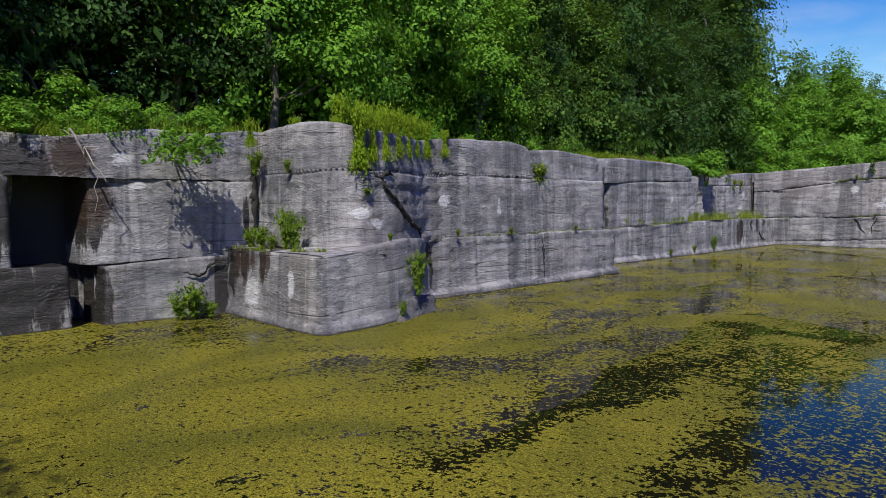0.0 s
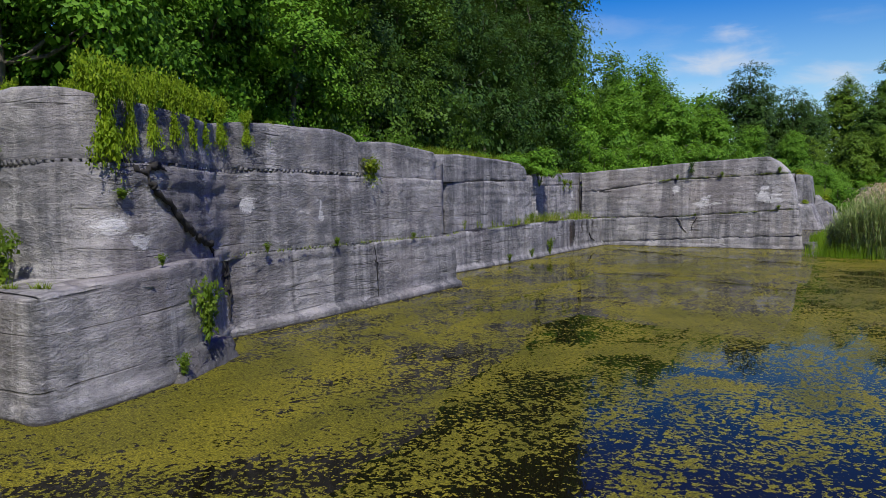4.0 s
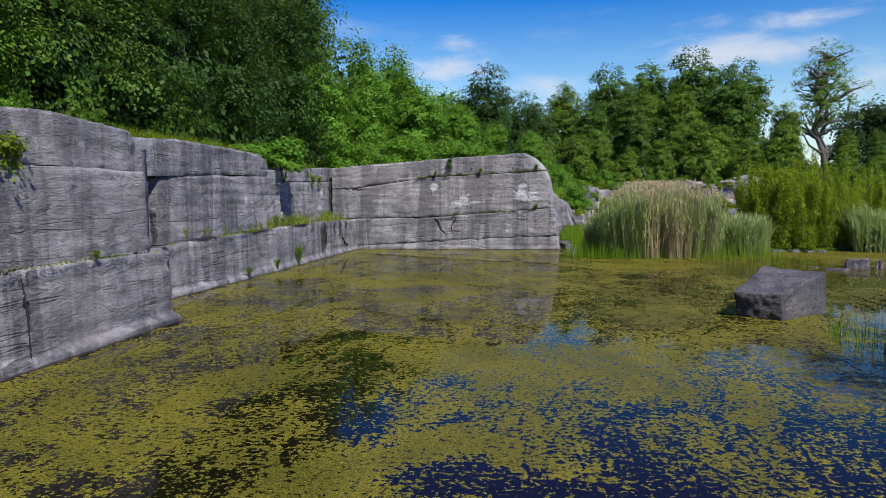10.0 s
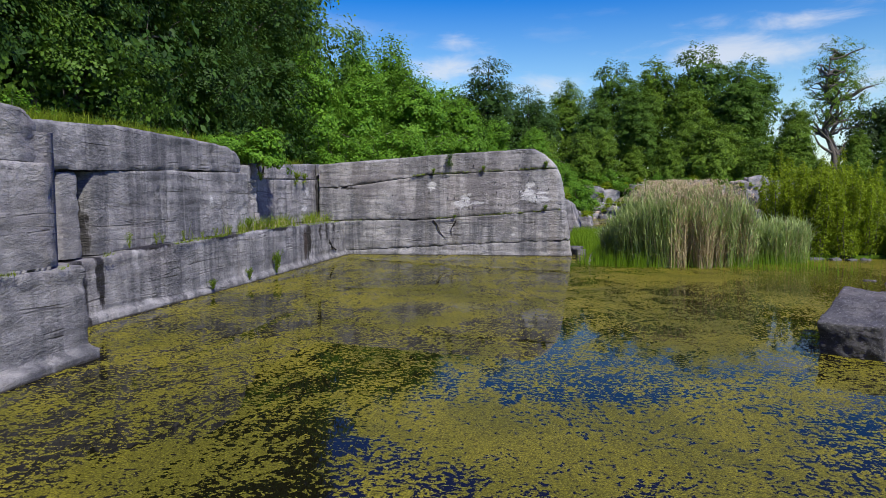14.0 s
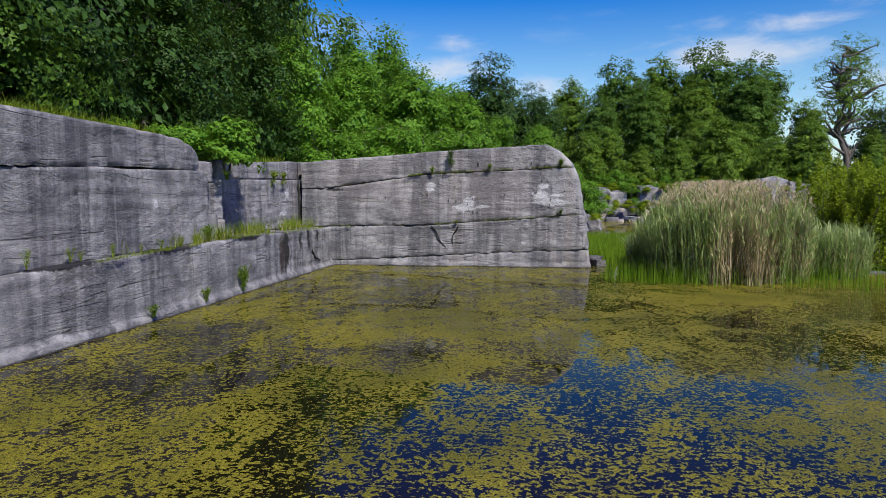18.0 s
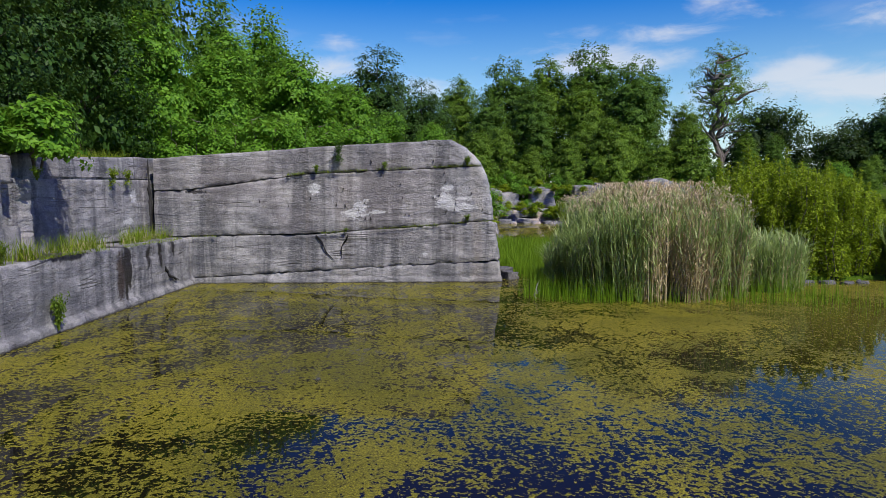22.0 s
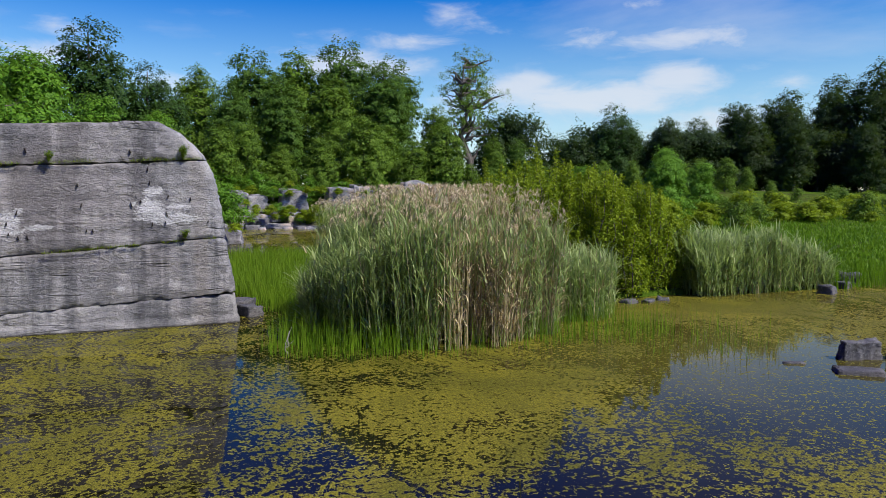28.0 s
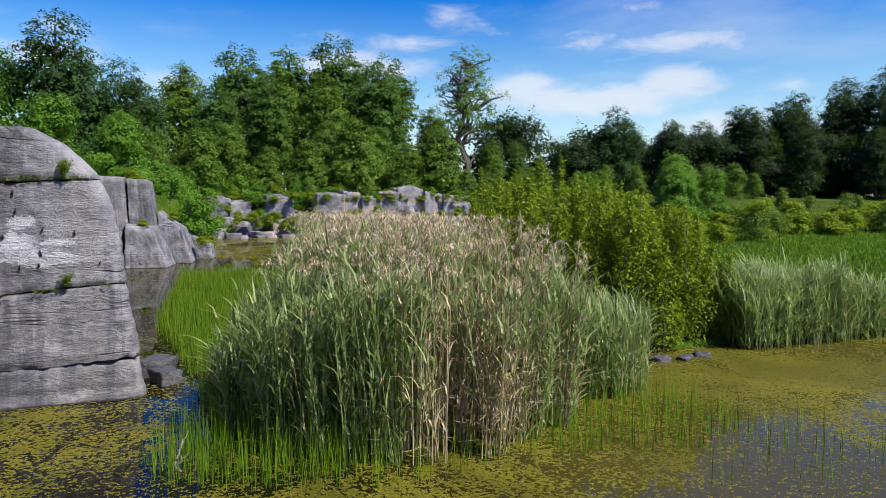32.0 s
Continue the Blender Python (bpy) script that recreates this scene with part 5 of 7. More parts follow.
    v, f = leaves(pos, 0.75 * face + 0.22 * d + 0.35 * outw + np.array([0, 0, 0.3]), size, width, rng, 0.25, 0.30)
    # the shaded leaves deep inside each lobe
    if fill > 0.6 and category == "tree":
        pick = rng.choice(len(lob), (44 if size > 0.25 else 80) * len(lob), p=area / area.sum())
        di = rng.normal(0, 1, (len(pick), 3))
        di /= np.linalg.norm(di, axis=1)[:, None]
        inner = lob[pick, :3] + di * rng.uniform(0.35, 0.78, (len(pick), 1)) * np.stack([lob[pick, 3], lob[pick, 3], lob[pick, 4]], 1)
        inner[:, 2] = np.clip(inner[:, 2], low + 0.2, h)
        v, f = joined([(v, f), leaves(inner, di + np.array([0, 0, 0.3]), (2.1 if size > 0.25 else 1.45) * size, 0.75, rng)])
    part("crown", mesh_of("crown", v, f, mat), t)
    return t


def stand(proto, spots):
    """Puts a tree at the first spot and copies at the others: x, y, z, scale, turn, stretch."""
    for k, (x, y, z, s, turn, st) in enumerate(spots):
        m = Matrix.Translation((x, y, z)) @ Matrix.Rotation(radians(turn), 4, "Z") @ Matrix.Diagonal((s, s, s * st, 1))
        if k == 0:
            proto.matrix_basis = m
        else:
            copy_thing(proto, m)


def gz(x, y):
    return float(ground_height(np.array([float(x)]), np.array([float(y)]))[0])


rf = np.random.default_rng(21)
FOREST = "trees of the wood above the west wall"
front = [make_tree("forest_tree", "broad-leaved tree with foliage to the ground above the quarry", 10.5, 3.1, 0.1, 330, 84, 0.135, LEAF_FOREST, 201, 0.15, 0.72, 0.50, 18, group=FOREST),
         make_tree("forest_tree", "leafy maple with bright outer leaves above the quarry", 9.5, 2.9, 0.1, 320, 84, 0.135, LEAF_BRIGHT, 202, 0.13, 0.72, 0.48, 18, group=FOREST),
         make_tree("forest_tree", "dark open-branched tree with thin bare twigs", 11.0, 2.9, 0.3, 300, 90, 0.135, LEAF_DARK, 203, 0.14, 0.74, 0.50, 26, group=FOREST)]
spots = [[], [], []]
# kind 2 paints the shaded stretches of the wood through its leaf colour
plan = {-7: 2, -3.5: 2, 0: 2, 3: 2, 5.8: 2, 8.6: 2, 11.2: 1, 14: 1, 16.8: 1, 19.5: 1, 22.3: 0, 25.2: 2, 28: 0, 31: 2, 34: 2, 37: 2, 40.5: 2, 44.5: 2}
for y, kind in plan.items():
    x = (-17.6 if y < 11 else -16.4 if y < 20 else -18.0) + rf.uniform(-.5, .5) - (0.9 if y > 30 else 0)
    spots[kind].append((x, y + rf.uniform(-.5, .5), gz(x, y) - 0.1, rf.uniform(0.85, 1.08), rf.uniform(0, 360), rf.uniform(0.92, 1.1)))
for pr, sp in zip(front, spots):
    stand(pr, sp)
tall = [make_tree("forest_tree", "tall dense broad-leaved tree deep in the wood", 15.5, 3.9, 0.3, 320, 62, 0.20, LEAF_FOREST, 211, 0.22, 0.74, 0.68, 16, group=FOREST),
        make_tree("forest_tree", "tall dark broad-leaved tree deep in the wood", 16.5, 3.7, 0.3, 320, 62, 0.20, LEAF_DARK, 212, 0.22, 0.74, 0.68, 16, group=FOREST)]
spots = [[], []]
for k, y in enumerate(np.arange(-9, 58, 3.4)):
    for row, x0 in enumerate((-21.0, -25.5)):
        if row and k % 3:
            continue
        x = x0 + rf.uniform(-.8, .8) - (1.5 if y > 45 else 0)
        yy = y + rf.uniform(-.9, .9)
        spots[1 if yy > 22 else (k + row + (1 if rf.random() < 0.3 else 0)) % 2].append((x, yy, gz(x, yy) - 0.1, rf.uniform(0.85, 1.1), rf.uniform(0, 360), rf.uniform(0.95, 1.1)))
# the tall end of the wood, leafy to the ground
spots[1] += [(-21.4, 47.5, 3.9, 1.15, 15, 1.05), (-21.6, 51.6, 3.9, 1.2, 130, 1.05)]
spots[0] += [(-21.3, 55.4, 3.9, 1.22, 240, 1.08), (-24.5, 58.5, 3.9, 1.2, 50, 1.1)]
for pr, sp in zip(tall, spots):
    stand(pr, sp)

YOUNG = "young trees past the wood"
sap = make_tree("sapling", "slim bright young ash with an open airy crown", 10.5, 1.5, 1.2, 70, 50, 0.22, LEAF_BRIGHT, 221, 0.10, 0.65, 0.55, 20, group=YOUNG)
stand(sap, [(-15.7, 63.6, 3.6, 1.08, 0, 1), (-14.2, 61.5, 3.6, 0.8, 80, 1), (-17.6, 60, 3.6, 0.95, 160, 1)])
yt = make_tree("young_tree", "bright green rounded young tree", 6.5, 2.4, 0.1, 150, 90, 0.19, LEAF_BRIGHT, 222, 0.11, 0.62, 0.45, 12, group=YOUNG)
stand(yt, [(-15.2, 52, 3.5, 0.95, 0, 1), (-12.4, 55, 3.5, 1.05, 70, 1), (-17.5, 49, 3.5, 1.1, 140, 1.05), (-10.0, 60, 3.5, 0.95, 200, 1), (-13.2, 66, 3.6, 1.1, 260, 1), (-16.5, 57, 3.5, 1.2, 300, 1.1),
           (33.5, 72.0, 1.0, 0.85, 45, 1), (37.0, 76.0, 1.2, 0.95, 190, 1.05), (43.5, 79.0, 1.4, 0.8, 280, 1), (29.0, 77.0, 1.1, 0.75, 100, 1), (-8.4, 70, 3.4, 0.9, 330, 1), (-5.2, 73.5, 3.3, 0.85, 30, 1), (-19.5, 67, 3.8, 1.25, 60, 1.1)])
arch_t = make_tree("young_tree", "spreading tree with a flat arching crown", 11.5, 4.0, 5.0, 80, 45, 0.32, LEAF_BRIGHT, 223, 0.16, 0.5, 0.8, 18, group=YOUNG)
stand(arch_t, [(-16, 97, 4, 1.05, 0, 1)])

SHRUB = "shrubs behind the quarry walls"
sh = make_tree("shrub", "dense bright green shrub on the quarry edge", 2.3, 1.25, 0.05, 60, 55, 0.14, LEAF_BRIGHT, 231, 0.05, 0.62, 0.26, 10, 3, "shrub", SHRUB)
sspots = []
for x in np.arange(-14.5, -4.6, 1.25):
    yy = 45.6 + rf.uniform(-.7, 1.6) + 0.25 * (x + 14)
    if x > -6.4:
        yy, xx = 45.0, x - 1.0
    sspots.append((x, yy, 3.5, rf.uniform(0.7, 1.15) * (0.62 if x > -8 else 1), rf.uniform(0, 360), rf.uniform(0.85, 1.1)))
for y in np.arange(22, 33, 1.7):
    sspots.append((-16.6 + rf.uniform(-.3, .3), y, 3.55, rf.uniform(0.45, 0.75), rf.uniform(0, 360), 0.9))
for y in np.arange(-3, 8.6, 1.05):
    sspots.append((-15.9 + rf.uniform(-.5, .5), y, 3.6, rf.uniform(0.45, 0.8), rf.uniform(0, 360), rf.uniform(0.8, 1.1)))
for y in (12.5, 13.9, 15.3, 17.2, 18.6, 20.2):
    sspots.append((-14.7 + rf.uniform(-.3, .3), y, 3.6, rf.uniform(0.35, 0.55), rf.uniform(0, 360), 0.95))
for x, y, s in ((-12, 50, 1.2), (-10, 52, 1.3), (-14, 49, 1.2), (-8.6, 56, 1.2), (-11, 58, 1.4), (-9.6, 64, 1.3), (-7.2, 69.5, 0.9), (-4.5, 70.5, 0.75), (-2.6, 74, 0.8), (-3, 78, 1.2), (-6, 80, 1.5), (-2.2, 84, 1.1), (-2.6, 88, 1.3), (-1.6, 92, 1.2), (-2.4, 95.5, 1.5), (-0.6, 99, 1.4), (1.5, 99.5, 1.2), (4, 99.6, 1.3), (-5, 86, 1.6), (-4.6, 92, 1.7), (-4.0, 76, 1.0), (5.5, 98.6, 0.8), (9.6, 98.6, 1.0), (10.6, 97.8, 0.7)):
    sspots.append((x, y, gz(x, y) - 0.1, s, rf.uniform(0, 360), 1))
under = []
for y in np.arange(-8, 46, 1.9):
    for x0, s0 in ((-19.2, 1.35), (-22.6, 1.7)):
        under.append((x0 + rf.uniform(-.6, .6), y + rf.uniform(-.6, .6), 3.8, s0 * rf.uniform(0.8, 1.2), rf.uniform(0, 360), rf.uniform(1, 1.3)))
for k in range(30):
    x = rf.uniform(-0.5, 27)
    sspots.append((x, 97.3 + rf.uniform(-.5, 1.2), (3.3 if x > 10.5 else 2.6) + rf.uniform(-.4, .5), rf.uniform(0.4, 0.85), rf.uniform(0, 360), rf.uniform(0.6, 1.0)))
for k in range(16):
    sspots.append((rf.uniform(0.0, 20), 94.7 + rf.uniform(-.7, .5), rf.uniform(0.2, 1.6), rf.uniform(0.35, 0.65), rf.uniform(0, 360), rf.uniform(0.6, 0.9)))
for y in np.arange(73, 95, 1.7):
    sspots.append((-1.0 - 0.02 * (92 - y) + rf.uniform(-.5, .5), y, rf.uniform(0.1, 1.0), rf.uniform(0.8, 1.35), rf.uniform(0, 360), rf.uniform(0.9, 1.3)))
for y in np.arange(-3, 8.4, 0.9):
    sspots.append((-15.0 + 0.1 * y + rf.uniform(-.25, .1), y, 3.5, rf.uniform(0.3, 0.5), rf.uniform(0, 360), rf.uniform(0.7, 1.0)))
stand(sh, sspots)
# the dark leaf colour stands in for shade under the trees
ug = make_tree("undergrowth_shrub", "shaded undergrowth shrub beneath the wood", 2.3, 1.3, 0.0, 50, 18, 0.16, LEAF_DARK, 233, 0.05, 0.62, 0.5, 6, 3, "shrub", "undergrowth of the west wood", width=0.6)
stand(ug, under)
over = make_tree("shrub", "leafy shrub leaning over the corner of the quarry wall", 1.5, 1.0, -0.2, 90, 50, 0.15, LEAF_BRIGHT, 232, 0.05, 0.6, 0.22, 10, 3, "shrub", "shrubs over the inner corner")
stand(over, [(-14.2, 34.2, 3.6, 0.95, 0, 0.9), (-14.9, 33.2, 3.7, 0.8, 90, 0.9), (-15.2, 35.2, 3.7, 0.8, 150, 0.9), (-15.1, 32.4, 3.8, 0.6, 200, 0.9)])

FARG = "trees of the far wood"
far_a = make_tree("far_tree", "tall dense far tree with a deep oval crown", 21, 5.6, -0.3, 640, 40, 0.40, LEAF_FOREST, 241, 0.3, 0.72, 0.66, 16, group=FARG, point=2.2, fill=1.15)
far_b = make_tree("far_tree", "tall bright green far tree", 20, 5.2, -0.3, 640, 40, 0.40, LEAF_FAR, 242, 0.28, 0.75, 0.66, 16, group=FARG, point=2.2, fill=1.15)
far_c = make_tree("far_tree", "dark far tree with a heavy rounded crown", 15, 4.7, -0.5, 560, 46, 0.28, LEAF_DARK, 243, 0.3, 0.7, 0.58, 12, group=FARG, point=2.6, fill=1.2)
far_d = make_tree("far_tree", "lighter middle-sized tree at the front of the far wood", 10.5, 3.5, -0.1, 330, 30, 0.30, LEAF_FAR, 244, 0.16, 0.7, 0.50, 12, group=FARG, point=2.0, fill=1.05)
sparse = make_tree("tall_sparse_tree", "very tall thin-leaved tree with bare limbs against the sky", 25, 6.0, 7, 260, 40, 0.30, LEAF_FAR, 245, 0.62, 0.6, 0.62, 80, 2, group=FARG, core_fill=0.1, fill=0.42, flat=0.8, lobes=10)
a_sp, b_sp, c_sp, d_sp = [], [], [], []
for x, y, top, kind in [(0, 128, 19, "b"), (7, 128, 22, "a"), (13.6, 129, 25.4, "b"), (20.3, 129, 25.8, "a"), (28.2, 130, 23.6, "a"), (34, 126, 17, "b"), (24, 121, 20.5, "a"), (10, 120, 18, "a"), (17, 120, 20, "b"), (3, 118, 16, "a"),
                        (-5, 112, 15, "a"), (-12, 120, 17, "b"), (-24, 110, 19, "a"), (-30, 98, 19, "b"), (-38, 108, 20, "a"), (-30, 80, 20, "a"), (-34, 68, 20, "b"), (-22, 84, 17, "a"), (40, 118, 11, "b"), (46, 122, 10.5, "a")]:
    s = (top - 1.9) / (21 if kind == "a" else 20)
    (a_sp if kind == "a" else b_sp).append((x, y, gz(x, y) - 0.2, s, rf.uniform(0, 360), 1))
for x, y, top in [(-10.3, 90.5, 16.3), (-5.9, 92.5, 13.8), (68, 128, 17.5), (73, 132, 15.5), (79.5, 129, 16), (106, 130, 20), (100, 134, 17), (110, 130, 19), (104, 124, 16), (118, 126, 21), (112, 112, 21), (104, 106, 16), (122, 112, 24), (126, 98, 22), (114, 96, 18), (132, 88, 21), (98, 116, 13),
                  (88, 138, 11.5), (61, 134, 11), (54, 132, 10.5), (140, 76, 20), (128, 80, 17), (92, 112, 12), (150, 66, 20), (118, 86, 14)]:
    c_sp.append((x, y, gz(x, y) - 0.2, (top * 1.1 - gz(x, y)) / 15, rf.uniform(0, 360), 1))
# trees past x 84 take the leaf colour darkened for shade
far_e = make_tree("far_tree", "heavy-crowned tree of the far wood with shade put into its leaf colour", 15, 4.6, -0.6, 460, 48, 0.29, LEAF_SHADED, 246, 0.3, 0.68, 0.66, 12, group=FARG, point=2.2)
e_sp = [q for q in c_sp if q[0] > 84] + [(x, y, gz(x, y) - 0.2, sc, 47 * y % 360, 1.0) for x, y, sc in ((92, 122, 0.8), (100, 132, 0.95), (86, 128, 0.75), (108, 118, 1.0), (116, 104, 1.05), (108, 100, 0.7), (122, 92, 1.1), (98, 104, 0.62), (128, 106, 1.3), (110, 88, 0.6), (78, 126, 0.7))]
d_sp += [(q[0], q[1], q[2], q[3] * 1.4, q[4], 1) for q in c_sp if 50 < q[0] < 65]
c_sp = [q for q in c_sp if q[0] <= 50 or 65 < q[0] <= 84]
for k in range(26):
    x = -7 + k * 1.9 + rf.uniform(-.8, .8)
    y = 100 + rf.uniform(-1.5, 5)
    d_sp.append((x, y, gz(x, y) - 0.2, rf.uniform(0.62, 1.1) * (0.62 if x > 26 else 1.0), rf.uniform(0, 360), rf.uniform(0.9, 1.1)))
for x, y, s in [(56, 96, .6), (62, 100, .7), (70, 104, .75), (50, 92, .55), (78, 108, .6), (66, 92, .45), (46, 100, .55), (52, 108, .65), (60, 112, .7), (40, 96, .5), (36, 92, .45)]:
    d_sp.append((x, y, gz(x, y) - 0.2, s, rf.uniform(0, 360), 0.95))
for pr, sp in ((far_a, a_sp), (far_b, b_sp), (far_c, c_sp), (far_d, d_sp), (far_e, e_sp)):
    stand(pr, sp)
stand(sparse, [(41, 129, 4, 0.94, 40, 1)])
rim = []
for k in range(34):
    x = 38 + 2.6 * k + rf.uniform(-1, 1)
    y = 82 + rf.uniform(-4, 10)
    rim.append((x, y, gz(x, y) - 0.1, rf.choice([0.6, 0.9, 1.2, 1.9]) * rf.uniform(0.8, 1.2), rf.uniform(0, 360), rf.uniform(0.6, 1.25)))
bank_sh, edge_sh = [], []
for x0, x1, z0, z1, dy in CRAG:
    for u in (0.15, 0.8):
        bank_sh.append((x0 + u * (x1 - x0) + rf.uniform(-.5, .5), 95.0 + dy + rf.uniform(-.3, .2), max(0.1, z0 - 0.4), rf.uniform(0.45, 0.8), rf.uniform(0, 360), rf.uniform(0.7, 1.0)))
    bank_sh.append(((x0 + x1) / 2 + rf.uniform(-1, 1), 97.4 + dy + rf.uniform(0, 1), z1 - 0.9, rf.uniform(0.5, 0.9), rf.uniform(0, 360), rf.uniform(0.5, 0.8)))
for k in range(26):
    bank_sh.append((rf.uniform(-0.5, 24), rf.uniform(92.8, 96.5), rf.uniform(0.2, 1.7), rf.uniform(0.45, 0.85), rf.uniform(0, 360), rf.uniform(0.7, 1.0)))
for k in range(16):
    x = 0.5 + 1.7 * k
    bank_sh.append((x + rf.uniform(-.6, .6), 98.2 + rf.uniform(-.4, 1.0), 3.2 + rf.uniform(-0.2, 0.8), rf.uniform(0.5, 1.0), rf.uniform(0, 360), 0.8))
for x, y, z, s in ((0.4, 93, 0.4, 0.6), (3.2, 93.4, 1.2, 0.55), (5.0, 93.2, 0.9, 0.5), (9.3, 92.6, 0.3, 0.7), (10.2, 92.4, 0.4, 0.85), (15.5, 93, 0.8, 0.5), (1.8, 94.2, 1.3, 0.6), (6.8, 95.0, 1.5, 0.7), (8.0, 93.6, 0.9, 0.5), (12.4, 94.2, 1.0, 0.75), (13.9, 95.2, 1.8, 0.6), (17.6, 93.6, 0.7, 0.7), (20.0, 94.4, 1.0, 0.8), (2.6, 96.0, 2.2, 0.6), (11.0, 96.0, 2.4, 0.5), (-0.6, 90.5, 0.6, 0.8), (-1.4, 85, 1.2, 0.9), (-1.6, 80, 1.5, 0.8), (-3.9, 66.6, 2.0, 0.35), (-2.4, 68.6, 2.3, 0.4), (-1.0, 69.2, 0.8, 0.5), (-4.4, 68.8, 4.3, 0.55), (-0.4, 72.6, 0.6, 0.6)):
    bank_sh.append((x, y, z, s, rf.uniform(0, 360), 0.8))
fsh = make_tree("far_shrub", "far green shrub on the marsh rim", 2.6, 1.5, 0.0, 60, 30, 0.17, LEAF_FAR, 251, 0.05, 0.6, 0.30, 6, 3, "shrub", "shrubs round the marsh", width=0.6)
stand(fsh, rim)
dsh = make_tree("far_shrub", "thicket at the foot of the far wood with shade put into its leaf colour", 5.0, 3.2, -0.3, 120, 70, 0.20, LEAF_SHADED, 253, 0.06, 0.6, 0.6, 6, 3, "shrub", "thickets below the far wood", width=0.6)
thick = []
for k in range(30):
    u = k / 29
    x, y = 46 + 92 * u + rf.uniform(-1.5, 1.5), 134 - 10 * u - 46 * max(0, u - 0.45) / 0.55 + rf.uniform(-3, 3)
    thick.append((x, y, gz(x, y) - 0.2, rf.uniform(0.7, 1.7), rf.uniform(0, 360), rf.uniform(0.8, 1.2)))
for k in range(18):
    u = k / 17
    x, y = 84 + 74 * u, 142 - 82 * u
    thick.append((x + 4 * math.sin(5 * k), y, gz(x, y) - 0.4, 1.3 + 0.3 * math.sin(3 * k), 67 * k % 360, 1.0))
stand(dsh, thick)
fsb = make_tree("far_shrub", "bright yellow-green shrub among the far blocks", 2.6, 1.5, 0.0, 48, 22, 0.23, LEAF_YELLOW, 252, 0.05, 0.6, 0.28, 6, 3, "shrub", "shrubs of the far bank", width=0.6)
for x, y, sc in ((30, 70, 0.7), (36, 74, 0.8), (42, 72, 0.6), (47, 76, 0.8), (53, 72, 0.7), (58, 78, 0.9), (27, 74, 0.8), (64, 74, 0.7), (70, 78, 0.8), (50, 66, 0.5), (60, 64, 0.6), (44, 80, 1.0), (33, 80, 1.0), (24, 70, 0.7)):
    bank_sh.append((x, y, gz(x, y) - 0.1, 1.5 * sc, 31 * x % 360, 0.9))
for k in range(44):
    x = 19 + 1.35 * k + rf.uniform(-.7, .7)
    y = 63 + 0.16 * (x - 19) + rf.uniform(-1, 6)
    (bank_sh if k % 3 else edge_sh).append((x, y, gz(x, y) - 0.1, rf.choice([0.55, 0.8, 1.0, 1.5]) * rf.uniform(0.85, 1.15), rf.uniform(0, 360), rf.uniform(0.7, 1.2)))
rs = np.random.default_rng(77)
for k in range(72):
    x = 20 + 0.85 * k + rs.uniform(-.6, .6)
    y = 65.5 + 0.14 * (x - 20) + rs.uniform(-1.2, 12)
    (edge_sh if k % 4 == 0 else bank_sh).append((x, y, gz(x, y) - 0.15, rs.choice([0.6, 0.9, 1.2, 1.6]) * rs.uniform(0.85, 1.2), rs.uniform(0, 360), rs.uniform(0.6, 1.0)))
for k in range(26):
    x = 6.5 + 0.82 * k + rs.uniform(-.4, .4)
    bank_sh.append((x, 95.9 + rs.uniform(-.4, .5), 3.2 + rs.uniform(-.1, .6), rs.uniform(0.35, 0.62), rs.uniform(0, 360), rs.uniform(0.6, 1.0)))
for x, z, sc in ((8.6, 0.4, 0.9), (10.4, 1.5, 0.6), (12.6, 0.3, 0.7), (14.6, 1.9, 0.55), (16.0, 0.4, 1.0), (16.6, 1.8, 0.7), (18.2, 0.5, 0.7), (21.2, 1.4, 0.7), (23.0, 0.4, 0.9), (25.0, 1.6, 0.8), (26.4, 0.4, 1.1)):
    bank_sh.append((x, 94.4 + rs.uniform(-.3, .3), z, sc, rs.uniform(0, 360), rs.uniform(0.8, 1.2)))
stand(fsb, bank_sh)
for q in edge_sh:
    copy_thing(fsh, Matrix.Translation(q[:3]) @ Matrix.Rotation(radians(q[4]), 4, "Z") @ Matrix.Diagonal((q[3], q[3], q[3] * q[5], 1)))

CED = "yellow-green shrubs by the reed bed"


def make_upright(label, h, r, shoots, per, size, seed):
    """A shrub of many upright feathery shoots, each tapering to a leafy point."""
    rng = np.random.default_rng(seed)
    t = thing("upright_shrub", label, "shrub", CED)
    wood, pos, outs = [], [], []
    for k in range(shoots):
        a, q = rng.uniform(0, 2 * np.pi), np.sqrt(rng.random())
        hk = h * rng.uniform(0.66, 1.0) * (1.08 - 0.35 * q)
        tip = np.array([r * q * np.cos(a), r * q * np.sin(a), hk])
        pts = wander((0.3 * tip[0], 0.3 * tip[1], -0.1), tip, rng, 7, 0.03)
        wood.append(tube(pts, 0.022 * np.linspace(1.2, 0.25, 7), 5))
        u = rng.beta(1.15, 1.1, per) * 0.97 + 0.03
        c = np.stack([np.interp(u, np.linspace(0, 1, 7), pts[:, i]) for i in range(3)], 1)
        b = rng.uniform(0, 2 * np.pi, per)
        rad = (0.05 + 0.46 * (1 - u) ** 0.7 * (0.6 + 0.8 * vnoise(u * 9, k, 0, seed))) * np.sqrt(rng.random(per))
        d = np.stack([np.cos(b), np.sin(b), 0.35 + 0 * b], 1)
        pos.append(c + d * rad[:, None])
        outs.append(d * 0.8 + np.array([0, 0, 0.5]))
    v, f = joined(wood)
    part("wood", mesh_of("wood", v, f, BARK, True), t)
    v, f = leaves(np.concatenate(pos), np.concatenate(outs), size, 0.42, rng, -0.15)
    part("foliage", mesh_of("foliage", v, f, LEAF_YELLOW), t)
    return t


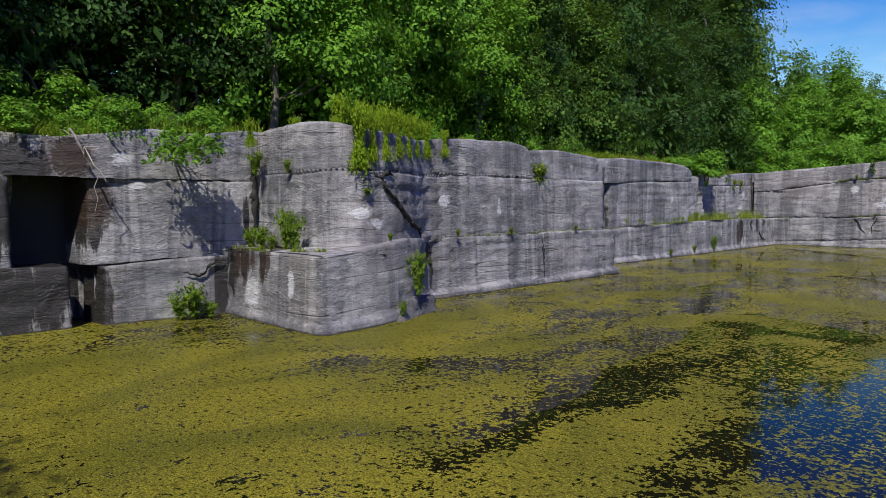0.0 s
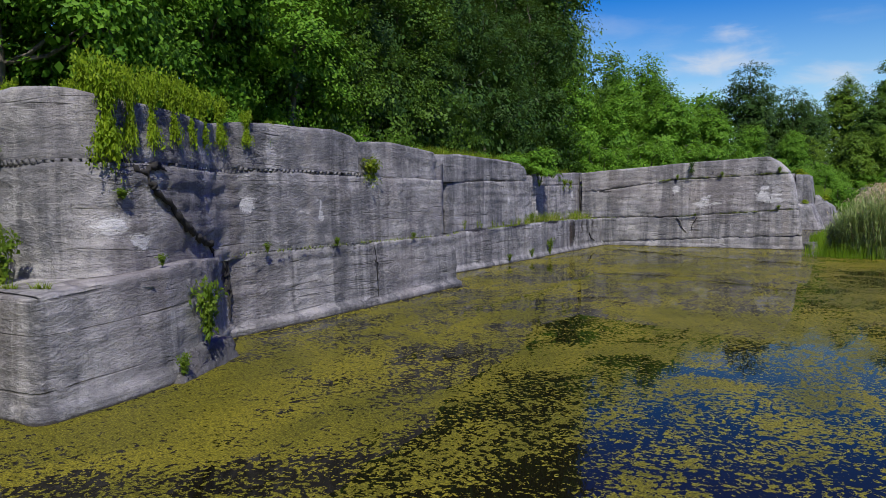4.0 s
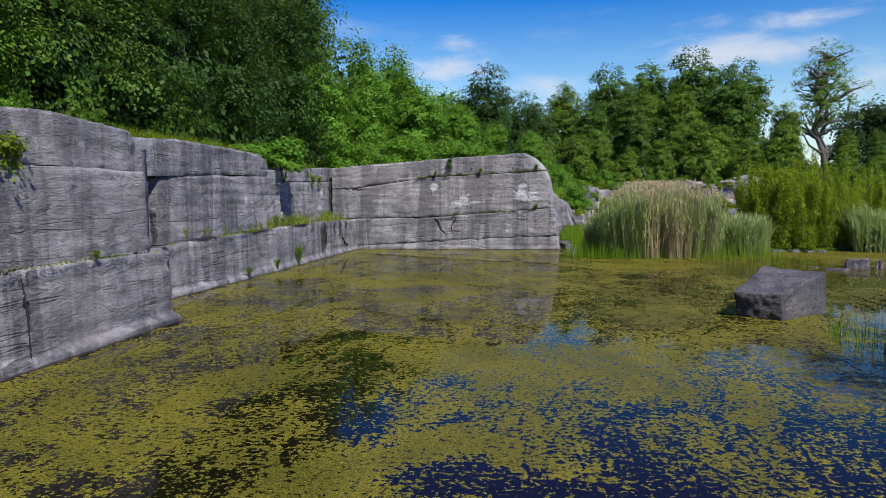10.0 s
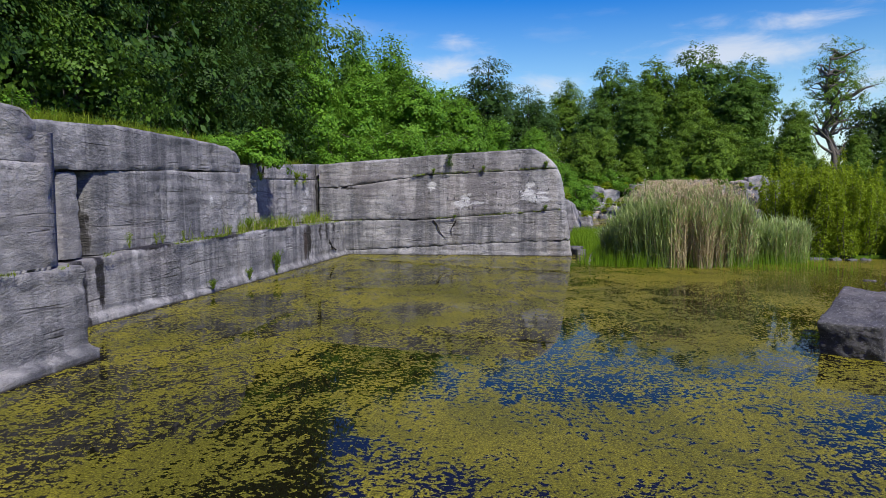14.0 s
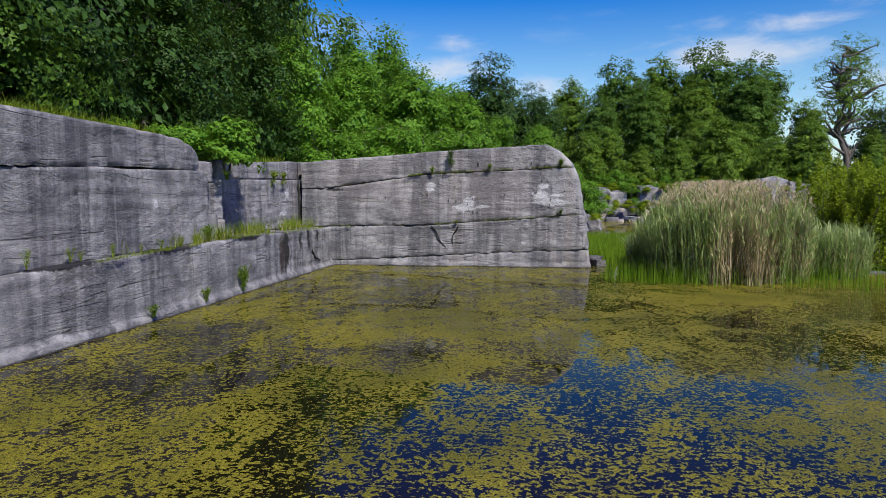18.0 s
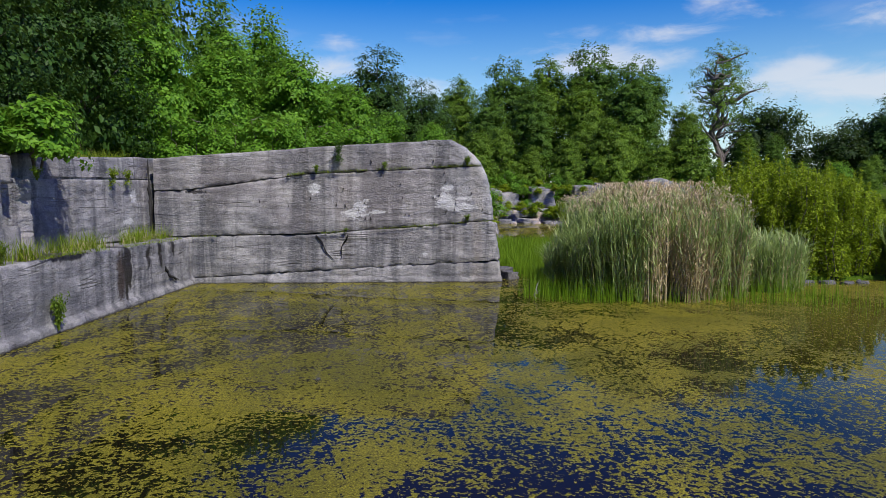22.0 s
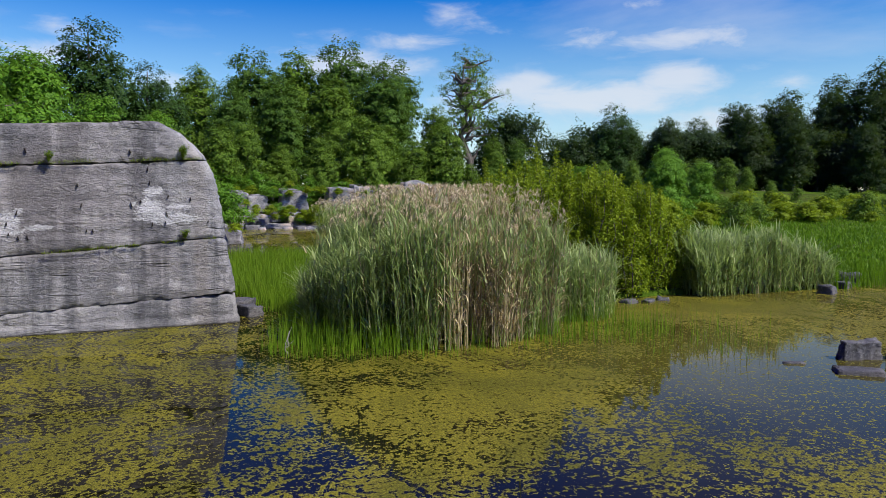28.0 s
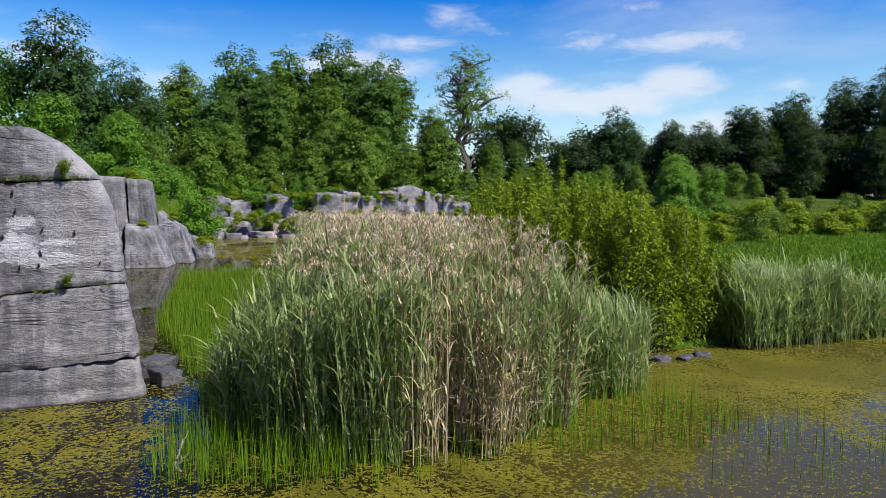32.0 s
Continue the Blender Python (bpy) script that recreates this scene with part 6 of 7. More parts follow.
ced = make_upright("upright yellow-green leafy shrub at the water's edge", 4.9, 0.85, 12, 560, 0.125, 261)
ced2 = make_upright("taller loose yellow-green shrub behind the reeds", 5.2, 1.15, 13, 560, 0.135, 262)
stand(ced, [(6.5, 41.2, 0.0, 0.86, 0, 1), (7.5, 41.0, 0.0, 0.92, 70, 1), (8.4, 41.3, 0.1, 0.84, 130, 1), (9.1, 41.2, 0.1, 0.62, 190, 1), (7.0, 42.3, 0.1, 0.98, 240, 1), (8.0, 42.5, 0.1, 0.95, 300, 1), (9.5, 42.6, 0.1, 0.78, 20, 1), (5.8, 41.6, 0.0, 0.72, 100, 1), (8.8, 43.4, 0.1, 0.95, 205, 1), (7.6, 43.8, 0.1, 1.02, 15, 1)])
stand(ced2, [(5.9, 43.2, 0.1, 0.92, 0, 1), (6.9, 45.0, 0.1, 0.95, 80, 1), (12.0, 53.4, 0.1, 1.15, 150, 1), (10.4, 52.6, 0.1, 1.05, 210, 1), (13.4, 52.2, 0.1, 1.0, 260, 1), (14.6, 54, 0.1, 0.9, 330, 1), (11.2, 58, 0.1, 1.1, 30, 1),
             (16.5, 56, 0.1, 0.95, 60, 1), (18.5, 60, 0.1, 1.05, 90, 1), (8.2, 47.5, 0.1, 0.85, 120, 1), (8.0, 51.0, 0.1, 0.95, 250, 1), (14.0, 60, 0.1, 1.1, 10, 1), (21, 62, 0.1, 1.0, 200, 1), (23.5, 66, 0.1, 1.0, 290, 1), (17, 66, 0.1, 1.2, 110, 1)])

# trees of the bank behind, which shade the near water and the first wall
NB = "trees of the near bank"
nb = make_tree("bank_tree", "broad-leaved tree on the near bank", 10, 2.8, 2.5, 120, 60, 0.17, LEAF_FOREST, 271, 0.18, 0.6, 0.85, 12, group=NB)
# spots near (4, 15) are out of view, added to shade the rock
stand(nb, [(-10.6, -5.6, 0.5, 1.1, 0, 1), (-3.6, -5.6, 0.5, 0.9, 90, 1), (-15.4, 0.2, 3.6, 0.72, 30, 1), (-15.6, 2.6, 3.6, 0.58, 60, 1), (-15.0, -2.2, 3.6, 0.7, 20, 1), (3.7, 14.1, 0.5, 0.62, 200, 1), (4.6, 15.6, 0.5, 0.5, 100, 1), (9, -6, 0.6, 1.0, 50, 1), (10, 6, 0.6, 1, 140, 1), (-14, -6, 0.6, 1.1, 10, 1)])

# ---- reeds, sedge and grass ----


def reed_bed(name, label, spots, heights, seed, per=6, plumes=0.5, leaf=0.46, dryness=0.12):
    """Stalks with arching leaves, some crowned by a plume."""
    rng = np.random.default_rng(seed)
    t = thing(name, label, "reeds", kind="stuff")
    n = len(spots)
    mid = spots.mean(0)
    az = np.arctan2(spots[:, 1] - mid[1], spots[:, 0] - mid[0]) + rng.normal(0, 0.9, n)
    ln = np.abs(rng.normal(0.03, 0.12, n))
    tip = spots + np.stack([np.cos(az) * ln * heights, np.sin(az) * ln * heights, heights], 1)
    sd = np.stack([-np.sin(az), np.cos(az), 0 * az], 1) * 0.010
    fw = np.stack([np.cos(az), np.sin(az), 0 * az], 1) * 0.008
    v = np.stack([spots - sd, spots + sd, spots + fw, tip - sd * 0.4, tip + sd * 0.4, tip + fw * 0.4], 1)
    brown = rng.random(n) < np.clip(np.broadcast_to(dryness, n), 0, 1) * 0.8 + 0.04
    for pick, mat_, nm, lb in ((brown, STRAW, "dry_stalks", "straw-coloured reed stalks"), (~brown, REED, "stalks", "grey-green reed stalks")):
        if pick.any():
            sel = v[pick].reshape(-1, 3)
            k = np.arange(pick.sum())[:, None] * 6
            f = np.concatenate([k + np.array([[0, 1, 4, 3]]), k + np.array([[1, 2, 5, 4]]), k + np.array([[2, 0, 3, 5]])])
            part(nm, mesh_of(nm, sel, f, mat_), t, lb)
    u = rng.beta(1.5, 1.25, (n, per)) * 0.92 + 0.03
    b = spots[:, None] + (tip - spots)[:, None] * u[..., None]
    b = b.reshape(-1, 3)
    old = rng.random(len(b)) < np.repeat(np.clip(np.broadcast_to(dryness, n), 0, 1), per) * np.clip(1.25 - u.reshape(-1) * 1.1, 0, 1)
    if old.any():
        dv, df = blades(b[old], leaf * rng.uniform(0.4, 1.1, old.sum()), 0.026, 0.7, rng, 2, 1.6)
        part("dry_leaves", mesh_of("dry_leaves", dv, df, STRAW), t, "dry straw-coloured reed leaves")
    b = b[~old]
    lv, lf = blades(b, leaf * rng.uniform(0.55, 1.3, len(b)), 0.034, 0.85, rng, 3, 0.95)
    part("leaves", mesh_of("leaves", lv, lf, REED), t, "grey-green arching reed leaves")
    m = rng.random(n) < 1.3 * plumes * np.clip((heights - 2.35) / 0.5, 0, 1)
    if m.any():
        q = tip[m]
        pv, pf = [], []
        nod = np.stack([-0.5 + rng.normal(0, 0.35, len(q)), rng.normal(0, 0.4, len(q)), np.full(len(q), 1.0)], 1)
        for j in range(30):
            base = q + nod * (0.011 * j - 0.06) - np.array([0, 0, 1]) * 0.0005 * j * j + rng.normal(0, 0.006, q.shape)
            a, c = blades(base, rng.uniform(0.05, 0.12, len(q)) * (1.25 - 0.03 * j), 0.011, 0.75, rng, 2, 1.9)
            pv.append(a), pf.append(c)
        a, c = joined(list(zip(pv, pf)))
        part("plumes", mesh_of("plumes", a, c, PLUME), t, "pinkish-buff seed plumes")
    return t


rr = np.random.default_rng(31)


def tufted(spots, tufts, spread):
    """Draws the stalks together into tufts, with gaps between them."""
    c = spots[rr.integers(0, len(spots), tufts)]
    near = ((spots[:, None, :2] - c[None, :, :2]) ** 2).sum(2).argmin(1)
    out = spots.copy()
    out[:, :2] = c[near][:, :2] + (spots - c[near])[:, :2] * spread
    return out


def ellipse_spots(cx, cy, rx, ry, n, z=-0.15):
    a, q = rr.uniform(0, 2 * np.pi, n), np.sqrt(rr.random(n))
    q = q * (0.9 + 0.2 * vnoise(np.cos(a) * 2 + 5, np.sin(a) * 2 + 5, 0, 4))
    return np.stack([cx + rx * q * np.cos(a), cy + ry * q * np.sin(a), np.full(n, z)], 1)


sp = tufted(ellipse_spots(0.70, 38.8, 2.85, 2.5, 2500), 170, 0.62)
hh = np.interp(sp[:, 0], [-2.4, -1.6, -0.6, 0.5, 1.7, 2.9, 3.9], [1.15, 2.0, 2.7, 2.95, 2.7, 2.05, 1.3]) * rr.normal(1, 0.06, len(sp)) * (0.84 + 0.32 * vnoise(sp[:, 0] * 1.3, sp[:, 1] * 1.3, 0, 8)) * (0.72 + 0.28 * np.clip(1.4 - ((sp[:, 1] - 38.8) / 2.5) ** 2, 0, 1))
reed_bed("reed_clump", "tall grey-green reed clump with buff plumes standing in water", sp, np.clip(hh, 0.6, 3.25), 301, 11, leaf=0.40, dryness=np.interp(sp[:, 0], [-0.4, 0.5, 2.2, 3.0], [0.05, 0.9, 0.9, 0.45]) * np.clip(2.2 * vnoise(sp[:, 0] * 1.6, sp[:, 1] * 1.6, 0, 77), 0.2, 1.3))
sp = ellipse_spots(4.1, 39.3, 1.3, 1.3, 700)
reed_bed("reed_clump", "shorter green reeds beside the tall clump", sp, rr.normal(1.55, 0.15, len(sp)), 302, 7, 0)
sp = np.stack([rr.uniform(9.3, 14.4, 2300), 40.1 + rr.beta(1, 1.4, 2300) * 3.4, np.full(2300, -0.1)], 1)
reed_bed("reed_belt", "dense blue-green reed belt along the marsh edge", sp, rr.normal(1.5, 0.13, 2300) * np.interp(sp[:, 0], [9.4, 12.6, 13.4, 14.4], [1, 1, 0.85, 0.45]) * (0.78 + 0.5 * vnoise(sp[:, 0] * 1.1, sp[:, 1] * 0.9, 0, 5)), 303, 11, 0, 0.5, 0.04)
sp = np.stack([rr.uniform(3, 8, 900), rr.uniform(57, 64, 900), np.full(900, -0.1)], 1)
reed_bed("reed_clump", "pale far reeds behind the tall clump", sp, rr.normal(2.6, 0.2, 900), 305, 5, 0.9, 0.4)


def sward(name, label, base, height, width, lean, mat, seed, bend=0.8):
    rng = np.random.default_rng(seed)
    v, f = blades(base, height, width, lean, rng, 2, bend)
    ob = new(name, mesh_of(name, v, f, mat))
    return tagged(ob, label, "grass", kind="stuff")


n = 30000
b = np.stack([rr.uniform(-3.3, 2.6, n), 38.2 + rr.beta(1, 1.35, n) * 24, np.full(n, -0.1)], 1)
left = np.interp(b[:, 1], [38, 41, 44, 48, 62], [-2.3, -2.5, -2.7, -3.2, -2.2])
keep = (b[:, 0] > left) & ((b[:, 0] < -1.0) | (b[:, 1] > 41)) & (fbm(b[:, 0] * 0.6, b[:, 1] * 0.4, 0, 6) > 0.30)
b = b[keep]
sward("water_sedge", "fine bright green sedge standing in shallow water", b, rr.uniform(0.35, 0.75, len(b)), 0.017, 0.2, SEDGE, 311)
b = np.concatenate([ellipse_spots(-1.5, 37.6, 1.7, 1.3, 1700), ellipse_spots(0.8, 36.3, 2.6, 0.5, 220), ellipse_spots(3.6, 36.9, 1.7, 1.3, 620), ellipse_spots(4.6, 35.4, 1.9, 1.6, 130)])
sward("water_sedge", "sparse dark green rushes in front of the reeds", b, rr.uniform(0.35, 0.95, len(b)), 0.012, 0.14, SEDGE, 312)
n = 70000
b = np.stack([10 + rr.beta(1, 1.7, n) * 75, 41 + rr.beta(1, 1.2, n) * 45, np.zeros(n)], 1)
b[:, 2] = ground_height(b[:, 0], b[:, 1])
b = b[b[:, 2] > -0.5]
sward("marsh_sedge", "wide green sedge meadow of the marsh", b, rr.uniform(0.14, 0.30, len(b)), 0.075, 0.55, MARSH_GREEN, 313)
n = 1600
b = np.stack([rr.uniform(14, 22, n), rr.uniform(39.6, 42, n), np.zeros(n)], 1)
sward("marsh_sedge", "rushes along the marsh shore", b, rr.uniform(0.5, 1.1, n), 0.018, 0.25, MARSH_GREEN, 314)


def strip(path, n, spread, z, jitter=0.05):
    s, p = resample(np.array(path, float), 0.1)
    k = rr.integers(0, len(p), n)
    t = np.gradient(p, axis=0)[k]
    t /= np.linalg.norm(t, axis=1)[:, None]
    o = rr.beta(1, 1.5, n)[:, None] * spread
    q = p[k] - np.stack([t[:, 1], -t[:, 0]], 1) * o
    zz = np.full(n, z) if isinstance(z, (int, float)) else np.interp(p[k][:, 1], *zip(*z))
    return np.stack([q[:, 0], q[:, 1], zz + rr.normal(0, jitter, n)], 1)


b = np.concatenate([strip([(-14.75, -3), (-14.3, 3.4), (-14.05, 5.2), (-13.9, 8.2), (-13.6, 8.8)], 2600, 1.3, [(-3, 3.45), (3.8, 3.58), (5.7, 3.66), (6.5, 3.78), (8.6, 3.86)]), strip([(-12.4, 9.2), (-11.6, 10.2), (-12.4, 11.4)], 1200, 1.4, 3.75), strip([(-13.0, 12), (-13.0, 20.4)], 2600, 2.0, 3.7),
                    strip([(-14.7, 21), (-14.7, 32)], 4200, 2.0, 3.8), strip([(-14.3, 21), (-14.25, 31.4)], 3600, 0.6, [(21, 3.86), (25, 4.02), (28.6, 4.0), (30.6, 3.93), (31.4, 3.8)]), strip([(-15.3, 33), (-15.2, 41.6)], 2600, 2.0, [(33, 3.6), (41.6, 3.9)])])
b = b[fbm(b[:, 0] * 0.8, b[:, 1] * 0.8, 0, 9) > np.where(b[:, 1] < 9, 0.46, 0.38)]
sward("edge_grass", "yellow-green grass along the top of the west wall", b, rr.uniform(0.12, 0.38, len(b)) * (0.6 + 0.8 * vnoise(b[:, 0], b[:, 1], 0, 10)), 0.016, 0.95, GRASS, 321)
b = np.concatenate([np.stack([rr.uniform(-14.5, -6, 2600), 42.6 + rr.random(2600) * 2.2, rr.normal(4.0, 0.05, 2600)], 1)])
b[:, 2] = np.interp(b[:, 0], [-14, -9, -5], [3.75, 4.0, 4.25]) + rr.normal(0, 0.04, len(b))
sward("edge_grass", "grass along the top of the north wall", b, rr.uniform(0.12, 0.4, len(b)), 0.018, 0.6, GRASS, 322)
b = np.concatenate([np.stack([-13.65 - rr.random(3400) * 0.7, rr.uniform(32.2, 41.0, 3400), np.full(3400, 1.48)], 1), np.stack([-13.5 - rr.random(700) * 0.2, 28 + 4.8 * rr.beta(2, 1, 700), np.full(700, 1.47)], 1)])
b = b[fbm(b[:, 0] * 3, b[:, 1] * 1.6, 0, 15) > 0.51]
dry = rr.random(len(b)) < 0.25
sward("bench_grass", "sparse green grass on the bench of the inner corner", b[~dry], rr.uniform(0.14, 0.62, (~dry).sum()), 0.014, 0.7, GRASS, 323)
sward("bench_grass", "dry yellowing grass on the bench of the inner corner", b[dry], rr.uniform(0.12, 0.36, dry.sum()), 0.008, 0.8, STRAW, 324)

# ---- weeds on the walls ----


def make_weed(name, label, h, stems, per, size, mat, seed, spread=0.4, category="weed", group="weeds in the wall joints", hang=0.0):
    """A small plant: thin stems that arch out, with leaves along them."""
    rng = np.random.default_rng(seed)
    t = thing(name, label, category, group)
    sv, pos, outs = [], [], []
    for k in range(stems):
        a = rng.uniform(0, 2 * np.pi)
        tip = np.array([np.cos(a) * spread * rng.uniform(.2, 1), np.sin(a) * spread * rng.uniform(.2, 1), h * rng.uniform(.55, 1) * (1 - 2 * (rng.random() < hang))])
        pts = wander((0, 0, -0.03), tip, rng, 5, 0.06)
        pts[:, 2] += 0.15 * h * np.sin(np.linspace(0, np.pi, 5)) * (1 if tip[2] > 0 else 0.4)
        sv.append(tube(pts, 0.006 * np.linspace(1.2, 0.4, 5), 4))
        u = rng.uniform(0.15, 1, per)
        q = np.stack([np.interp(u, np.linspace(0, 1, 5), pts[:, i]) for i in range(3)], 1)
        pos.append(q + rng.normal(0, 0.025 + 0.07 * h * (hang > 0.5), q.shape))
        outs.append(np.tile([np.cos(a) * .4, np.sin(a) * .4, 0.8], (per, 1)))
    v, f = joined(sv)
    part("stalk", mesh_of("stalk", v, f, mat), t)
    v, f = leaves(np.concatenate(pos), np.concatenate(outs), size, 0.5, rng)
    part("foliage", mesh_of("foliage", v, f, mat), t)
    return t


weed = make_weed("weed", "bright green leafy weed rooted in a joint of the wall", 0.45, 20, 24, 0.06, LEAF_WEED, 401, 0.26)
WEEDS = [(-11.55, 8.15, 1.42, 1.15, 1.5), (-11.9, 8.2, 1.42, 0.9, 1.2), (-12.7, 8.15, 1.38, 0.8, 0.8), (-13.2, 8.2, 1.36, 0.9, 0.7), (-12.2, 8.05, 1.40, 0.6, 0.7), (-13.55, 8.55, 2.95, 0.8, 0.9), (-12.2, 8.45, 2.98, 0.45, 0.8), (-10.45, 9.1, 2.5, 0.5, 0.4),
         (-13.3, 6.95, 0.02, 1.35, 0.7), (-13.2, 7.25, 0.02, 0.9, 0.5), (-13.4, 6.7, 0.02, 1.0, 0.7), (-10.3, 10.35, 0.45, 0.95, 1.25), (-10.1, 9.7, 0.1, 0.5, 0.8), (-13.12, 32.7, 0.12, 0.75, 1.2), (-13.15, 30.6, 0.12, 0.5, 0.9),
         (-13.18, 28.3, 0.12, 0.5, 0.7), (-11.75, 13.2, 1.5, 0.35, 0.7), (-11.75, 15.4, 1.5, 0.35, 0.7), (-11.72, 18.6, 1.5, 0.35, 0.6), (-14.1, 34.0, 3.1, 0.55, 0.7), (-9.2, 41.0, 3.48, 0.45, 0.8), (-7.05, 41.0, 3.62, 0.5, 0.6), (-4.45, 41.05, 3.72, 0.5, 0.8),
         (-4.45, 41.0, 1.97, 0.45, 0.6), (-8.3, 41.0, 1.62, 0.35, 0.5), (-13.55, 31.6, 1.5, 0.6, 0.9), (-10.35, 9.6, 1.6, 0.35, 0.6)]
stand(weed, [(x, y, z, s, (37 * k) % 360, st) for k, (x, y, z, s, st) in enumerate(WEEDS)])
dryw = make_weed("dry_weed", "thin brownish weed with small leaves on the bench", 0.5, 9, 12, 0.05, GRASS, 402, 0.16, group="dry weeds on the bench")
stand(dryw, [(-13.58, y, 1.44, s, 50 * k, st) for k, (y, s, st) in enumerate([(25.2, .7, 1), (26.3, .8, 1.1), (26.6, .7, .9), (27.6, .7, 1.2), (28.6, .6, 1), (29.4, .8, 1), (30.3, .9, 1), (31.0, .8, 1)])])
moss = make_weed("moss_tuft", "dark hanging moss tuft in the top bed of the north wall", 0.28, 22, 18, 0.06, LEAF_DARK, 403, 0.22, group="", hang=0.6)
stand(moss, [(-8.5, 40.98, 4.08, 1.0, 0, 1)])
wg = make_weed("joint_grass", "pale green grass tuft in the upper joint", 0.35, 30, 6, 0.09, GRASS, 404, 0.22, group="grass tufts in the upper joint", hang=0.3)
stand(wg, [(-11.85, 16.75, 3.12, 1.1, 0, 1), (-11.86, 17.0, 3.12, 0.9, 60, 1), (-14.35, 38.3, 3.25, 0.8, 20, 1), (-14.35, 39.3, 3.27, 0.7, 100, 1)])
vine = make_weed("creeper", "bright yellow-green creeper spilling over the wall top", 0.7, 60, 40, 0.125, LEAF_CREEPER, 405, 0.8, "creeper", "creepers over the buttress", 0.55)
stand(vine, [(-10.5, 8.95, 3.57, 0.36, 0, 2.7), (-10.56, 9.35, 3.63, 0.5, 70, 1.5), (-10.72, 9.8, 3.7, 0.66, 140, 1.2), (-10.92, 10.3, 3.76, 0.7, 210, 1.1), (-11.22, 10.9, 3.78, 0.7, 280, 1.1), (-11.57, 11.5, 3.81, 0.68, 320, 1), (-11.87, 12.2, 3.83, 0.66, 30, 1), (-11.92, 12.9, 3.8, 0.55, 100, 0.9), (-12.02, 13.6, 3.77, 0.4, 40, 0.9),
             (-11.35, 9.8, 3.86, 0.9, 10, 0.9), (-11.7, 10.6, 3.9, 1, 60, 0.9), (-12.2, 11.5, 3.9, 1, 130, 0.9), (-12.6, 10.2, 4.03, 1.1, 190, 1), (-11.3, 9, 3.78, 0.5, 250, 0.9), (-12.8, 12.6, 3.93, 0.9, 75, 0.9), (-12.5, 8.9, 3.83, 0.6, 160, 0.8), (-13, 8.1, 3.78, 0.55, 230, 0.8)])


def make_sumac():
    """A sumac with long feathered leaves that hangs out from the wall top."""
    rng = np.random.default_rng(411)
    t = thing("sumac", "sumac with long feathered leaves hanging off the wall top", "shrub")
    wood, pos, outs = [], [], []
    for k in range(5):
        tip = np.array([0.35 + 0.45 * rng.random(), -0.42 + 0.21 * k, 0.35 - 0.55 * rng.random()])
        pts = wander((-0.4, 0, -0.05), tip, rng, 6, 0.05)
        wood.append(tube(pts, 0.02 * np.linspace(1.2, 0.5, 6), 5))
        for j in range(13):
            a = 2 * np.pi * j / 13 + rng.uniform(-.3, .3)
            ln = rng.uniform(0.36, 0.56)
            d = np.array([np.cos(a), np.sin(a), 0.15])
            u = np.linspace(0.1, 1, 11)
            mid = pts[-1] + np.outer(u * ln, d) - np.outer(u ** 2 * 0.36, [0, 0, 1])
            wood.append(tube(mid, np.linspace(.005, .002, 11), 3))
            sd = np.array([-np.sin(a), np.cos(a), -0.1])
            for sg in (-1, 1):
                pos.append(mid + sg * sd * 0.01)
                outs.append(np.tile([0.2 * d[0], 0.2 * d[1], 1.0], (11, 1)) + sg * sd * 0.3)
    v, f = joined(wood)
    part("stalk", mesh_of("stalk", v, f, BARK), t)
    p, o = np.concatenate(pos), np.concatenate(outs)
    v, f = leaves(p, o, 0.15, 0.36, rng, 0.3)
    part("foliage", mesh_of("foliage", v, f, LEAF_BRIGHT), t)
    return t


sumac = make_sumac()
stand(sumac, [(-13.5, 6.75, 3.55, 0.85, 0, 1.1)])


def make_branch(name, label, start, end, seed, r=0.022, twigs=7):
    rng = np.random.default_rng(seed)
    t = thing(name, label, "branch", at=start)
    e = np.array(end, float) - np.array(start, float)
    pts = wander((0, 0, 0), e, rng, 7, 0.09)
    v, f = tube(pts, r * np.linspace(1.1, 0.35, 7), 6)
    part("stem", mesh_of("stem", v, f, DEADWOOD, True), t)
    ch = []
    for k in range(twigs):
        i = rng.integers(1, 6)
        d = rng.normal(0, 0.22, 3) * np.linalg.norm(e) + 0.25 * e
        ch.append(tube(wander(pts[i], pts[i] + d, rng, 4, 0.08), r * 0.4 * np.linspace(1, 0.3, 4), 4))
    v, f = joined(ch)
    part("twigs", mesh_of("twigs", v, f, DEADWOOD, True), t)
    return t


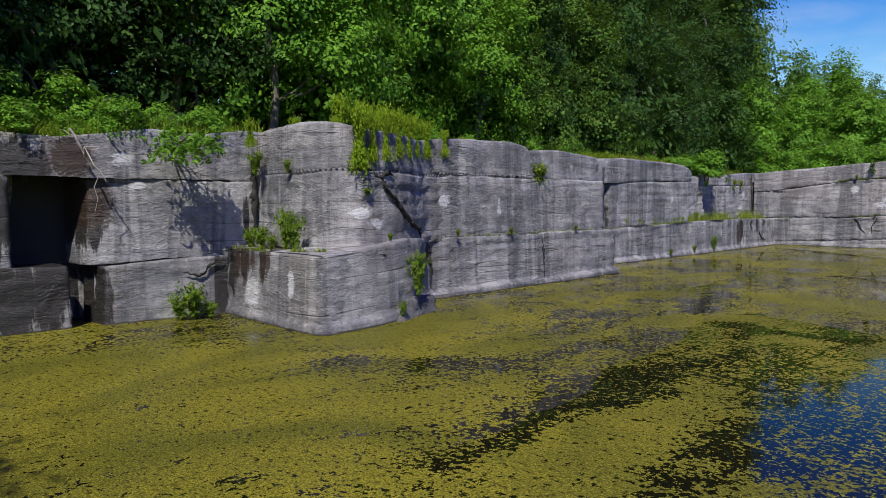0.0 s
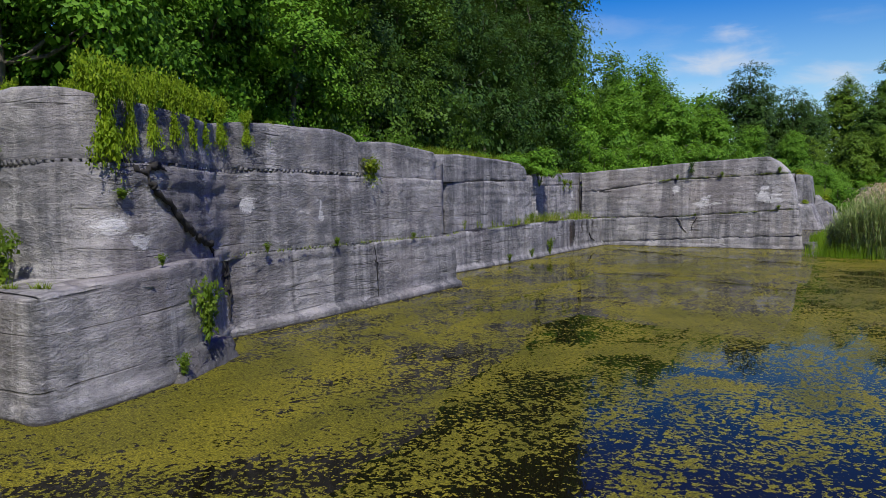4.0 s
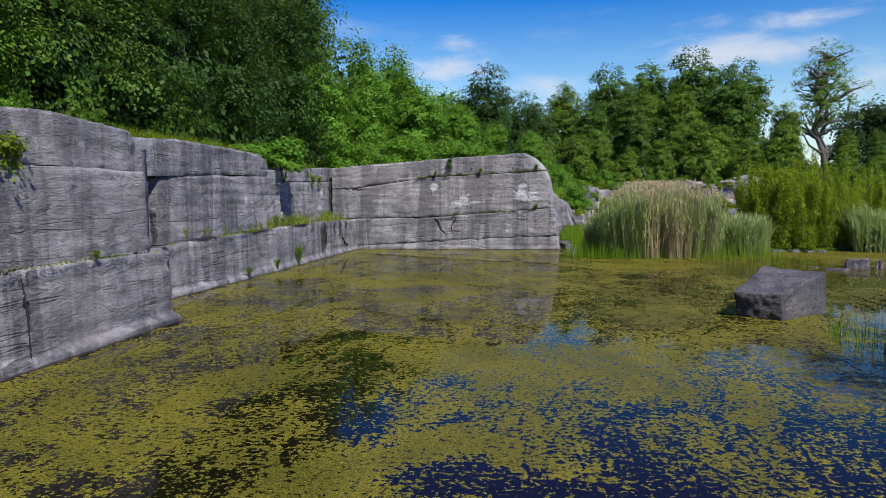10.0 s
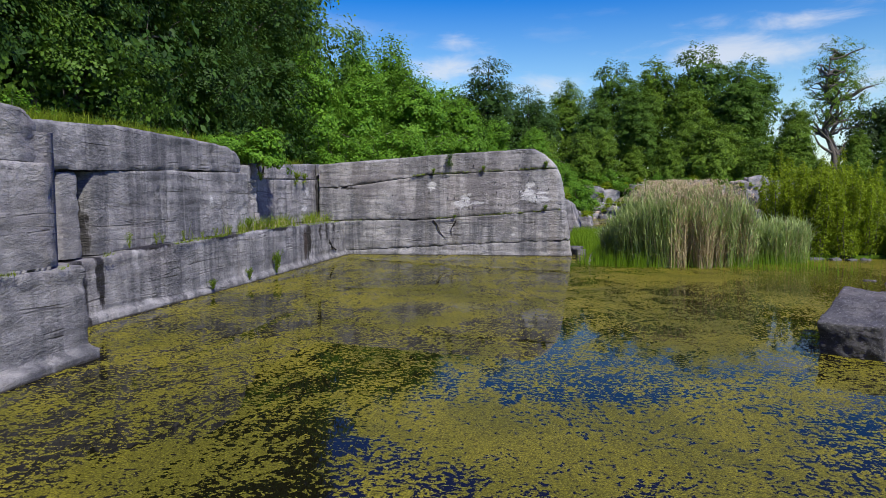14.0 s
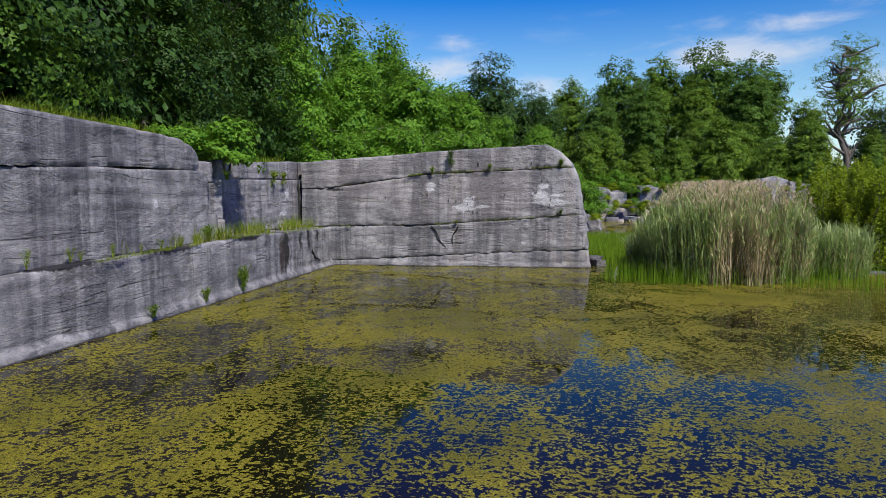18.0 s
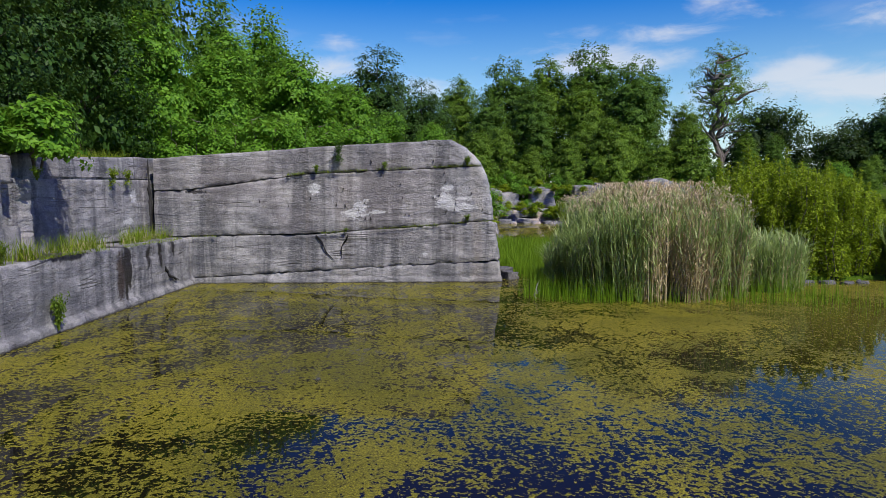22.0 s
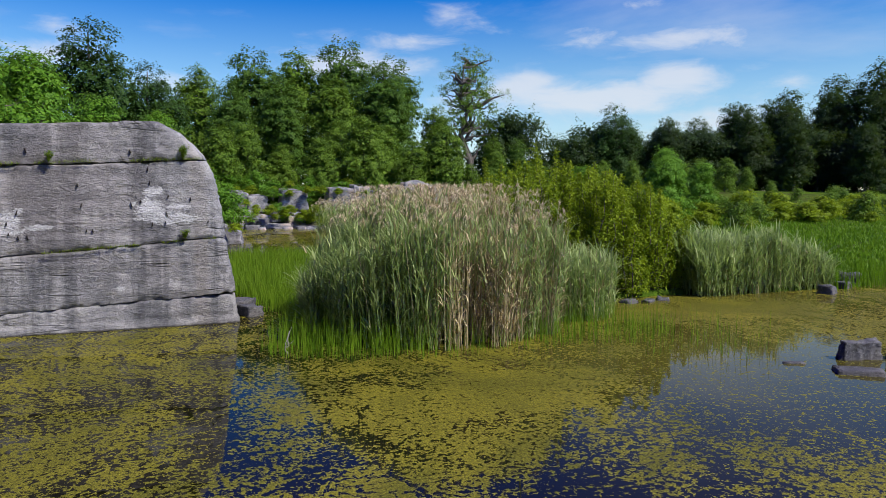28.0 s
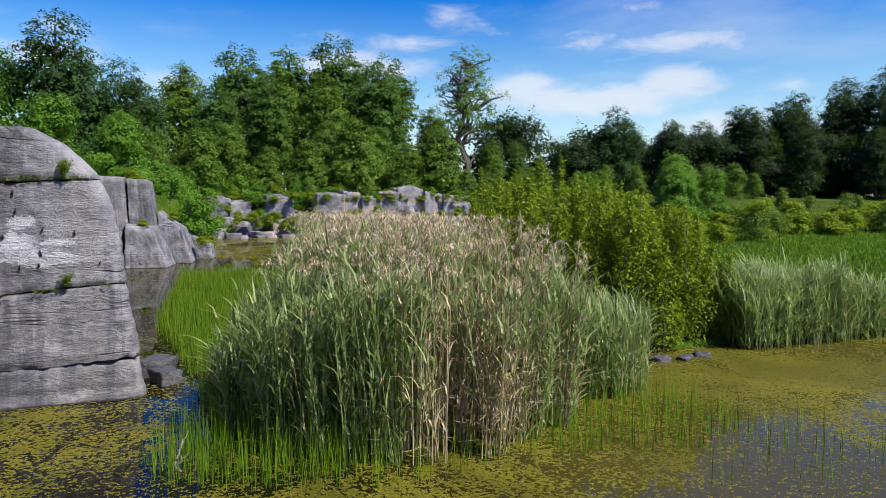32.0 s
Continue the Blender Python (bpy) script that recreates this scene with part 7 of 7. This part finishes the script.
make_branch("dead_branch", "bleached dead branch hanging down the wall", (-13.75, 4.85, 3.7), (-13.45, 5.35, 2.75), 421)
make_branch("dead_branch", "forked dead branch hanging from the wall top", (-13.7, 6.75, 3.85), (-13.4, 7.2, 3.1), 422, 0.018)
make_branch("driftwood", "bleached stick standing up in the shallows", (-2.95, 37.3, -0.2), (-2.8, 37.25, 0.42), 423, 0.03, 3)
bankw = make_weed("bank_shrub", "low twiggy green shrub on the near bank", 0.8, 34, 26, 0.075, LEAF_BRIGHT, 431, 0.6, "shrub", "shrubs of the near bank")
stand(bankw, [(1.75, 19.4, 0.25, 1.0, 0, 1), (1.35, 18.6, 0.05, 0.7, 80, 0.9), (2.2, 20.4, 0.35, 1.1, 150, 1), (2.6, 19.4, 0.4, 1.2, 220, 1), (2.6, 21.2, 0.4, 1.0, 290, 1)])
b = ellipse_spots(1.25, 20.0, 0.7, 1.4, 260, -0.05)
sward("bank_rushes", "thin rushes in the shallows by the near bank", b, rr.uniform(0.2, 0.6, len(b)), 0.01, 0.3, SEDGE, 432)


def joint_moss(name, label, pts, n, seed, h=0.07):
    rng = np.random.default_rng(seed)
    p = np.array(pts, float)
    u = rng.uniform(0, len(p) - 1, n)
    u = u[vnoise(u * 6.0, 0, 0, seed) > 0.42]
    q = np.stack([np.interp(u, np.arange(len(p)), p[:, i]) for i in range(3)], 1) + rng.normal(0, 0.012, (len(u), 3))
    v, f = blades(q, rng.uniform(0.4, 1.3, len(q)) * h, 0.012, 1.0, rng, 2, 1.3)
    return tagged(new(name, mesh_of(name, v, f, GRASS)), label, "grass", kind="stuff")


joint_moss("joint_grass_strip", "thin moss and grass along a joint of the north wall", [(-13.2, 41.0, 1.49), (-9.4, 41.0, 1.56), (-6.5, 41.02, 1.76), (-3.8, 41.05, 1.95)], 900, 501)
joint_moss("joint_grass_strip", "thin grass along the upper joint of the north wall", [(-10.2, 41.05, 3.40), (-9.4, 41.05, 3.48), (-6.5, 41.07, 3.62), (-4.0, 41.1, 3.72)], 700, 502, 0.09)
joint_moss("joint_grass_strip", "thin grass along the drilled joint of the long wall", [(-11.78, 12.2, 1.49), (-11.74, 15, 1.5), (-11.72, 18, 1.5), (-11.7, 20.6, 1.48)], 420, 503, 0.08)
joint_moss("joint_grass_strip", "dry grass along the edge of the low bench", [(-13.42, 23.4, 1.33), (-13.3, 28, 1.44), (-13.25, 33, 1.52), (-13.15, 40.8, 1.46)], 1500, 504, 0.11)
joint_moss("joint_grass_strip", "thin grass along the ledge of the buttress", [(-13.4, 7.9, 1.36), (-11.6, 7.8, 1.4), (-10.5, 8.1, 1.44)], 500, 505, 0.14)
